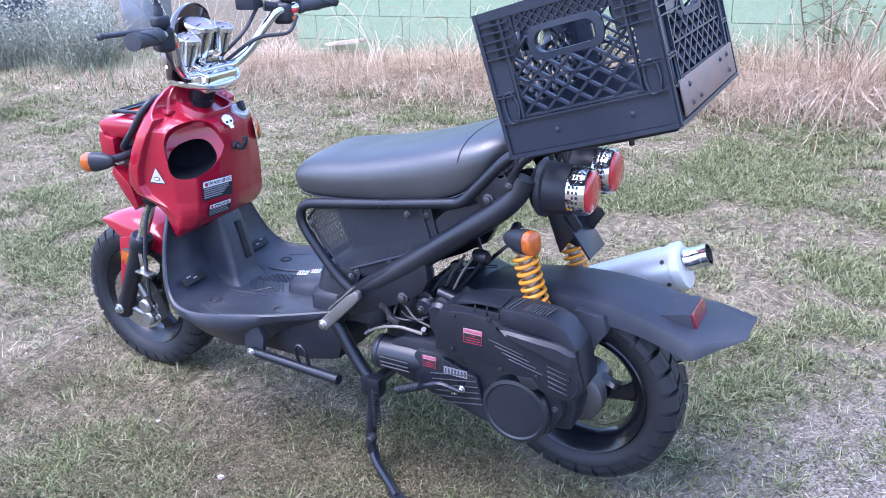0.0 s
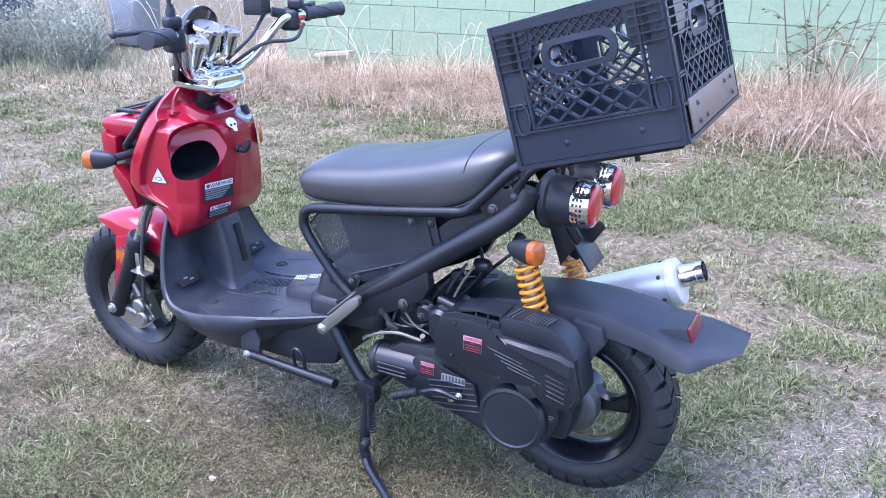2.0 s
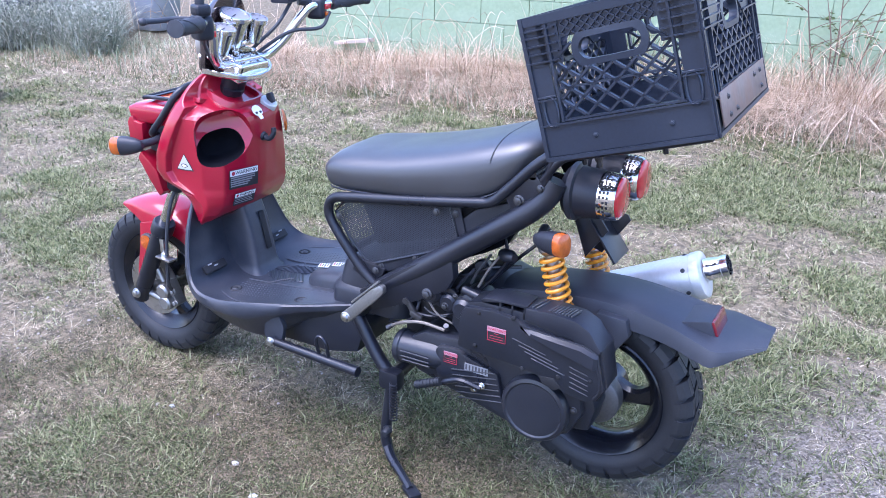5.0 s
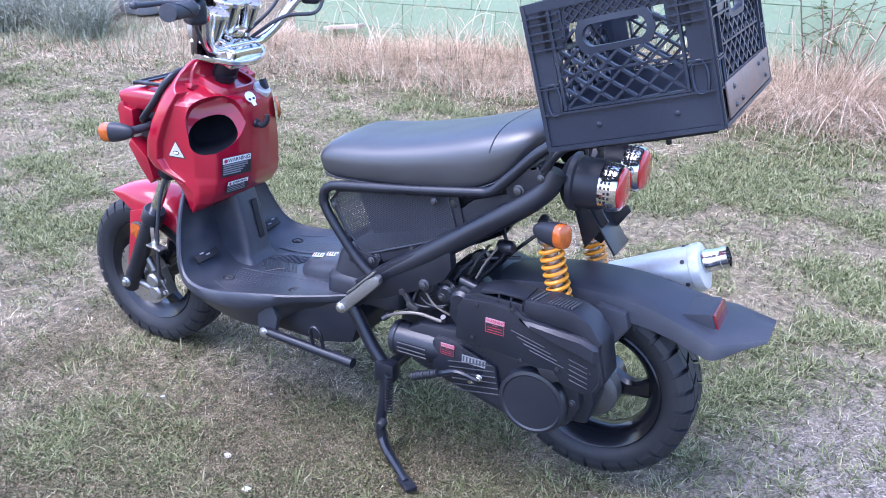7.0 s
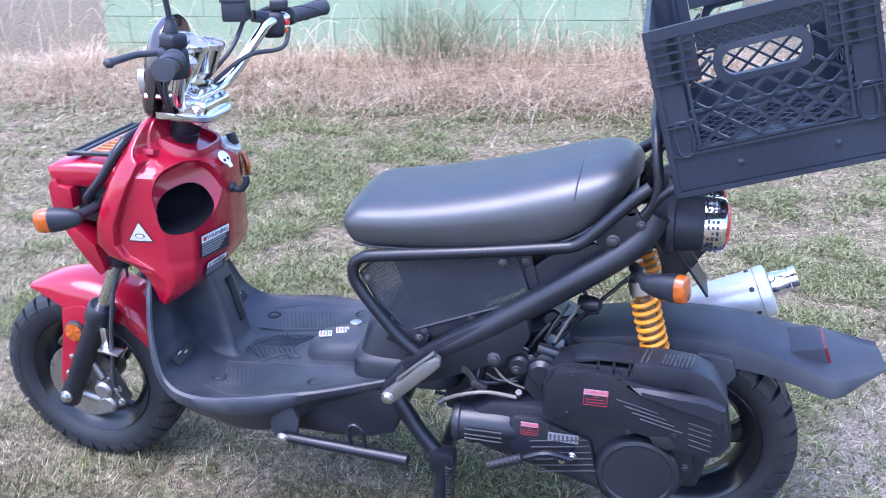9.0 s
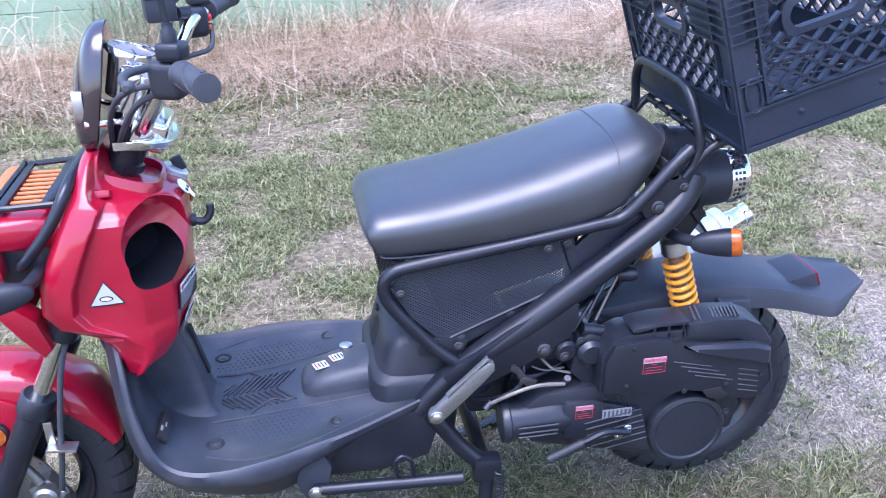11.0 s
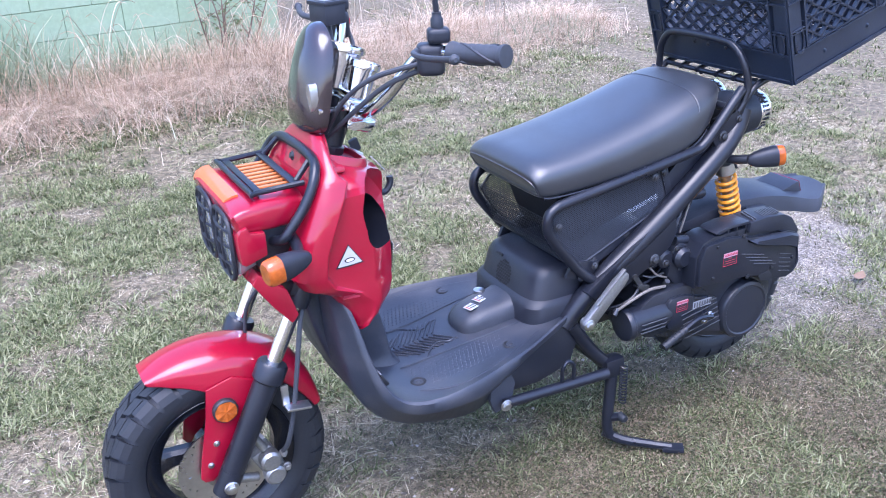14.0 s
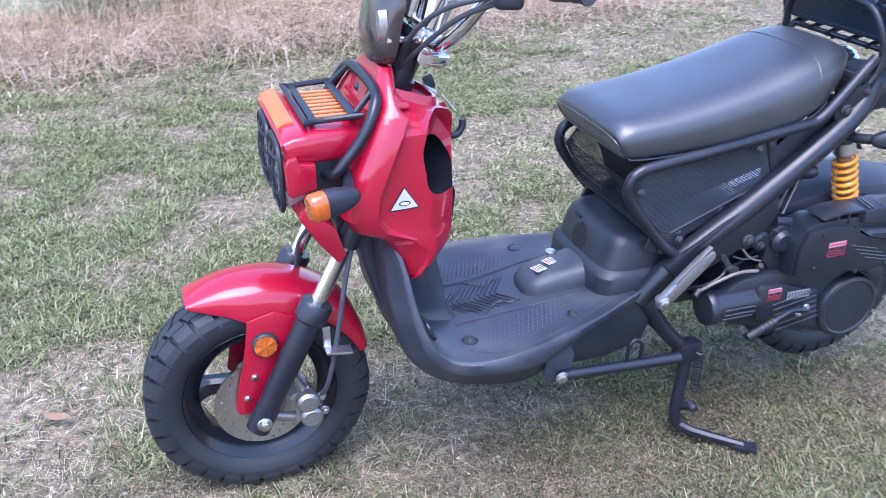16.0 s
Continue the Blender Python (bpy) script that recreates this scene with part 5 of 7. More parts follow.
add_prism(bm, [(0.69, 0.742), (0.69, 0.722), (0.30, 0.750), (0.26, 0.785), (0.32, 0.772)], -0.135, 0.135, 0.004)
part("seat_pan", bm, DARK, seat)

# ---- rear: carrier, tail lamps, mudguard, shocks, silencer ----
bm = bmesh.new()
add_tube(bm, [(0.125, 0.158, 0.838), (0.105, 0.162, 0.905), (0.112, 0.150, 0.965), (0.118, 0.115, 1.005), (0.120, 0.06, 1.014), (0.120, -0.06, 1.014), (0.118, -0.115, 1.005), (0.112, -0.150, 0.965), (0.105, -0.162, 0.905), (0.125, -0.158, 0.838)], 0.0095, 10, 5)
carrier = part("rear_carrier", bm, FRAME_BLACK, scooter, "black tubular rear carrier")
for s in (1, -1):
    bm = bmesh.new()
    add_tube(bm, [(0.128, s * 0.160, 0.850), (0.085, s * 0.165, 0.905), (0.03, s * 0.165, 0.925), (-0.10, s * 0.165, 0.962), (-0.22, s * 0.16, 0.998)], 0.009, 10, 4)
    part("carrier_rail", bm, FRAME_BLACK, carrier)
for x in (0.075, 0.02, -0.06, -0.14, -0.22):
    z = 0.912 - 0.293 * (x - 0.075)
    bm = bmesh.new()
    add_tube(bm, [(x, -0.165, z), (x, 0.165, z)], 0.0065, 8, 1)
    part("carrier_bar", bm, FRAME_BLACK, carrier)
for y in (-0.10, -0.04, 0.03, 0.09):
    bm = bmesh.new()
    add_tube(bm, [(0.085, y, 0.912), (-0.22, y, 1.000)], 0.0065, 8, 1)
    part("carrier_bar", bm, FRAME_BLACK, carrier)
bolts("carrier_bolt", [((x, y, 0.915 - 0.293 * (x - 0.075) - 0.008), (-0.28, 0, -0.96), 0.006, 0.022) for x, y in ((0.05, 0.13), (0.05, -0.06), (0.0, 0.18), (-0.12, 0.13))], FRAME_BLACK, carrier)
TA = V((-0.998, 0, 0.02))
for s in (1, -1):
    o = V((0.078, s * 0.078 + 0.003, 0.814))
    bm = bmesh.new()
    add_lathe(bm, [(0.030, -0.030), (0.052, -0.018), (0.066, -0.004), (0.066, 0.008), (0.058, 0.012), (0.055, 0.055), (0.053, 0.068)], o, TA, 36)
    add_tube(bm, [o, (0.13, s * 0.09, 0.80)], 0.016, 10, 1)
    can = part("tail_lamp", bm, BLACK_PLASTIC, scooter, "round tail lamp in a black can with a chrome ring")
    bm = bmesh.new()
    add_lathe(bm, [(0.0525, 0.062), (0.054, 0.066), (0.052, 0.100), (0.049, 0.105), (0.046, 0.104)], o, TA, 36)
    ring_ob = part("chrome_ring", bm, CHROME, can)
    bm = bmesh.new()
    add_lathe(bm, [(0.046, 0.100), (0.0455, 0.107), (0.040, 0.112), (0.015, 0.114)], o, TA, 30)
    part("red_lens", bm, RED_LENS, can)
    bm = bmesh.new()                                   # unreadable print round the ring, as dark bars
    x, y, z = frame_of(TA)
    rng = random.Random(3)
    for row in range(3):
        for i in range(30):
            a = 2 * math.pi * i / 30
            if rng.random() < 0.25:
                continue
            c = x * math.cos(a) + y * math.sin(a)
            t = z.cross(c)
            r = 0.0542 - row * 0.0004
            add_box(bm, o + z * (0.072 + row * 0.0085) + c * r, (0.0012, 0.004 + 0.003 * rng.random(), 0.0045), Matrix((c, t, z)).transposed())
    part("printed_mark", bm, INK, ring_ob)
bm = bmesh.new()
add_prism(bm, [(0.095, 0.735), (0.030, 0.742), (-0.010, 0.735), (-0.018, 0.722), (0.045, 0.628), (0.075, 0.640)], -0.045, -0.040, 0.001)
add_prism(bm, [(0.095, 0.735), (0.030, 0.742), (0.010, 0.715), (0.060, 0.640)], 0.030, 0.036, 0.001)
add_box(bm, (0.020, -0.004, 0.690), (0.006, 0.10, 0.12), Matrix.Rotation(radians(36), 3, "Y"), 0.002)
add_box(bm, (0.085, 0, 0.760), (0.05, 0.13, 0.03), None, 0.006)
part("plate_bracket", bm, FRAME_BLACK, scooter, "empty black number-plate bracket")
FEND = [  # x, top z, half width, side drop
    (0.268, 0.530, 0.074, 0.020), (0.200, 0.547, 0.084, 0.030), (0.130, 0.561, 0.088, 0.040), (0.033, 0.573, 0.091, 0.052), (-0.060, 0.573, 0.094, 0.060), (-0.130, 0.563, 0.097, 0.056), (-0.195, 0.547, 0.104, 0.052), (-0.240, 0.535, 0.114, 0.050), (-0.277, 0.529, 0.123, 0.043), (-0.325, 0.528, 0.092, 0.020), (-0.372, 0.531, 0.058, 0.006)]
fa = spline([V((q[0], 0, q[1])) for q in FEND], 4)
fb = spline([V((q[2], 0, q[3])) for q in FEND], 4)
bm = bmesh.new()
rings = []
for a, b in zip(fa, fb):
    hw, dr = b.x, b.z
    k = [(-1.0, -dr), (-0.985, -dr * 0.55), (-0.93, -dr * 0.22), (-0.78, -0.006), (-0.45, -0.001), (0, 0), (0.45, -0.001), (0.78, -0.006), (0.93, -dr * 0.22), (0.985, -dr * 0.55), (1.0, -dr)]
    rings.append([V((a.x, hw * y, a.z + z)) for y, z in k] + [V((a.x, hw * y * 0.95, a.z + z - (0.005 if abs(y) < 0.95 else 0))) for y, z in reversed(k)])
ring_skin(bm, rings)
mud = part("rear_mudguard", bm, MUDGUARD_GREY, scooter, "matt black flared rear mudguard", sharp=45)
bm = bmesh.new()
add_prism(bm, [(-0.180, 0.545), (-0.243, 0.561), (-0.250, 0.561), (-0.268, 0.515), (-0.205, 0.515)], -0.042, 0.062, 0.003)
part("reflector_wedge", bm, MUDGUARD_GREY, mud)
bm = bmesh.new()
add_box(bm, (-0.2600, 0.010, 0.5415), (0.007, 0.096, 0.040), Matrix.Rotation(radians(21), 3, "Y"), 0.002)
part("red_reflector", bm, REFLECTOR, mud, "dark red plastic reflector")
for s in (1, -1):
    bm = bmesh.new()
    add_prism(bm, [(-0.005, 0.545), (-0.075, 0.540), (-0.085, 0.500), (-0.055, 0.455), (-0.035, 0.400), (-0.005, 0.400), (0.0, 0.47)], s * 0.082, s * 0.112, 0.006)
    part("mudguard_arm", bm, MUDGUARD_GREY, mud)
for s in (1, -1):
    y = s * 0.124
    a, b = V((0.124, y, 0.712)), V((0.052, y, 0.455))
    d = (b - a).normalized()
    ln = (b - a).length
    bm = bmesh.new()
    add_lathe(bm, [(0.014, -0.012), (0.014, 0.0), (0.024, 0.006), (0.026, 0.034), (0.018, 0.044), (0.0145, 0.046), (0.0145, ln - 0.03), (0.022, ln - 0.024), (0.022, ln)], a, d, 22)
    sh = part("rear_shock", bm, STEEL, scooter, "rear shock absorber with a yellow coil spring")
    bm = bmesh.new()
    x, yy, z = frame_of(d)
    turns, L = 10.5, ln - 0.075
    N = int(turns * 16)
    coil = [a + d * (0.046 + L * i / N) + (x * math.cos(2 * math.pi * turns * i / N) + yy * math.sin(2 * math.pi * turns * i / N)) * 0.0250 for i in range(N + 1)]
    add_tube(bm, coil, 0.0050, 8, 1)
    part("coil_spring", bm, SPRING, sh, "yellow enamelled coil spring")
bm = bmesh.new()
ea, eb = V((0.135, -0.188, 0.424)), V((-0.166, -0.206, 0.556))
ed = (eb - ea).normalized()
el = (eb - ea).length
add_lathe(bm, [(0.022, -0.06), (0.046, -0.02), (0.054, -0.012), (0.0555, 0.0), (0.0575, el - 0.024), (0.0575, el), (0.055, el + 0.003)], ea, ed, 36)
silencer = part("silencer", bm, ALUMINIUM, scooter, "plain brushed aluminium silencer")
bm = bmesh.new()
add_ringlathe(bm, [(0.0582, -0.020), (0.0600, -0.018), (0.0600, 0.000), (0.0585, 0.005), (0.050, 0.008), (0.020, 0.009), (0.016, 0.004), (0.05, -0.004)], eb, ed, 36)
part("end_cap", bm, ALUMINIUM, silencer)
bm = bmesh.new()
add_ringlathe(bm, [(0.029, 0.0), (0.029, 0.014), (0.0275, 0.016), (0.0265, 0.040), (0.0285, 0.042), (0.0285, 0.058), (0.0255, 0.058), (0.024, 0.0)], eb + ed * 0.006 + V((0, 0, 0.012)), ed, 28)
part("tailpipe", bm, CHROME, silencer)
bm = bmesh.new()
add_lathe(bm, [(0.0245, 0.02), (0.0245, 0.024)], eb + ed * 0.006 + V((0, 0, 0.012)), ed, 20)
part("pipe_bore", bm, DARK, silencer)
x, yy, z = frame_of(ed)
bolts("rivet", [(eb - ed * 0.032 + (x * math.cos(a) + yy * math.sin(a)) * 0.0572, x * math.cos(a) + yy * math.sin(a), 0.004, 0.004) for a in (0.4 + k * math.pi / 3 for k in range(6))], DULL, silencer)
bm = bmesh.new()
add_tube(bm, [(0.14, -0.18, 0.425), (0.25, -0.16, 0.33), (0.38, -0.10, 0.27), (0.45, -0.03, 0.30)], 0.017, 12, 5)
part("exhaust_pipe", bm, FRAME_BLACK, scooter)

# ---- engine and drive case ----
bm = bmesh.new()
add_prism(bm, [(0.400, 0.425), (0.440, 0.400), (0.440, 0.335), (0.420, 0.312), (0.345, 0.290), (0.240, 0.262), (0.130, 0.232), (0.060, 0.230), (0.010, 0.262), (-0.020, 0.320), (-0.010, 0.380), (0.100, 0.400), (0.300, 0.430)], 0.085, 0.200, 0.012)
case = part("drive_case", bm, ENGINE_BLACK, scooter, "black ribbed drive case on the engine")
bm = bmesh.new()
add_prism(bm, [(0.350, 0.408), (0.360, 0.395), (0.360, 0.345), (0.355, 0.322), (0.330, 0.310), (0.225, 0.280), (0.165, 0.262), (0.190, 0.372), (0.300, 0.408)], 0.196, 0.214, 0.008)
part("case_cover", bm, ENGINE_BLACK, case)
for i in range(3):
    bm = bmesh.new()
    a = radians(-28 + i * 17)
    add_box(bm, (0.412, 0.180 + math.cos(a) * 0.0455, 0.365 + math.sin(a) * 0.0455), (0.080, 0.004, 0.0028), Matrix.Rotation(a, 3, "X"), 0.0015)
    part("rib", bm, WORN_EDGE, case)
for i in range(6):
    bm = bmesh.new()
    add_box(bm, (0.235 + 0.004 * i, 0.2155, 0.292 + i * 0.0145), (0.120, 0.003, 0.0026), Matrix.Rotation(radians(10), 3, "Y"), 0.0018)
    part("rib", bm, WORN_EDGE, case)
bm = bmesh.new()
add_lathe(bm, [(0.030, -0.05), (0.039, -0.02), (0.041, 0.0), (0.041, 0.085), (0.044, 0.088), (0.044, 0.098), (0.041, 0.103), (0.028, 0.106), (0.008, 0.107)], (0.378, 0.180, 0.362), (1, 0, -0.03), 30)
part("intake_snorkel", bm, ENGINE_BLACK, case)
bm = bmesh.new()
CC = V((0.092, 0.0, 0.312))
add_lathe(bm, [(0.082, 0.14), (0.084, 0.196), (0.084, 0.214), (0.080, 0.221), (0.072, 0.224), (0.068, 0.221), (0.055, 0.223), (0.02, 0.224)], CC, (0, 1, 0), 48)
part("clutch_cover", bm, ENGINE_BLACK, case, "round flat black clutch cover")
bolts("case_bolt", [((x, 0.224, z), (0, 1, 0), 0.0065, 0.010) for x, z in ((0.225, 0.338), (0.245, 0.326))], STEEL, case)
bolts("case_bolt", [((x, 0.200, z), (0, 1, 0), 0.006, 0.007) for x, z in ((0.02, 0.275), (0.00, 0.33), (0.455, 0.372))], DULL, case)
bm = bmesh.new()                                       # kick lever folded along the case
add_tube(bm, [(0.225, 0.232, 0.334), (0.275, 0.238, 0.345), (0.315, 0.238, 0.330), (0.360, 0.236, 0.308), (0.395, 0.234, 0.296)], 0.0075, 8, 5)
kick = part("kick_lever", bm, FRAME_BLACK, scooter, "black kick-start lever folded in")
bm = bmesh.new()
add_tube(bm, [(0.325, 0.246, 0.332), (0.395, 0.244, 0.300)], 0.010, 10, 1)
for i in range(7):
    f = i / 6
    add_lathe(bm, [(0.0115, -0.0018), (0.0115, 0.0018)], V((0.332, 0.246, 0.329)).lerp(V((0.390, 0.244, 0.302)), f), (0.9, 0, -0.42), 10)
part("pedal_rubber", bm, RUBBER, kick)
LID = [(0.284, 0.508), (0.268, 0.543), (0.196, 0.549), (0.150, 0.543), (0.118, 0.533), (0.046, 0.525), (-0.023, 0.522), (-0.056, 0.508), (-0.064, 0.470), (-0.076, 0.422), (-0.060, 0.393), (-0.034, 0.384), (0.000, 0.388), (0.036, 0.400), (0.070, 0.414), (0.121, 0.424), (0.286, 0.436)]
bm = bmesh.new()                                       # air box above the case
add_prism(bm, [(0.290, 0.512), (0.268, 0.548), (0.236, 0.558), (0.150, 0.558), (0.040, 0.556), (-0.030, 0.544), (-0.062, 0.512), (-0.080, 0.424), (-0.060, 0.386), (-0.030, 0.376), (0.004, 0.382), (0.050, 0.400), (0.120, 0.416), (0.290, 0.428)], 0.150, 0.224, 0.004)
airbox = part("air_box", bm, ENGINE_BLACK, scooter, "black plastic air-filter box with printed labels", sharp=25)
bm = bmesh.new()
add_prism(bm, LID, 0.222, 0.237, 0.0035)
part("air_box_lid", bm, ENGINE_BLACK, airbox, sharp=25)
bm = bmesh.new()                                       # moulded bulge along the lid's upper rear, sloping back to the joint
rows = []
for x, z0, z1, d in ((0.128, 0.524, 0.530, 0.001), (0.100, 0.508, 0.527, 0.009), (0.040, 0.492, 0.523, 0.013), (-0.020, 0.478, 0.519, 0.014), (-0.050, 0.466, 0.508, 0.012), (-0.058, 0.464, 0.504, 0.003)):
    rows.append([V((x, 0.236, z0)), V((x, 0.236 + d, z0 + 0.006)), V((x, 0.236 + d * 0.92, z1 - 0.006)), V((x, 0.236, z1))])
ring_skin(bm, rows)
part("scoop", bm, BLACK_PLASTIC, airbox, sharp=25)
bm = bmesh.new()                                       # raised joint of the rear end cap
add_tube(bm, [(-0.050, 0.238, 0.506), (-0.058, 0.238, 0.470), (-0.068, 0.238, 0.424), (-0.054, 0.238, 0.398)], 0.0025, 6, 2)
part("lid_joint", bm, BLACK_PLASTIC, airbox)
for i in range(4):
    bm = bmesh.new()
    add_box(bm, (0.105 - 0.016 * i, 0.2375, 0.484 - i * 0.0125), (0.085, 0.003, 0.0024), Matrix.Rotation(radians(-14), 3, "Y"), 0.0012)
    part("rib", bm, WORN_EDGE, airbox)
for i in range(5):
    bm = bmesh.new()
    add_box(bm, (-0.016 - 0.001 * i, 0.2375, 0.456 - i * 0.0125), (0.045, 0.003, 0.0024), Matrix.Rotation(radians(-14), 3, "Y"), 0.0012)
    part("rib", bm, WORN_EDGE, airbox)
# open square inlet under a flat lid, ribbed top cover behind it
bm = bmesh.new()
for x in (0.186, 0.156, 0.126):
    add_box(bm, (x, 0.198, 0.555), (0.005, 0.052, 0.032), None, 0.001)
add_box(bm, (0.156, 0.176, 0.555), (0.064, 0.006, 0.032), None, 0.001)
add_prism(bm, [(0.232, 0.566), (0.224, 0.572), (0.180, 0.578), (0.118, 0.577), (0.118, 0.570), (0.180, 0.571), (0.222, 0.562)], 0.166, 0.228, 0.001)
part("air_inlet", bm, BLACK_PLASTIC, airbox)
bm = bmesh.new()
add_prism(bm, [(0.122, 0.545), (0.120, 0.574), (0.060, 0.578), (0.000, 0.572), (-0.032, 0.556), (-0.062, 0.514), (-0.056, 0.500), (0.020, 0.530)], 0.160, 0.234, 0.005, 2)
topc = part("top_cover", bm, BLACK_PLASTIC, airbox)
for i in range(8):
    bm = bmesh.new()
    add_box(bm, (0.010 + i * 0.0075, 0.205, 0.5768), (0.0038, 0.040, 0.005), Matrix.Rotation(radians(-12), 3, "Z"), 0.001)
    part("vent_rib", bm, WORN_EDGE, topc)
for i in range(2):
    bm = bmesh.new()
    add_box(bm, (0.090 + i * 0.010, 0.200, 0.5768), (0.0038, 0.055, 0.005), Matrix.Rotation(radians(-12), 3, "Z"), 0.001)
    part("vent_rib", bm, WORN_EDGE, topc)
for x, z, r in ((0.240, 0.450, 0.005), (0.118, 0.424, 0.006), (0.030, 0.428, 0.006), (-0.045, 0.440, 0.005), (0.145, 0.545, 0.006), (0.232, 0.535, 0.004)):
    bm = bmesh.new()
    add_lathe(bm, [(r, 0), (r, 0.004), (r * 0.5, 0.005)], (x, 0.2365, z), (0, 1, 0), 10)
    part("lid_screw", bm, DARK, airbox)
bm = bmesh.new()
add_prism(bm, [(0.078, 0.418), (0.040, 0.422), (0.020, 0.402), (0.038, 0.392), (0.066, 0.400)], 0.236, 0.2385, 0.001)
part("shadowed_opening", bm, DARK, airbox)
bm = bmesh.new()                                       # lug joining case and wheel hub at the back
add_prism(bm, [(0.040, 0.330), (0.020, 0.372), (-0.030, 0.372), (-0.044, 0.330), (-0.030, 0.268), (0.020, 0.262)], 0.100, 0.178, 0.010)
part("hub_lug", bm, ENGINE_BLACK, airbox)
for (x, y, z, w, h, kind) in ((0.186, 0.2372, 0.492, 0.047, 0.036, 1), (0.316, 0.2150, 0.384, 0.036, 0.030, 2), (0.246, 0.2150, 0.372, 0.062, 0.020, 3)):
    m = face_frame((x, y, z), (-1, 0, 0), (0.12 if kind > 1 else -0.05, 0, 1))
    own = airbox if kind == 1 else case
    bm = bmesh.new()
    label_plate(bm, m, w, h, 0.0012)
    base = part("warning_label", bm, (INK, INK, INK, GREY_INK)[kind], own, "small printed label on the engine")
    if kind < 3:
        bm = bmesh.new()
        label_plate(bm, m @ Matrix.Translation((0, 0, 0.0008)), w, h * 0.34, 0.0008, 0, h * 0.33)
        part("label_header", bm, PINKISH, base)
        lettering("WARNING", h * 0.27, m @ Matrix.Translation((w * 0.04, h * 0.33, 0.0016)), RED_INK, base)
        bm = bmesh.new()
        for q in range(3):
            label_plate(bm, m @ Matrix.Translation((0, 0, 0.0008)), w * (0.25, 0.75, 0.75)[q], h * 0.03, 0.0008, 0, h * (0.05 - 0.18 * q))
        label_plate(bm, m @ Matrix.Translation((0, 0, 0.0008)), w, h * 0.03, 0.0008, 0, -h * 0.485)
        for q in (-1, 1):
            label_plate(bm, m @ Matrix.Translation((0, 0, 0.0008)), w * 0.025, h * 0.66, 0.0008, q * w * 0.485, -h * 0.16)
        part("printed_line", bm, RED_INK, base)
    else:
        bm = bmesh.new()
        for q in range(7):
            label_plate(bm, m @ Matrix.Translation((0, 0, 0.0008)), w * 0.07, h * 0.7, 0.0008, -w * 0.42 + q * w * 0.14, 0)
        part("printed_line", bm, WORN_EDGE, base)
# engine block, carburettor, hoses between case and frame
bm = bmesh.new()
add_prism(bm, [(0.42, 0.50), (0.30, 0.54), (0.16, 0.50), (0.16, 0.30), (0.40, 0.28), (0.46, 0.34)], -0.11, 0.10, 0.02)
add_box(bm, (0.47, 0.0, 0.38), (0.12, 0.16, 0.14), None, 0.02)
part("engine_block", bm, ENGINE_BLACK, scooter)
bm = bmesh.new()
add_prism(bm, [(0.330, 0.525), (0.300, 0.545), (0.262, 0.530), (0.258, 0.410), (0.300, 0.415), (0.338, 0.455)], 0.08, 0.180, 0.012)
add_tube(bm, [(0.312, 0.165, 0.548), (0.262, 0.165, 0.536)], 0.012, 12, 1)
add_lathe(bm, [(0.026, 0), (0.028, 0.03), (0.020, 0.04)], (0.300, 0.16, 0.505), (0, 1, 0), 20)
add_lathe(bm, [(0.020, 0), (0.020, 0.06)], (0.345, 0.13, 0.490), (0.9, 0.2, 0.1), 16)
part("carburettor", bm, ENGINE_BLACK, scooter)
bm = bmesh.new()
add_box(bm, (0.440, 0.188, 0.470), (0.014, 0.010, 0.060), Matrix.Rotation(radians(35), 3, "Y"), 0.003)
add_box(bm, (0.428, 0.190, 0.458), (0.035, 0.011, 0.014), Matrix.Rotation(radians(-20), 3, "Y"), 0.003)
add_lathe(bm, [(0.008, -0.004), (0.008, 0.014)], (0.457, 0.182, 0.492), (0, 1, 0), 10)
part("cable_link", bm, DULL, scooter)
bm = bmesh.new()
add_lathe(bm, [(0.007, 0), (0.007, 0.02)], (0.500, 0.182, 0.412), (0.6, 0.3, -0.5), 10)
part("hose_clip", bm, DULL, scooter)
bm = bmesh.new()
add_lathe(bm, [(0.007, 0), (0.007, 0.016)], (0.345, 0.178, 0.438), (0, 0.6, 0.8), 10)
part("hose_clip", bm, DULL, scooter)
bm = bmesh.new()
add_tube(bm, [(0.505, 0.185, 0.408), (0.465, 0.195, 0.432), (0.410, 0.195, 0.446), (0.350, 0.185, 0.436)], 0.0042, 8, 6)
part("braided_hose", bm, BRAID, scooter, "grey braided fuel hose")
bm = bmesh.new()
for pts in (((0.45, 0.185, 0.465), (0.40, 0.17, 0.455), (0.34, 0.15, 0.47), (0.30, 0.13, 0.49)), ((0.53, 0.15, 0.40), (0.48, 0.18, 0.42), (0.44, 0.185, 0.45), (0.43, 0.16, 0.50)),
            ((0.30, 0.13, 0.52), (0.25, 0.12, 0.58), (0.22, 0.12, 0.63), (0.24, 0.10, 0.68)), ((0.27, 0.11, 0.55), (0.21, 0.10, 0.62), (0.17, 0.09, 0.66), (0.13, 0.08, 0.70)), ((0.36, 0.14, 0.56), (0.30, 0.13, 0.58), (0.26, 0.12, 0.60), (0.20, 0.08, 0.60))):
    add_tube(bm, pts, 0.0044, 8, 6)
part("hose", bm, FRAME_BLACK, scooter)
bm = bmesh.new()
add_lathe(bm, [(0.013, 0), (0.016, 0.01), (0.016, 0.035), (0.010, 0.045)], (0.235, 0.120, 0.640), (-0.9, 0.4, 0.1), 18)
part("rubber_boot", bm, ENGINE_BLACK, scooter)
bm = bmesh.new()
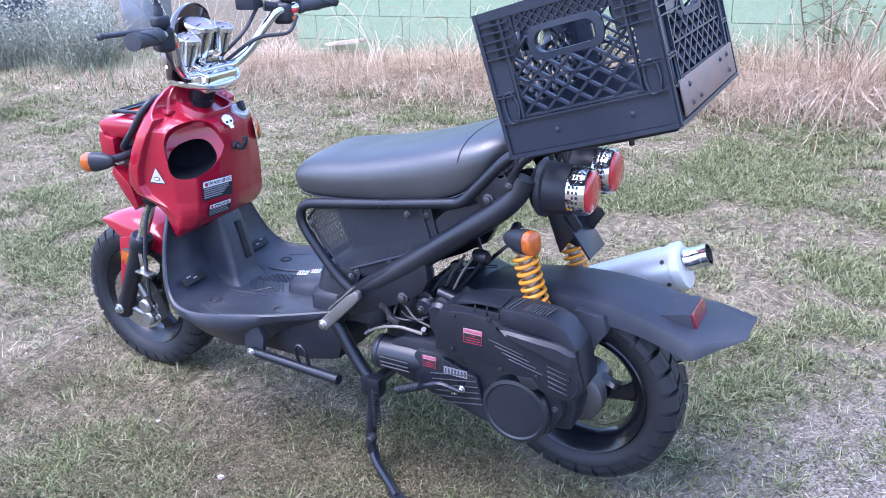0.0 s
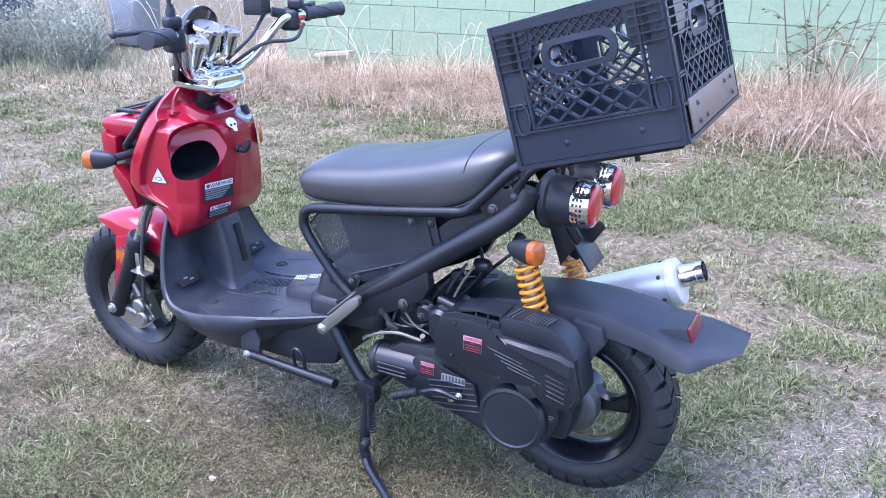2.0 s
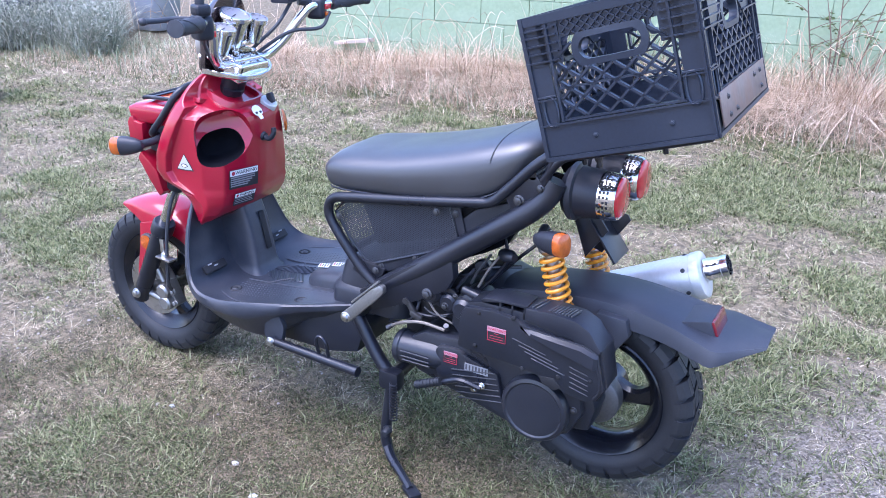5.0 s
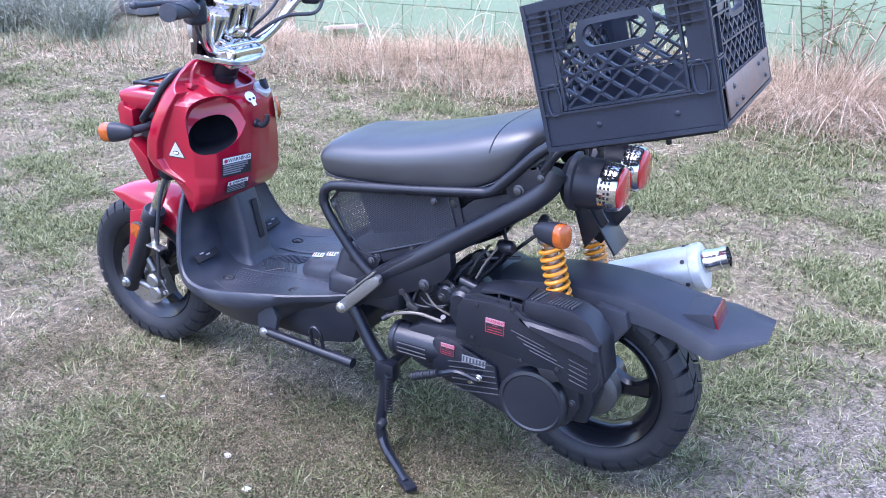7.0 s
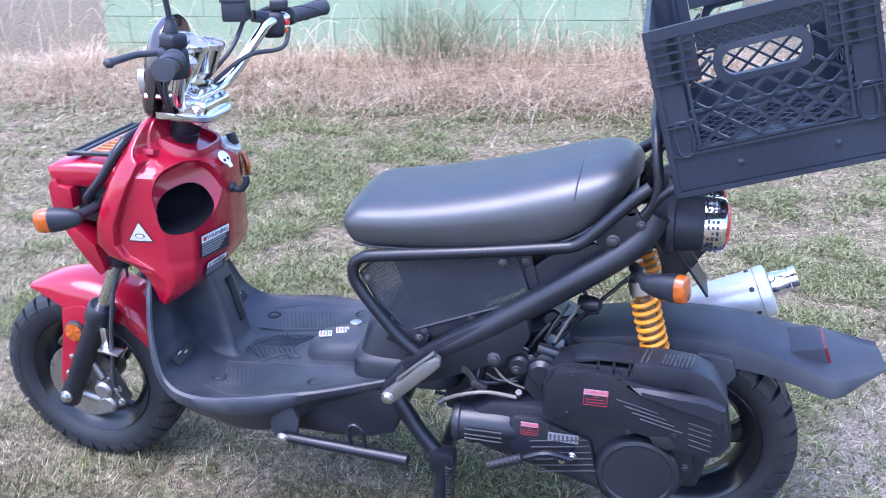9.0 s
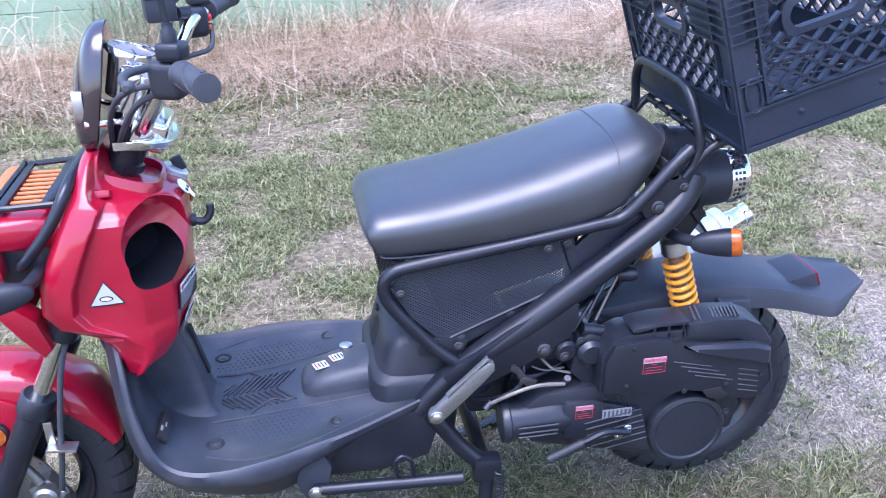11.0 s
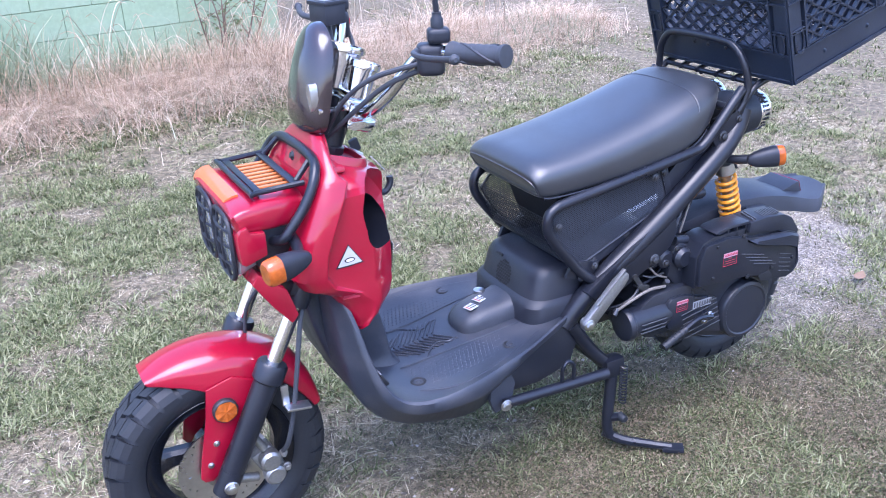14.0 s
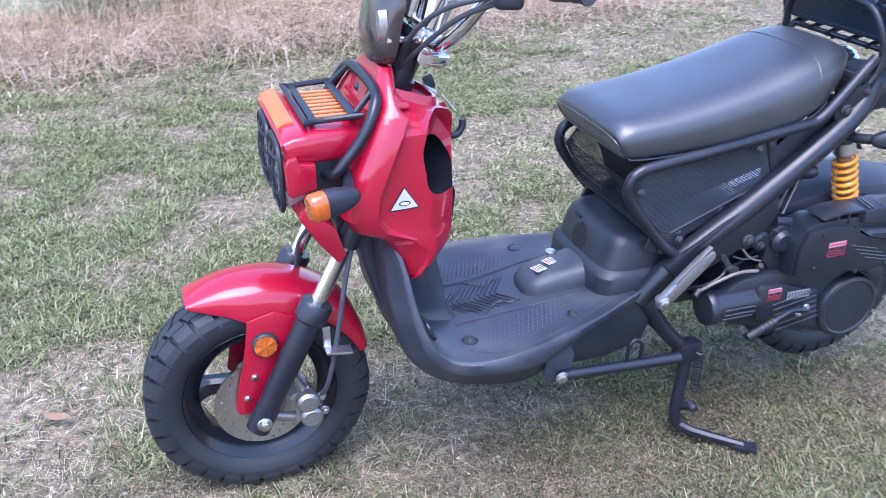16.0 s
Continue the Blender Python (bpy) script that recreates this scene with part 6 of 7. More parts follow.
add_lathe(bm, [(0.018, 0), (0.021, 0.008), (0.021, 0.024), (0.016, 0.030)], (0.290, 0.09, 0.585), (0, 1, 0.2), 20)
part("rubber_boot", bm, ENGINE_BLACK, scooter)
bm = bmesh.new()
add_lathe(bm, [(0.028, 0), (0.030, 0.012), (0.022, 0.020)], (0.397, 0.165, 0.525), (0, 1, 0), 20)
add_lathe(bm, [(0.022, 0), (0.024, 0.012), (0.017, 0.018)], (0.347, 0.165, 0.507), (0, 1, 0), 20)
add_prism(bm, [(0.440, 0.520), (0.420, 0.556), (0.385, 0.562), (0.330, 0.535), (0.325, 0.495), (0.375, 0.485), (0.425, 0.490)], 0.150, 0.168, 0.005)
part("engine_mount", bm, FRAME_BLACK, scooter)
for a, b, r, m in (((0.470, 0.168, 0.470), (0.430, 0.178, 0.505), 0.0035, DULL), ((0.415, 0.172, 0.478), (0.350, 0.176, 0.470), 0.0028, DULL), ((0.400, 0.178, 0.500), (0.335, 0.172, 0.452), 0.0028, BRAID), ((0.300, 0.150, 0.560), (0.255, 0.135, 0.640), 0.0035, DULL), ((0.280, 0.150, 0.555), (0.225, 0.130, 0.655), 0.0030, BRAID), ((0.330, 0.165, 0.545), (0.290, 0.150, 0.600), 0.0040, FRAME_BLACK)):
    bm = bmesh.new()
    a, b = V(a), V(b)
    add_tube(bm, [a, a.lerp(b, 0.5) + V((0.006, 0.004, -0.005)), b], r, 6, 4)
    part("control_rod", bm, m, scooter)
bolts("frame_bolt", [((0.352, 0.182, 0.500), (0, 1, 0), 0.007, 0.008), ((0.300, 0.176, 0.470), (0, 1, 0), 0.005, 0.006), ((0.418, 0.172, 0.545), (0, 1, 0), 0.005, 0.006), ((0.322, 0.186, 0.535), (0, 1, 0), 0.005, 0.006)], DULL, case)


# ---- milk crate bolted on the carrier ----
CW, CD, CH = 0.474, 0.337, 0.285                        # across the scooter, along it, high
crate_pose = Matrix.Translation((-0.088, 0.031, 0.978)) @ Matrix.Rotation(radians(0.6), 4, "Z") @ Matrix.Rotation(radians(16.5), 4, "Y")
crate = thing("milk_crate", (-0.090, 0.026, 0.980), "black plastic milk crate bolted to the rear carrier", "crate")


def strip(bm, m, a, b, w, d, depth=0.0):
    """A bar between two points of a panel's plane (u, v), w wide, d deep."""
    a, b = V((a[0], a[1], 0)), V((b[0], b[1], 0))
    x = (b - a).normalized()
    y = V((-x.y, x.x, 0))
    c = (a + b) / 2 + V((0, 0, depth))
    rot = Matrix((x, y, V((0, 0, 1)))).transposed()
    add_box(bm, m @ c, ((b - a).length, w, d), m.to_3x3() @ rot)


def cut_line(p, d, box):
    """The stretch of a line inside a box (u0, v0, u1, v1)."""
    t0, t1 = -9.0, 9.0
    for k in (0, 1):
        if abs(d[k]) < 1e-9:
            if not box[k] <= p[k] <= box[k + 2]:
                return None
            continue
        a, b = (box[k] - p[k]) / d[k], (box[k + 2] - p[k]) / d[k]
        t0, t1 = max(t0, min(a, b)), min(t1, max(a, b))
    return (t0, t1) if t1 - t0 > 0.006 else None


def lattice(bm, m, box, pitch, slope, w, d, depth, skip=None):
    for s in (1, -1):
        dv = V((1, s * slope, 0)).normalized()
        span = (box[2] - box[0]) + (box[3] - box[1]) / slope
        n = int(span / pitch) + 2
        for i in range(-n, n + 1):
            p = ((box[0] + box[2]) / 2 + i * pitch, (box[1] + box[3]) / 2)
            c = cut_line(p, dv, box)
            if not c:
                continue
            a, b = [p[0] + dv.x * c[0], p[1] + dv.y * c[0]], [p[0] + dv.x * c[1], p[1] + dv.y * c[1]]
            if skip:
                k = cut_line(p, dv, skip)
                if k:
                    for q0, q1 in ((c[0], k[0]), (k[1], c[1])):
                        if q1 - q0 > 0.008:
                            strip(bm, m, (p[0] + dv.x * q0, p[1] + dv.y * q0), (p[0] + dv.x * q1, p[1] + dv.y * q1), w, d, depth)
                    continue
            strip(bm, m, a, b, w, d, depth)


def crate_side(width, m, seed):
    """One wall: solid skirt, corner posts, ribbed shoulders, a lattice window and a stadium handle opening."""
    bm = bmesh.new()
    hw, T = width / 2, 0.006
    add_box(bm, m @ V((0, 0.037, 0)), (width, 0.074, T), m.to_3x3())
    add_box(bm, m @ V((0, 0.276, 0.001)), (width, 0.018, T + 0.004), m.to_3x3())
    add_box(bm, m @ V((0, 0.004, 0.003)), (width, 0.008, T + 0.006), m.to_3x3())
    add_box(bm, m @ V((0, 0.072, 0.003)), (width, 0.004, T + 0.005), m.to_3x3())
    hu = 0.070                                         # half width of the handle zone
    for s in (1, -1):
        add_box(bm, m @ V((s * (hw - 0.021), 0.1695, 0)), (0.042, 0.199, T), m.to_3x3())
        u0, u1 = hu + 0.026, hw - 0.03
        add_box(bm, m @ V((s * (u0 + u1) / 2, 0.230, 0)), (u1 - u0, 0.080, T), m.to_3x3())
        strip(bm, m, (s * (hw - 0.050), 0.076), (s * (hw - 0.050), 0.266), 0.005, 0.012, 0.003)
        strip(bm, m, (s * (hw - 0.002), 0.0), (s * (hw - 0.002), 0.285), 0.006, 0.012, 0.002)
        for v in (0.196, 0.212, 0.228, 0.244, 0.258):
            strip(bm, m, (s * (hu + 0.030), v), (s * hw, v), 0.0028, 0.012, 0.004)
        for v in (0.122, 0.128):
            strip(bm, m, (s * (hw - 0.046), v), (s * hw, v), 0.003, 0.012, 0.003)
        # rounded slot near each lower corner
        cu = s * (hw - 0.028)
        pts = [m @ V((cu + a, 0.098 + b, 0.006)) for a, b in oval(0, 0, 0.014, 0.030, 18, 0.75)]
        add_tube(bm, pts, 0.003, 5, 1, True)
    # handle: a stadium ring with a deep collar, a finer lattice over it
    st = []
    for i in range(28):
        t = 2 * math.pi * i / 28
        st.append((math.copysign(0.040, math.cos(t)) * (1 if abs(math.cos(t)) > 1e-6 else 0) + 0.021 * math.cos(t), 0.206 + 0.021 * math.sin(t)))
    outer = [(1.32 * u if abs(u) < 0.05 else u + math.copysign(0.014, u), 0.206 + (v - 0.206) * 1.55) for u, v in st]
    lo = [[bm.verts.new(m @ V((u, v, dz))) for u, v in lst] for lst, dz in ((st, -0.012), (st, 0.005), (outer, 0.004), (outer, -0.003))]
    for a, b in zip(lo, lo[1:]):
        for i in range(28):
            j = (i + 1) % 28
            bm.faces.new((a[i], a[j], b[j], b[i]))
    lattice(bm, m, (-hu - 0.02, 0.236, hu + 0.02, 0.268), 0.020, 0.8, 0.0028, 0.006, 0.001)
    add_box(bm, m @ V((0, 0.252, -0.002)), (2 * hu + 0.05, 0.034, 0.002), m.to_3x3())
    lattice(bm, m, (-hw + 0.05, 0.076, hw - 0.05, 0.196), 0.046, 0.80, 0.0048, 0.010, 0.0, (-0.076, 0.172, 0.076, 0.24))
    lattice(bm, m, (-hw + 0.05, 0.150, hw - 0.05, 0.196), 0.046, 0.80, 0.0048, 0.010, 0.0, (-0.090, 0.100, 0.090, 0.24))
    strip(bm, m, (-hw + 0.045, 0.140), (hw - 0.045, 0.140), 0.004, 0.010, 0.0)
    strip(bm, m, (-hw + 0.045, 0.078), (hw - 0.045, 0.078), 0.004, 0.012, 0.0)
    return bm


def side_frame(c, right, normal):
    x, z = V(right), V(normal)
    return crate_pose @ Matrix.Translation(c) @ Matrix((x, z.cross(x), z)).transposed().to_4x4()


left_m = side_frame((0, CW / 2 - 0.003, 0), (-1, 0, 0), (0, 1, 0))
right_m = side_frame((0, -CW / 2 + 0.003, 0), (1, 0, 0), (0, -1, 0))
front_m = side_frame((CD / 2 - 0.003, 0, 0), (0, 1, 0), (1, 0, 0))
back_m = side_frame((-CD / 2 + 0.003, 0, 0), (0, -1, 0), (-1, 0, 0))
for k, (m, w) in enumerate(((left_m, CD), (right_m, CD), (front_m, CW), (back_m, CW))):
    part("crate_wall", crate_side(w, m, k), CRATE, crate, sharp=30)
bm = bmesh.new()
floor_m = crate_pose @ Matrix.Translation((0, 0, 0.006))
lattice(bm, floor_m, (-CD / 2 + 0.01, -CW / 2 + 0.01, CD / 2 - 0.01, CW / 2 - 0.01), 0.040, 1.0, 0.0055, 0.008, 0.0)
for s in (1, -1):
    strip(bm, floor_m, (-CD / 2, s * (CW / 2 - 0.012)), (CD / 2, s * (CW / 2 - 0.012)), 0.024, 0.008)
    strip(bm, floor_m, (s * (CD / 2 - 0.012), -CW / 2), (s * (CD / 2 - 0.012), CW / 2), 0.024, 0.008)
add_box(bm, floor_m @ V((0, 0, 0)), (0.10, 0.10, 0.006), floor_m.to_3x3())
tagged(part("crate_floor", bm, CRATE, crate), kind="stuff")
bm = bmesh.new()
add_box(bm, back_m @ V((0.005, 0.044, 0.0085)), (CW - 0.05, 0.066, 0.003), back_m.to_3x3(), 0.0008)
plate = part("metal_plate", bm, PLATE, crate, "weathered bare metal strip screwed on")
bolts("screw", [(back_m @ V((u, v, 0.010)), back_m.to_3x3() @ V((0, 0, 1)), 0.004, 0.004) for u, v in ((-0.15, 0.026), (-0.15, 0.060), (-0.09, 0.026), (0.10, 0.060), (0.16, 0.026), (0.16, 0.060))], DULL, plate)
bolts("screw", [(left_m @ V((u, 0.040, 0.003)), left_m.to_3x3() @ V((0, 0, 1)), 0.004, 0.004) for u in (-0.06, 0.09)], CRATE, crate)
bolts("screw", [(front_m @ V((u, 0.060, 0.003)), front_m.to_3x3() @ V((0, 0, 1)), 0.004, 0.004) for u in (-0.08, -0.03, 0.03)], DULL, crate)


# ---- the yard ----
def wall_y(x):
    return -5.15 + 0.155 * x


LUSH = [(1.76, -2.39, 0.34), (1.98, -1.81, 0.36), (1.65, -1.60, 0.28), (1.38, -0.86, 0.18), (1.03, -0.54, 0.20), (1.60, -0.87, 0.22), (1.96, -2.82, 0.30), (1.64, -2.96, 0.30), (0.75, 0.15, 0.14), (-0.31, 0.13, 0.20), (0.96, -2.46, 0.28), (-0.18, -0.93, 0.26),
        (-0.23, -0.63, 0.22), (1.24, 0.41, 0.18), (1.24, 0.60, 0.14), (0.37, -0.03, 0.13), (-0.40, -2.38, 0.36), (2.94, -0.60, 0.50), (3.34, -3.62, 0.45), (2.17, -3.12, 0.40), (0.46, -2.12, 0.24), (0.33, -2.71, 0.28), (-0.18, -2.71, 0.32), (2.16, -1.69, 0.30)]
WORN = [(-0.64, -0.99, 0.26), (-0.49, -0.63, 0.24), (-0.36, -0.11, 0.24), (-0.69, -0.27, 0.34), (-0.81, -0.59, 0.30), (-1.09, -0.45, 0.40), (0.46, -1.72, 0.20), (0.32, -1.93, 0.20), (0.56, -1.55, 0.24), (0.85, -1.41, 0.20), (0.05, -0.03, 0.20),
        (0.17, -0.15, 0.18), (1.08, 0.0, 0.14), (0.67, -0.04, 0.14), (1.42, -1.39, 0.20), (1.49, -1.64, 0.18), (1.22, -1.05, 0.18), (1.88, -0.47, 0.22), (2.09, 0.01, 0.22), (1.90, 0.20, 0.20), (1.25, 0.24, 0.12)]


def dry(x, y):
    """How dry the turf is, 0 green to 1 straw."""
    a = noise.noise(V((x * 0.9 + 3.1, y * 0.9 - 1.7, 0.3)))
    b = noise.noise(V((x * 2.6 - 5.0, y * 2.6 + 2.0, 4.1)))
    g = sum(math.exp(-((x - u) ** 2 + (y - v) ** 2) / (r * r)) for u, v, r in LUSH)
    return 0.72 + 0.30 * max(0.0, min(1.0, (-2.5 - y) / 1.0)) + 1.15 * a + 1.25 * b + 0.75 * noise.noise(V((x * 6.5, y * 6.5, 8.0))) - 0.58 * min(g, 1.0) + 0.10 * max(-1.0, min(1.0, (y + 0.3) / 0.7)) + 0.42 * max(0.0, min(1.0, (x - 1.1) / 0.8))


def bare(x, y):
    """How far the soil and grit show through."""
    g = sum(math.exp(-((x - u) ** 2 + (y - v) ** 2) / (r * r)) for u, v, r in WORN)
    return 0.68 * min(g, 1.15) + 0.35 * noise.noise(V((x * 1.7, y * 1.7, 9.0))) + 0.15 * noise.noise(V((x * 4.5, y * 4.5, 5.0)))


def moss(x, y):
    """How far the low, small-leaved ground cover beside the scooter has spread."""
    near = max(0.0, min(1.0, (y + 0.30) / 0.42)) * max(0.0, min(1.0, (2.6 - x) / 0.8)) * max(0.0, min(1.0, (x + 0.9) / 0.5))
    p = 0.80 + 0.9 * noise.noise(V((x * 1.9 + 7.0, y * 1.9, 1.3))) + 0.7 * noise.noise(V((x * 5.5, y * 5.5 + 3.0, 6.1)))
    return near * max(0.0, min(1.0, p)) * max(0.0, 1 - 1.1 * max(0.0, bare(x, y)))


def ground_z(x, y):
    return 0.012 * noise.noise(V((x * 1.1, y * 1.1, 2.0))) + 0.006 * noise.noise(V((x * 5.0, y * 5.0, 7.0))) - 0.004


def axis_steps(lo, hi, step, far):
    mid = list(np.arange(lo, hi + 1e-6, step))
    out, d = [], step
    while mid[-1] + sum(out) < far:
        d *= 1.35
        out.append(d)
    up = list(mid[-1] + np.cumsum(out))
    down = list(mid[0] - np.cumsum(out))[::-1]
    return down + mid + up


GX, GY = axis_steps(-3.0, 7.5, 0.05, 400), axis_steps(-6.0, 2.0, 0.05, 400)
verts = []
for y in GY:
    for x in GX:
        near = -4 < x < 9 and -7 < y < 3
        verts.append((x, y, ground_z(x, y) if near else 0.0))
nx = len(GX)
faces = [(j * nx + i, j * nx + i + 1, (j + 1) * nx + i + 1, (j + 1) * nx + i) for j in range(len(GY) - 1) for i in range(nx - 1)]
me = bpy.data.meshes.new("ground")
me.from_pydata(verts, [], faces)
for p in me.polygons:
    p.use_smooth = True
ground = tagged(new("ground", me), "dry patchy yard ground with soil, grit and matted straw", "ground", kind="structure")

soil = bpy.data.materials.new("soil_and_grit")
soil.use_nodes = True
t = soil.node_tree
n, k = t.nodes, t.links
b = n["Principled BSDF"]
co = n.new("ShaderNodeTexCoord")


def noise_node(scale, detail=6, rough=0.6):
    q = n.new("ShaderNodeTexNoise")
    q.inputs["Scale"].default_value, q.inputs["Detail"].default_value, q.inputs["Roughness"].default_value = scale, detail, rough
    k.new(co.outputs["Object"], q.inputs["Vector"])
    return q


def ramp_node(src, stops):
    r = n.new("ShaderNodeValToRGB")
    e = r.color_ramp.elements
    while len(e) < len(stops):
        e.new(0.5)
    for i, (pos, c) in enumerate(stops):
        e[i].position, e[i].color = pos, (*c, 1)
    k.new(src, r.inputs[0])
    return r


patch, fine, grit = noise_node(0.9), noise_node(28), n.new("ShaderNodeTexVoronoi")
grit.inputs["Scale"].default_value = 150
k.new(co.outputs["Object"], grit.inputs["Vector"])
earth = ramp_node(fine.outputs["Fac"], [(0.30, (0.040, 0.031, 0.017)), (0.5, (0.145, 0.115, 0.066)), (0.70, (0.34, 0.275, 0.172))])
stone = ramp_node(grit.outputs["Color"], [(0.1, (0.080, 0.069, 0.056)), (0.5, (0.20, 0.173, 0.142)), (0.9, (0.40, 0.35, 0.295))])
mixer = n.new("ShaderNodeMix")
mixer.data_type = "RGBA"
spread = n.new("ShaderNodeVectorMath")                 # gravel lies round the place behind the rear wheel
spread.operation = "DISTANCE"
spread.inputs[1].default_value = (-0.95, -0.30, 0.0)
k.new(co.outputs["Object"], spread.inputs[0])
ragged = n.new("ShaderNodeMath")
ragged.operation = "MULTIPLY_ADD"
ragged.inputs[1].default_value = 1.1
k.new(patch.outputs["Fac"], ragged.inputs[0])
k.new(spread.outputs["Value"], ragged.inputs[2])
mk = ramp_node(ragged.outputs[0], [(0.0, (1, 1, 1)), (1.0, (0.12, 0.12, 0.12))])
mk.color_ramp.elements[0].position, mk.color_ramp.elements[1].position = 0.36, 0.74
half_dist = n.new("ShaderNodeMath")
half_dist.operation = "MULTIPLY"
half_dist.inputs[1].default_value = 0.5
k.new(ragged.outputs[0], half_dist.inputs[0])
k.new(half_dist.outputs[0], mk.inputs[0])
k.new(mk.outputs[0], mixer.inputs["Factor"])
k.new(earth.outputs[0], mixer.inputs["A"])
k.new(stone.outputs[0], mixer.inputs["B"])
k.new(mixer.outputs["Result"], b.inputs["Base Color"])
b.inputs["Roughness"].default_value = 0.92
bp = n.new("ShaderNodeBump")
bp.inputs["Strength"].default_value, bp.inputs["Distance"].default_value = 0.8, 0.008
k.new(grit.outputs["Distance"], bp.inputs["Height"])
k.new(bp.outputs[0], b.inputs["Normal"])
me.materials.append(soil)

GREEN = blade_mat("green_blades", [(0.044, 0.055, 0.020), (0.132, 0.152, 0.062), (0.246, 0.264, 0.120), (0.44, 0.43, 0.26)])
STRAW = blade_mat("straw_blades", [(0.11, 0.085, 0.050), (0.37, 0.305, 0.195), (0.63, 0.535, 0.370), (0.88, 0.78, 0.59)])
OLIVE = blade_mat("olive_blades", [(0.028, 0.026, 0.014), (0.080, 0.078, 0.042), (0.150, 0.140, 0.080), (0.30, 0.26, 0.18)])
PALE = blade_mat("pale_straw", [(0.40, 0.33, 0.25), (0.60, 0.51, 0.40), (0.80, 0.71, 0.58)])
TALL = blade_mat("tall_straw", [(0.14, 0.095, 0.060), (0.46, 0.335, 0.225), (0.68, 0.53, 0.385), (0.92, 0.78, 0.62)])
WEED = blade_mat("weed_leaves", [(0.12, 0.15, 0.085), (0.23, 0.265, 0.16), (0.36, 0.38, 0.25), (0.54, 0.53, 0.40)])
GREYWEED = blade_mat("grey_weed_leaves", [(0.13, 0.155, 0.115), (0.25, 0.28, 0.215), (0.40, 0.42, 0.34), (0.60, 0.59, 0.50)])
MOSS = blade_mat("small_leaves", [(0.030, 0.032, 0.016), (0.085, 0.088, 0.044), (0.150, 0.148, 0.072), (0.20, 0.155, 0.095), (0.33, 0.255, 0.18)])
LEAF = blade_mat("shrub_leaves", [(0.06, 0.09, 0.035), (0.11, 0.15, 0.06), (0.18, 0.20, 0.09)])


def blades(name, roots, heights, leans, widths, turns, material, label, category, segments=1):
    """Grass as one sheet of tapering blades: roots (n, 3), and for each blade its height, lean, width and direction."""
    roots = np.asarray(roots, dtype=np.float32)
    N = len(roots)
    h, ln, w, a = (np.asarray(v, dtype=np.float32) for v in (heights, leans, widths, turns))
    dx, dy = np.cos(a), np.sin(a)
    cols = []
    fr = [0.0] + [(i + 1) / (segments + 1) for i in range(segments)]
    for f in fr:
        out, up = ln * h * f ** 1.7, h * f * (1 - 0.32 * np.minimum(ln, 2.0) * f)
        base = roots + np.stack([dx * out, dy * out, up], 1)
        side = np.stack([-dy, dx, np.zeros(N, np.float32)], 1) * (w * (1 - 0.55 * f) / 2)[:, None]
        cols += [base - side, base + side]
    out, up = ln * h, h * (1 - 0.32 * np.minimum(ln, 2.0))
    cols.append(roots + np.stack([dx * out, dy * out, up], 1))
    nv = len(cols)
    co = np.stack(cols, 1).reshape(-1, 3)
    tri = []
    for i in range(segments):
        p = 2 * i
        tri += [(p, p + 1, p + 3), (p, p + 3, p + 2)]
    tri.append((2 * segments, 2 * segments + 1, 2 * segments + 2))
    tri = np.array(tri, np.int32)
    idx = (tri[None] + (np.arange(N, dtype=np.int32) * nv)[:, None, None]).reshape(-1)
    me = bpy.data.meshes.new(name)
    nt = N * len(tri)
    me.vertices.add(len(co))
    me.vertices.foreach_set("co", co.ravel())
    me.loops.add(nt * 3)
    me.loops.foreach_set("vertex_index", idx)
    me.polygons.add(nt)
    me.polygons.foreach_set("loop_start", np.arange(0, nt * 3, 3, dtype=np.int32))
    me.update(calc_edges=True)
    me.materials.append(material)
    return tagged(new(name, me), label, category, kind="stuff")


rng = np.random.default_rng(11)


def seen_ground(x, y):
    """The part of the yard between the camera and the wall, and the open lawn past the wall's end."""
    return -9.0 < x < 8.0 and (y > wall_y(x) - 0.1 if x > -0.6 else True)


def scatter(count, accept, box, bias):
    """Clump places, thicker towards the scooter."""
    out = []
    while len(out) < count:
        xs = rng.uniform(box[0], box[2], 4000)
        ys = rng.uniform(box[1], box[3], 4000)
        us = rng.random(4000)
        for x, y, u in zip(xs, ys, us):
            if not seen_ground(x, y):
                continue
            near = 1.0 / (1.0 + bias * max(0.0, math.hypot((x - 0.5) * 0.8, y - 0.6) - 1.0) ** 1.3)
            if u < near and u < near * accept(x, y):
                out.append((x, y))
                if len(out) >= count:
                    break
    return out


def clumps(places, per, spread, hmin, hmax, lean, width):
    roots, hs, ls, ws, ts = [], [], [], [], []
    for x, y in places:
        d = math.hypot(x - 0.5, y - 1.0)
        s = 1.0 + 0.16 * max(0, d - 1.5)
        m = per
        ang = rng.uniform(0, 2 * math.pi, m)
        rad = spread * s * np.sqrt(rng.random(m))
        z = ground_z(x, y) - 0.004
        size = rng.uniform(0.55, 1.3)
        roots.append(np.stack([x + rad * np.cos(ang), y + rad * np.sin(ang), np.full(m, z)], 1))
        hs.append(rng.uniform(hmin, hmax, m) * size * (0.85 + 0.15 * s))
        ls.append(rng.uniform(lean[0], lean[1], m))
        ws.append(rng.uniform(width[0], width[1], m) * s)
        ts.append(ang + rng.normal(0, 0.9, m))
    return np.concatenate(roots), np.concatenate(hs), np.concatenate(ls), np.concatenate(ws), np.concatenate(ts)


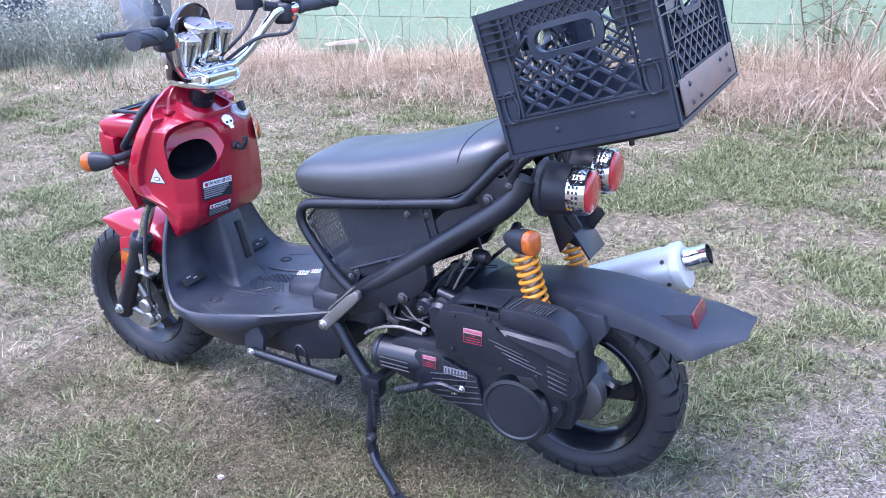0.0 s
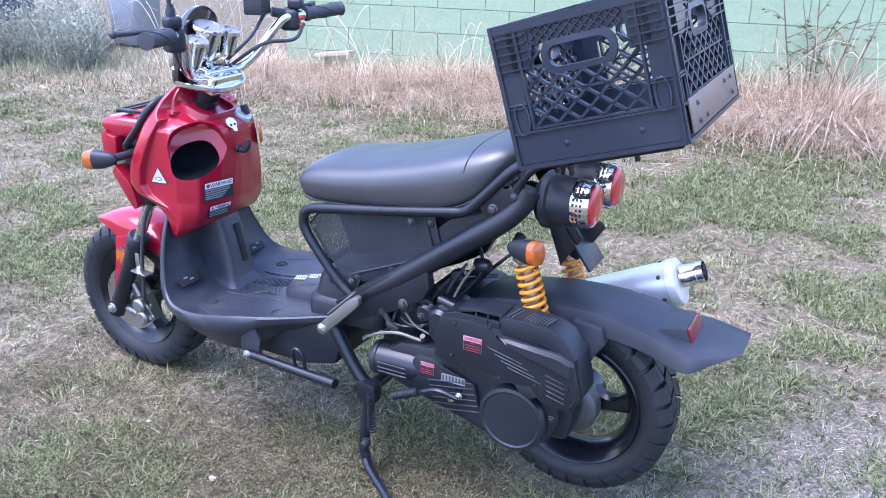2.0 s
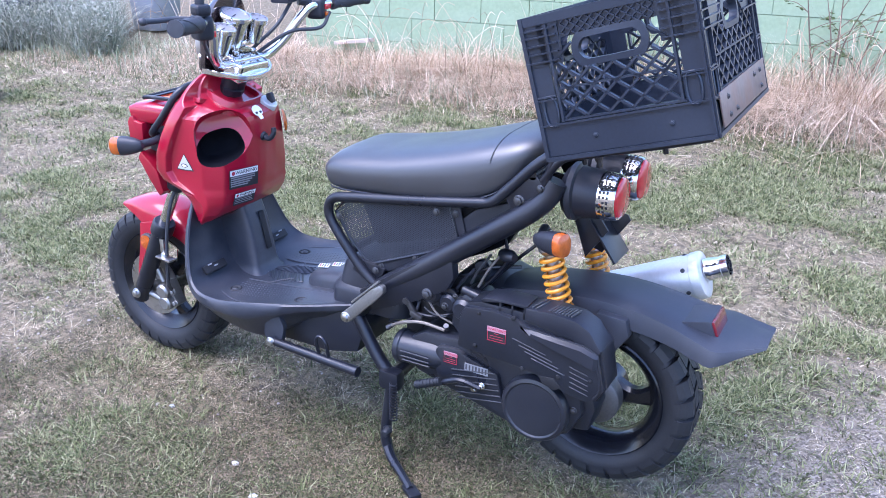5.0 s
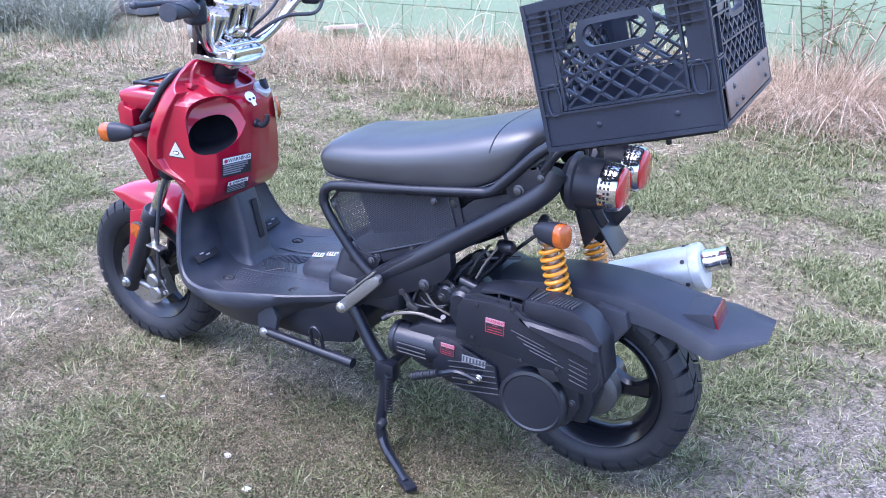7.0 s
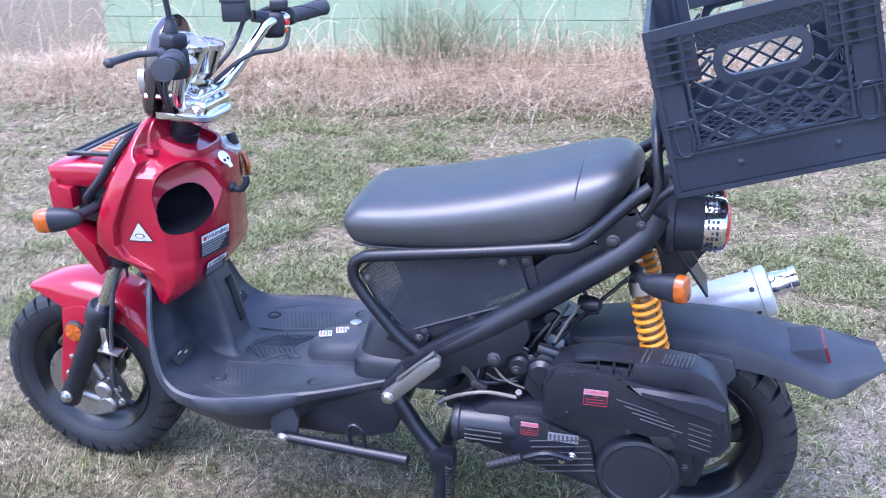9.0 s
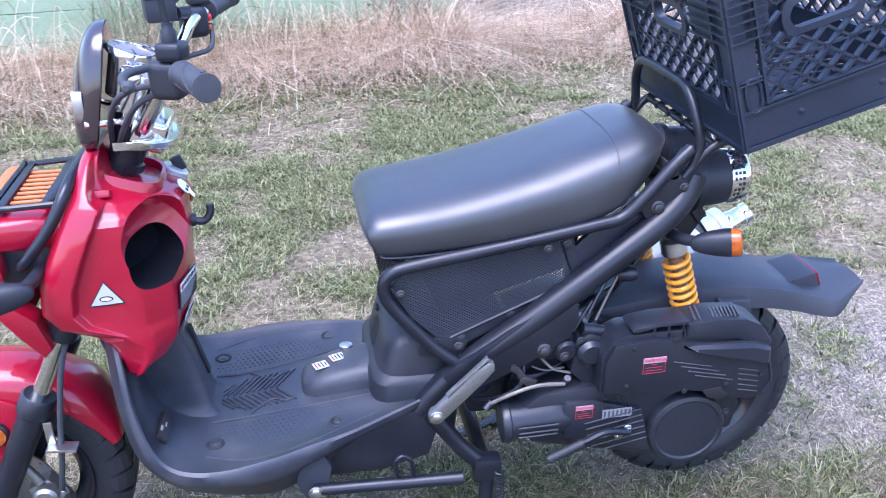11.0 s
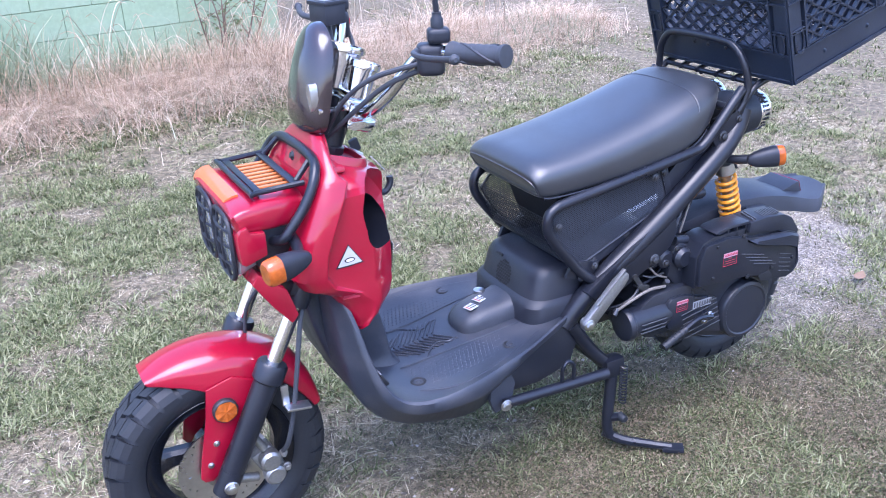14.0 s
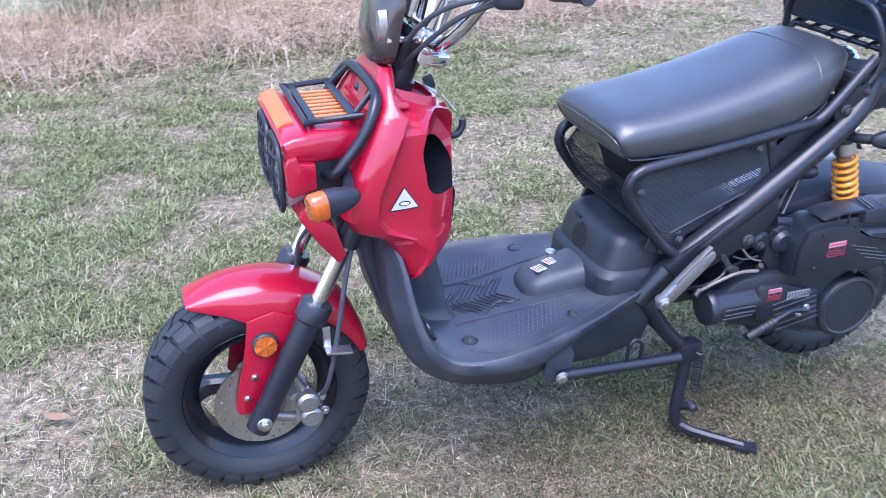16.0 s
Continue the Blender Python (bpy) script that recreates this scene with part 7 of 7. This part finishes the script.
fade = lambda f: lambda x, y: f(x, y) * max(0.0, 1 - max(0.0, y - 1.4) / 4.0)      # the turf thins out behind
BOX, FAR, BACK = (-2.6, -5.6, 8.0, 1.35), (-9.0, -12.0, -1.8, 1.2), (-5.5, 1.1, 8.0, 6.0)
soft = lambda v, lo, hi: max(0.0, min(1.0, (v - lo) / (hi - lo)))
lush = lambda x, y: max(0.10, soft(0.75 - dry(x, y), 0.0, 0.50)) * max(0.06, 1 - 1.0 * bare(x, y)) * (1 - 0.72 * moss(x, y))
sere = lambda x, y: max(0.16, soft(dry(x, y), 0.15, 0.8)) * max(0.26, 1 - 0.75 * bare(x, y)) * (1 - 0.80 * moss(x, y))
blades("green_grass", *clumps(scatter(24000, lush, BOX, 0.32) + scatter(3000, lush, FAR, 0.12) + scatter(5000, fade(lush), BACK, 0.12), 18, 0.036, 0.013, 0.040, (0.4, 1.9), (0.0026, 0.0056)), GREEN, "short green grass growing in patches", "grass", 1)
blades("mixed_grass", *clumps(scatter(16000, lambda x, y: max(0.10, 1 - 0.85 * bare(x, y)) * max(0.2, 1.0 - 0.45 * dry(x, y)) * (1 - 0.6 * moss(x, y)), BOX, 0.5) + scatter(3000, lambda x, y: 0.8, FAR, 0.12) + scatter(3500, fade(lambda x, y: 0.6), BACK, 0.12), 20, 0.042, 0.006, 0.022, (0.2, 1.7), (0.0024, 0.0050)), OLIVE, "short half-dry olive turf of tiny leaves", "grass", 0)
blades("dry_grass", *clumps(scatter(40000, sere, BOX, 0.5) + scatter(4000, sere, FAR, 0.12) + scatter(7000, fade(sere), BACK, 0.12), 16, 0.050, 0.008, 0.026, (1.2, 5.0), (0.0012, 0.0027)), STRAW, "matted dry straw on the ground", "grass", 0)
blades("loose_straw", *clumps(scatter(2600, lambda x, y: max(0.10, dry(x, y)) * (1 - 0.85 * moss(x, y)), BOX, 0.5), 3, 0.06, 0.006, 0.016, (2.5, 7.0), (0.0018, 0.0034)), PALE, "loose bleached straw stems on the turf", "straw", 0)

def leaf_cloud(name, root, size, slim, rise, material, label):
    """Many small pointed leaves, each a quad of its own, at the places given."""
    N = len(root)
    turn = rng.uniform(0, 2 * math.pi, N)
    ahead = np.stack([np.cos(turn) * np.cos(rise), np.sin(turn) * np.cos(rise), np.sin(rise)], 1) * size[:, None]
    aside = np.stack([-np.sin(turn), np.cos(turn), rng.uniform(-0.4, 0.4, N)], 1) * (size * slim)[:, None]
    co4 = np.stack([root, root + ahead * 0.5 + aside, root + ahead, root + ahead * 0.5 - aside], 1).reshape(-1, 3)
    leaf_me = bpy.data.meshes.new(name)
    leaf_me.vertices.add(N * 4)
    leaf_me.vertices.foreach_set("co", co4.astype(np.float32).ravel())
    leaf_me.loops.add(N * 4)
    leaf_me.loops.foreach_set("vertex_index", np.arange(N * 4, dtype=np.int32))
    leaf_me.polygons.add(N)
    leaf_me.polygons.foreach_set("loop_start", np.arange(0, N * 4, 4, dtype=np.int32))
    leaf_me.update(calc_edges=True)
    leaf_me.materials.append(material)
    return tagged(new(name, leaf_me), label, "weeds", kind="stuff")


# low ground cover of tiny oval leaves on creeping stems, beside the scooter
places = np.array(scatter(15000, moss, (-0.9, -0.35, 2.6, 1.3), 0.05))
per = 15
N = len(places) * per
at = np.repeat(places, per, 0) + rng.normal(0, 0.020, (N, 2))
mound = np.repeat(rng.uniform(0.004, 0.024, len(places)), per)
high = np.array([ground_z(x, y) for x, y in places]).repeat(per) + mound * rng.random(N) ** 0.6
leaf_cloud("ground_cover", np.stack([at[:, 0], at[:, 1], high], 1), rng.uniform(0.0045, 0.0095, N), 0.27, rng.uniform(-0.25, 0.95, N), MOSS, "low olive ground cover of tiny leaves, browning")

# grit and pebbles in the bare places, and a few dead leaves
bm = bmesh.new()
r1 = random.Random(21)
made = 0
while made < 2600:
    x, y = r1.uniform(-2.4, 2.2), r1.uniform(-1.8, 1.25)
    if r1.random() > bare(x, y):
        continue
    s = 0.0022 + 0.006 * r1.random() ** 4
    z = ground_z(x, y) + s * 0.2
    vs = [bm.verts.new((x + dx * s * r1.uniform(0.7, 1.3), y + dy * s * r1.uniform(0.7, 1.3), z + dz * s * r1.uniform(0.5, 0.9))) for dx, dy, dz in ((1, 0, 0), (0, 1, 0), (-1, 0, 0), (0, -1, 0), (0, 0, 1), (0, 0, -1))]
    for q in range(4):
        bm.faces.new((vs[q], vs[(q + 1) % 4], vs[4]))
        bm.faces.new((vs[(q + 1) % 4], vs[q], vs[5]))
    made += 1
GRIT = blade_mat("grit_stones", [(0.10, 0.086, 0.070), (0.20, 0.175, 0.15), (0.31, 0.275, 0.24), (0.55, 0.50, 0.45)], 0.85)
tagged(part("gravel", bm, GRIT, flat=True), "grey grit and pebbles lying in the bare soil", "gravel", kind="stuff")
for x, y, s in ((-0.53, 0.42, 0.016), (-0.37, 0.44, 0.011), (-1.0, 0.1, 0.012), (0.85, 0.42, 0.010), (0.72, 0.50, 0.012), (1.2, 0.30, 0.010)):
    bm = bmesh.new()
    bmesh.ops.create_icosphere(bm, subdivisions=1, radius=s)
    for v in bm.verts:
        v.co = V((v.co.x * 1.2, v.co.y * 0.9, v.co.z * 0.6)) * r1.uniform(0.8, 1.2) + V((x, y, ground_z(x, y) + s * 0.55))
    tagged(part("stone", bm, mat("pale_stone", (0.58, 0.57, 0.56), 0.8, vary=0.15, bump=0.4)), "small pale stone lying in the grass", "stone", "pale stones")
DEAD = mat("dead_leaf", (0.24, 0.145, 0.085), 0.7, vary=0.25, bump=0.2)
for x, y, s, a in ((-0.86, -0.12, 0.05, 0.4), (-0.70, -0.9, 0.04, 1.5), (1.95, -0.35, 0.045, 2.5)):
    bm = bmesh.new()
    pts = [(-1, 0, 0.15), (-0.4, 0.35, 0.05), (0.3, 0.38, 0.12), (1, 0, 0.3), (0.3, -0.36, 0.2), (-0.4, -0.33, 0.1)]
    c = bm.verts.new((x, y, ground_z(x, y) + 0.022))
    vs = [bm.verts.new((x + s * (u * math.cos(a) - v * math.sin(a)), y + s * (u * math.sin(a) + v * math.cos(a)), ground_z(x, y) + 0.022 + w * s)) for u, v, w in pts]
    for q in range(6):
        bm.faces.new((c, vs[q], vs[(q + 1) % 6]))
    tagged(part("dead_leaf", bm, DEAD), "curled brown dead leaf on the turf", "leaf", "dead leaves")

# tufts of longer green grass, one by one the larger ones that stand out
tufts = [(-0.19, -0.90, 0.10), (-0.30, -0.66, 0.09), (0.37, -0.03, 0.05), (1.79, -2.35, 0.09), (1.98, -1.85, 0.09), (2.94, -0.60, 0.08), (1.62, -1.58, 0.08), (1.24, 0.43, 0.06), (0.76, 0.15, 0.05), (-0.31, 0.14, 0.07), (-0.40, -2.38, 0.09), (0.46, -2.12, 0.09), (0.96, -2.46, 0.09), (1.36, -0.84, 0.08), (1.03, -0.54, 0.08), (0.33, -2.71, 0.09), (2.17, -3.12, 0.11), (1.64, -2.96, 0.11), (1.62, -0.88, 0.07)]
for x, y, h in tufts:
    m = 170
    ang = rng.uniform(0, 2 * math.pi, m)
    rad = 0.11 * np.sqrt(rng.random(m))
    z = ground_z(x, y) - 0.004
    roots = np.stack([x + rad * np.cos(ang), y + rad * np.sin(ang), np.full(m, z)], 1)
    blades("grass_tuft", roots, rng.uniform(0.2, 0.6, m) * h, rng.uniform(0.5, 1.9, m), rng.uniform(0.003, 0.006, m), ang + rng.normal(0, 0.5, m), GREEN, "tuft of longer green grass in the turf", "grass", 2)

# tall dead grass in front of the wall, weeds further along
N = 42000
xs = rng.uniform(-3.5, 6.5, N)
off = np.abs(rng.normal(0, 0.55, N)) + 0.02
ys = np.array([wall_y(x) for x in xs]) + 0.12 + off
swell = np.array([1.0 + 0.70 * math.exp(-((x - 1.0) / 1.6) ** 2) + 0.75 * math.exp(-((x + 0.15) / 0.45) ** 2) - 0.75 * max(0.0, min(1.0, (x - 4.8) / 0.8)) for x in xs])
hh = rng.uniform(0.20, 0.64, N) * np.clip(1.15 - 0.72 * off, 0.16, 1) * swell * (0.75 + 0.5 * np.array([noise.noise(V((x * 0.9, 3.0, 1.0))) for x in xs]))
hh *= np.array([0.55 + 0.9 * abs(noise.noise(V((x * 2.7, y * 2.7, 6.0)))) + 0.35 * noise.noise(V((x * 7.0, y * 7.0, 2.0))) for x, y in zip(xs, ys)])
hh = np.maximum(hh, 0.05)
blades("tall_dry_grass", np.stack([xs, ys, np.full(N, -0.01)], 1), hh, rng.uniform(0.4, 3.2, N), rng.uniform(0.0025, 0.0055, N), rng.uniform(0, 2 * math.pi, N), TALL, "tall bleached dead grass along the wall", "dry grass", 3)
N = 9000
xs = rng.uniform(-3.2, 6.5, N)
off = np.abs(rng.normal(0.35, 0.38, N)) + 0.02
ys = np.array([wall_y(x) for x in xs]) + 0.12 + off
blades("green_weeds", np.stack([xs, ys, np.full(N, -0.01)], 1), rng.uniform(0.05, 0.24, N), rng.uniform(0.3, 1.4, N), rng.uniform(0.004, 0.008, N), rng.uniform(0, 2 * math.pi, N), WEED, "green weeds among the dead grass", "weeds", 2)
N = 16000
xs, ys = rng.uniform(5.7, 7.6, N), rng.uniform(-4.9, -3.0, N)
keep = (ys < -3.30 - 0.30 * (6.7 - xs) - 0.12 * np.sin(xs * 7.0)) & (ys > -3.66 - 0.95 * (xs - 5.8))
xs, ys = xs[keep], ys[keep]
N = len(xs)
thin = slice(0, N // 3)
blades("tall_weeds", np.stack([xs, ys, np.full(N, -0.01)], 1)[thin], rng.uniform(0.12, 0.66, N)[thin], rng.uniform(0.2, 1.5, N)[thin], rng.uniform(0.004, 0.010, N)[thin], rng.uniform(0, 2 * math.pi, N)[thin], GREYWEED, "tall grey-green weeds at the yard's edge", "weeds", 3)
stand_x, stand_y, stand_h = xs[:420], ys[:420], rng.uniform(0.20, 0.68, 420)      # bushy plants, leafy all the way up
per = 46
f = rng.random((420, per))
wide = (0.020 + 0.075 * f * (1.25 - f))[..., None] * rng.normal(0, 1, (420, per, 2))
at = np.stack([stand_x[:, None] + wide[..., 0], stand_y[:, None] + wide[..., 1], stand_h[:, None] * f], -1).reshape(-1, 3)
leaf_cloud("bushy_weeds", at, rng.uniform(0.018, 0.042, len(at)), 0.24, rng.uniform(-0.5, 1.1, len(at)), GREYWEED, "bushy grey-green leafy weeds at the yard's edge")
pick = rng.choice(N, 130, replace=False)
bm = bmesh.new()
for i in pick:
    c = V((xs[i], ys[i], rng.uniform(0.30, 0.62)))
    r = rng.uniform(0.005, 0.010)
    hub = bm.verts.new(c + V((0, 0, r * 0.4)))
    ring = [bm.verts.new(c + V((math.cos(q * math.pi / 4) * r, math.sin(q * math.pi / 4) * r, 0))) for q in range(8)]
    for q in range(8):
        bm.faces.new((hub, ring[q], ring[(q + 1) % 8]))
tagged(part("weed_flowers", bm, WHITE, flat=True), "small white flowers on the tall weeds", "flowers", kind="stuff")

N = 800
xs = np.concatenate([rng.normal(1.75, 0.22, N // 2), rng.normal(0.75, 0.35, N - N // 2)])
ys = np.array([wall_y(x) for x in xs]) + rng.uniform(0.10, 0.40, N)
blades("leafy_weeds", np.stack([xs, ys, np.full(N, -0.01)], 1), rng.uniform(0.25, 0.85, N) * np.where(xs > 1.25, 1.0, 0.62), rng.uniform(0.1, 0.8, N), rng.uniform(0.006, 0.013, N), rng.uniform(0, 2 * math.pi, N), WEED, "tall leafy weeds growing against the wall", "weeds", 3)

# long pale stalks arching out of the dead grass
bm = bmesh.new()
r2 = random.Random(4)
for i in range(280):
    x = r2.uniform(-2.5, 5.5)
    y = wall_y(x) + r2.uniform(0.15, 0.9)
    a, h = r2.uniform(0, 6.28), r2.uniform(0.3, 0.75)
    d = V((math.cos(a), math.sin(a), 0)) * h * r2.uniform(0.2, 0.9)
    add_tube(bm, [(x, y, 0), V((x, y, h * 0.6)) + d * 0.3, V((x, y, h * 0.92)) + d * 0.7, V((x, y, h * 0.9)) + d], 0.0019, 3, 3)
part("dry_stalks", bm, TALL).data.name = "dry_stalks"
tagged(bpy.data.objects["dry_stalks"], "long pale dead stalks leaning out of the grass", "dry grass", kind="stuff")

# woody shrub at the wall, thin bare stems with a few leaves
shrub = thing("shrub", (0.05, -4.95, 0), "thin woody shrub with few leaves against the wall", "shrub")
bm = bmesh.new()
leaf_pts = []
for i in range(6):
    a = -1.2 + i * 0.47 + r2.uniform(-0.1, 0.1)
    top = V((0.0 + math.sin(a) * 0.36, -4.93 + r2.uniform(-0.12, 0.16), 0.9 + r2.uniform(-0.2, 0.3)))
    root = V((0.05 + math.sin(a) * 0.10, -4.95, 0))
    mid = root.lerp(top, 0.5) + V((r2.uniform(-0.09, 0.09), r2.uniform(-0.05, 0.05), 0))
    add_tube(bm, [root, mid, top], lambda f: 0.0085 * (1 - 0.75 * f), 7, 5)
    for j in range(4):
        f = 0.3 + 0.12 * j
        p = root.lerp(top, f) + (mid - root.lerp(top, 0.5)) * (1 - abs(f - 0.5) * 2)
        q = p + V((r2.uniform(-0.28, 0.28), r2.uniform(-0.15, 0.15), r2.uniform(0.05, 0.2)))
        add_tube(bm, [p, p.lerp(q, 0.5) + V((0, 0, 0.02)), q], lambda f: 0.004 * (1 - 0.7 * f), 5, 3)
        leaf_pts += [p.lerp(q, r2.uniform(0.3, 1.0)) for _ in range(11)]
BARK = mat("bark", (0.16, 0.115, 0.085), 0.85, vary=0.3, grain=90, bump=0.6)
part("stem", bm, BARK, shrub)
bm = bmesh.new()
for p in leaf_pts:
    a, s = r2.uniform(0, 6.28), r2.uniform(0.020, 0.042)
    u = V((math.cos(a), math.sin(a), r2.uniform(-0.4, 0.4))).normalized()
    w = u.cross(V((0.1, 0.2, 1))).normalized() * s * 0.42
    vs = [bm.verts.new(q) for q in (p, p + u * s * 0.5 + w, p + u * s, p + u * s * 0.5 - w)]
    bm.faces.new(vs)
tagged(part("foliage", bm, LEAF, shrub, flat=True), kind="stuff")

# ---- pale green block wall ----
GREEN_WALL = mat("green_wall_paint", (0.282, 0.372, 0.236), 0.75, vary=0.14, grain=40, blotch=2.2, bump=0.5, dirt=(0.30, 0.36, 0.27), dirt_amount=0.55)
JOINT = mat("painted_joint", (0.262, 0.350, 0.222), 0.85, vary=0.15, bump=0.4)
WX0, WX1, WH = -0.45, 4.35, 2.6
ang = math.atan(0.155)
wall_m = Matrix.Translation((WX0, wall_y(WX0), 0)) @ Matrix.Rotation(ang, 4, "Z")
WL = (WX1 - WX0) / math.cos(ang)
bm = bmesh.new()
add_box(bm, wall_m @ V((WL / 2, -0.105, WH / 2)), (WL, 0.19, WH), wall_m.to_3x3())
add_box(bm, wall_m @ V((0.10, -2.1, WH / 2)), (0.19, 3.8, WH), wall_m.to_3x3())
add_box(bm, wall_m @ V((WL - 0.10, -2.1, WH / 2)), (0.19, 3.8, WH), wall_m.to_3x3())
add_box(bm, wall_m @ V((WL / 2, -4.0, WH / 2)), (WL, 0.19, WH), wall_m.to_3x3())
add_box(bm, wall_m @ V((WL / 2, -2.05, WH + 0.06)), (WL + 0.3, 4.3, 0.12), wall_m.to_3x3())
wall = part("wall_north", bm, JOINT)
tagged(wall, "pale green painted concrete-block building wall", "wall", kind="structure")
bw, bh = 0.405, 0.203
block_meshes = {}


def block_mesh(length):
    key = round(length, 3)
    if key not in block_meshes:
        b = bmesh.new()
        add_box(b, (0, 0, 0), (length - 0.004, 0.02, bh - 0.004), None, 0.002, 1)
        me = bpy.data.meshes.new("block")
        bmesh.ops.recalc_face_normals(b, faces=b.faces)
        b.to_mesh(me)
        b.free()
        me.materials.append(GREEN_WALL)
        block_meshes[key] = me
    return block_meshes[key]


r3 = random.Random(8)
row, z = 0, bh / 2
while z < WH:
    u = -bw / 2 if row % 2 else 0.0
    while u < WL - 0.05:
        a, b2 = max(u, 0.0), min(u + bw, WL)
        if b2 - a > 0.05:
            ob = new("block", block_mesh(b2 - a))
            ob.parent = wall
            ob.matrix_basis = wall_m @ Matrix.Translation(((a + b2) / 2, -0.008 + r3.uniform(-0.0015, 0.0015), z))
        u += bw
    row, z = row + 1, z + bh

# ---- things at the yard's edge ----
GREY_PLASTIC = mat("grey_plastic", (0.30, 0.33, 0.38), 0.5, vary=0.1, grain=60, bump=0.1, dirt=(0.2, 0.2, 0.2), dirt_amount=0.3)
NAVY = mat("navy_paint", (0.03, 0.045, 0.10), 0.45, vary=0.2, bump=0.1, dirt=(0.1, 0.1, 0.12), dirt_amount=0.3)
binn = thing("plastic_bin", (6.62, -4.90, 0), "grey plastic bin half hidden in tall weeds", "bin")
bm = bmesh.new()
rings = [[V((6.62 + a * kk, -4.90 + b2 * kk, zz)) for a, b2 in oval(0, 0, 0.24, 0.24, 28, 0.6)] for zz, kk in ((0.02, 0.8), (0.05, 0.86), (0.5, 0.95), (0.9, 1.0))]
ring_skin(bm, rings)
part("bin_body", bm, GREY_PLASTIC, binn)
bm = bmesh.new()
add_lathe(bm, [(0.27, 0.88), (0.28, 0.92), (0.26, 0.96), (0.10, 0.99)], (6.62, -4.90, 0), (0, 0, 1), 28)
part("bin_lid", bm, GREY_PLASTIC, binn)
bucket = thing("plastic_bucket", (5.34, -1.90, 0), "white plastic tub with a dark rim on the grass", "tub")
bm = bmesh.new()
add_lathe(bm, [(0.06, 0.0), (0.12, 0.02), (0.16, 0.08), (0.175, 0.16), (0.18, 0.22)], (5.34, -1.90, 0), (0, 0, 1), 32)
part("tub_body", bm, WHITE, bucket)
bm = bmesh.new()
add_lathe(bm, [(0.18, 0.215), (0.188, 0.22), (0.185, 0.26), (0.15, 0.285), (0.05, 0.29)], (5.34, -1.90, 0), (0, 0, 1), 32)
part("tub_lid", bm, BLACK_PLASTIC, bucket)
tarp = thing("covered_trailer", (7.95, -3.85, 0), "dark navy covered trailer at the edge of the yard", "trailer")
bm = bmesh.new()
tm = Matrix.Rotation(radians(-28), 3, "Z")
add_box(bm, (8.25, -3.85, 0.55), (1.4, 1.6, 0.9), tm, 0.08, 3)
part("cover", bm, NAVY, tarp)
for s in (1, -1):
    bm = bmesh.new()
    o = V((8.25, -3.85, 0.2)) + tm @ V((-0.1, s * 0.72, 0))
    add_lathe(bm, [(0.12, -0.08), (0.20, -0.07), (0.20, 0.07), (0.12, 0.08)], o, tm @ V((0, 1, 0)), 24)
    part("wheel", bm, RUBBER, tarp)
plank = thing("wooden_plank", (3.91, -4.45, 0.25), "pale weathered plank lying in the dead grass", "plank")
WOOD = mat("weathered_wood", (0.52, 0.44, 0.36), 0.8, vary=0.25, grain=40, bump=0.5)
bm = bmesh.new()
add_box(bm, (3.82, -4.45, 0.20), (0.40, 0.09, 0.03), Matrix.Rotation(radians(-8), 3, "Z") @ Matrix.Rotation(radians(9), 3, "Y"), 0.003)
part("board", bm, WOOD, plank)
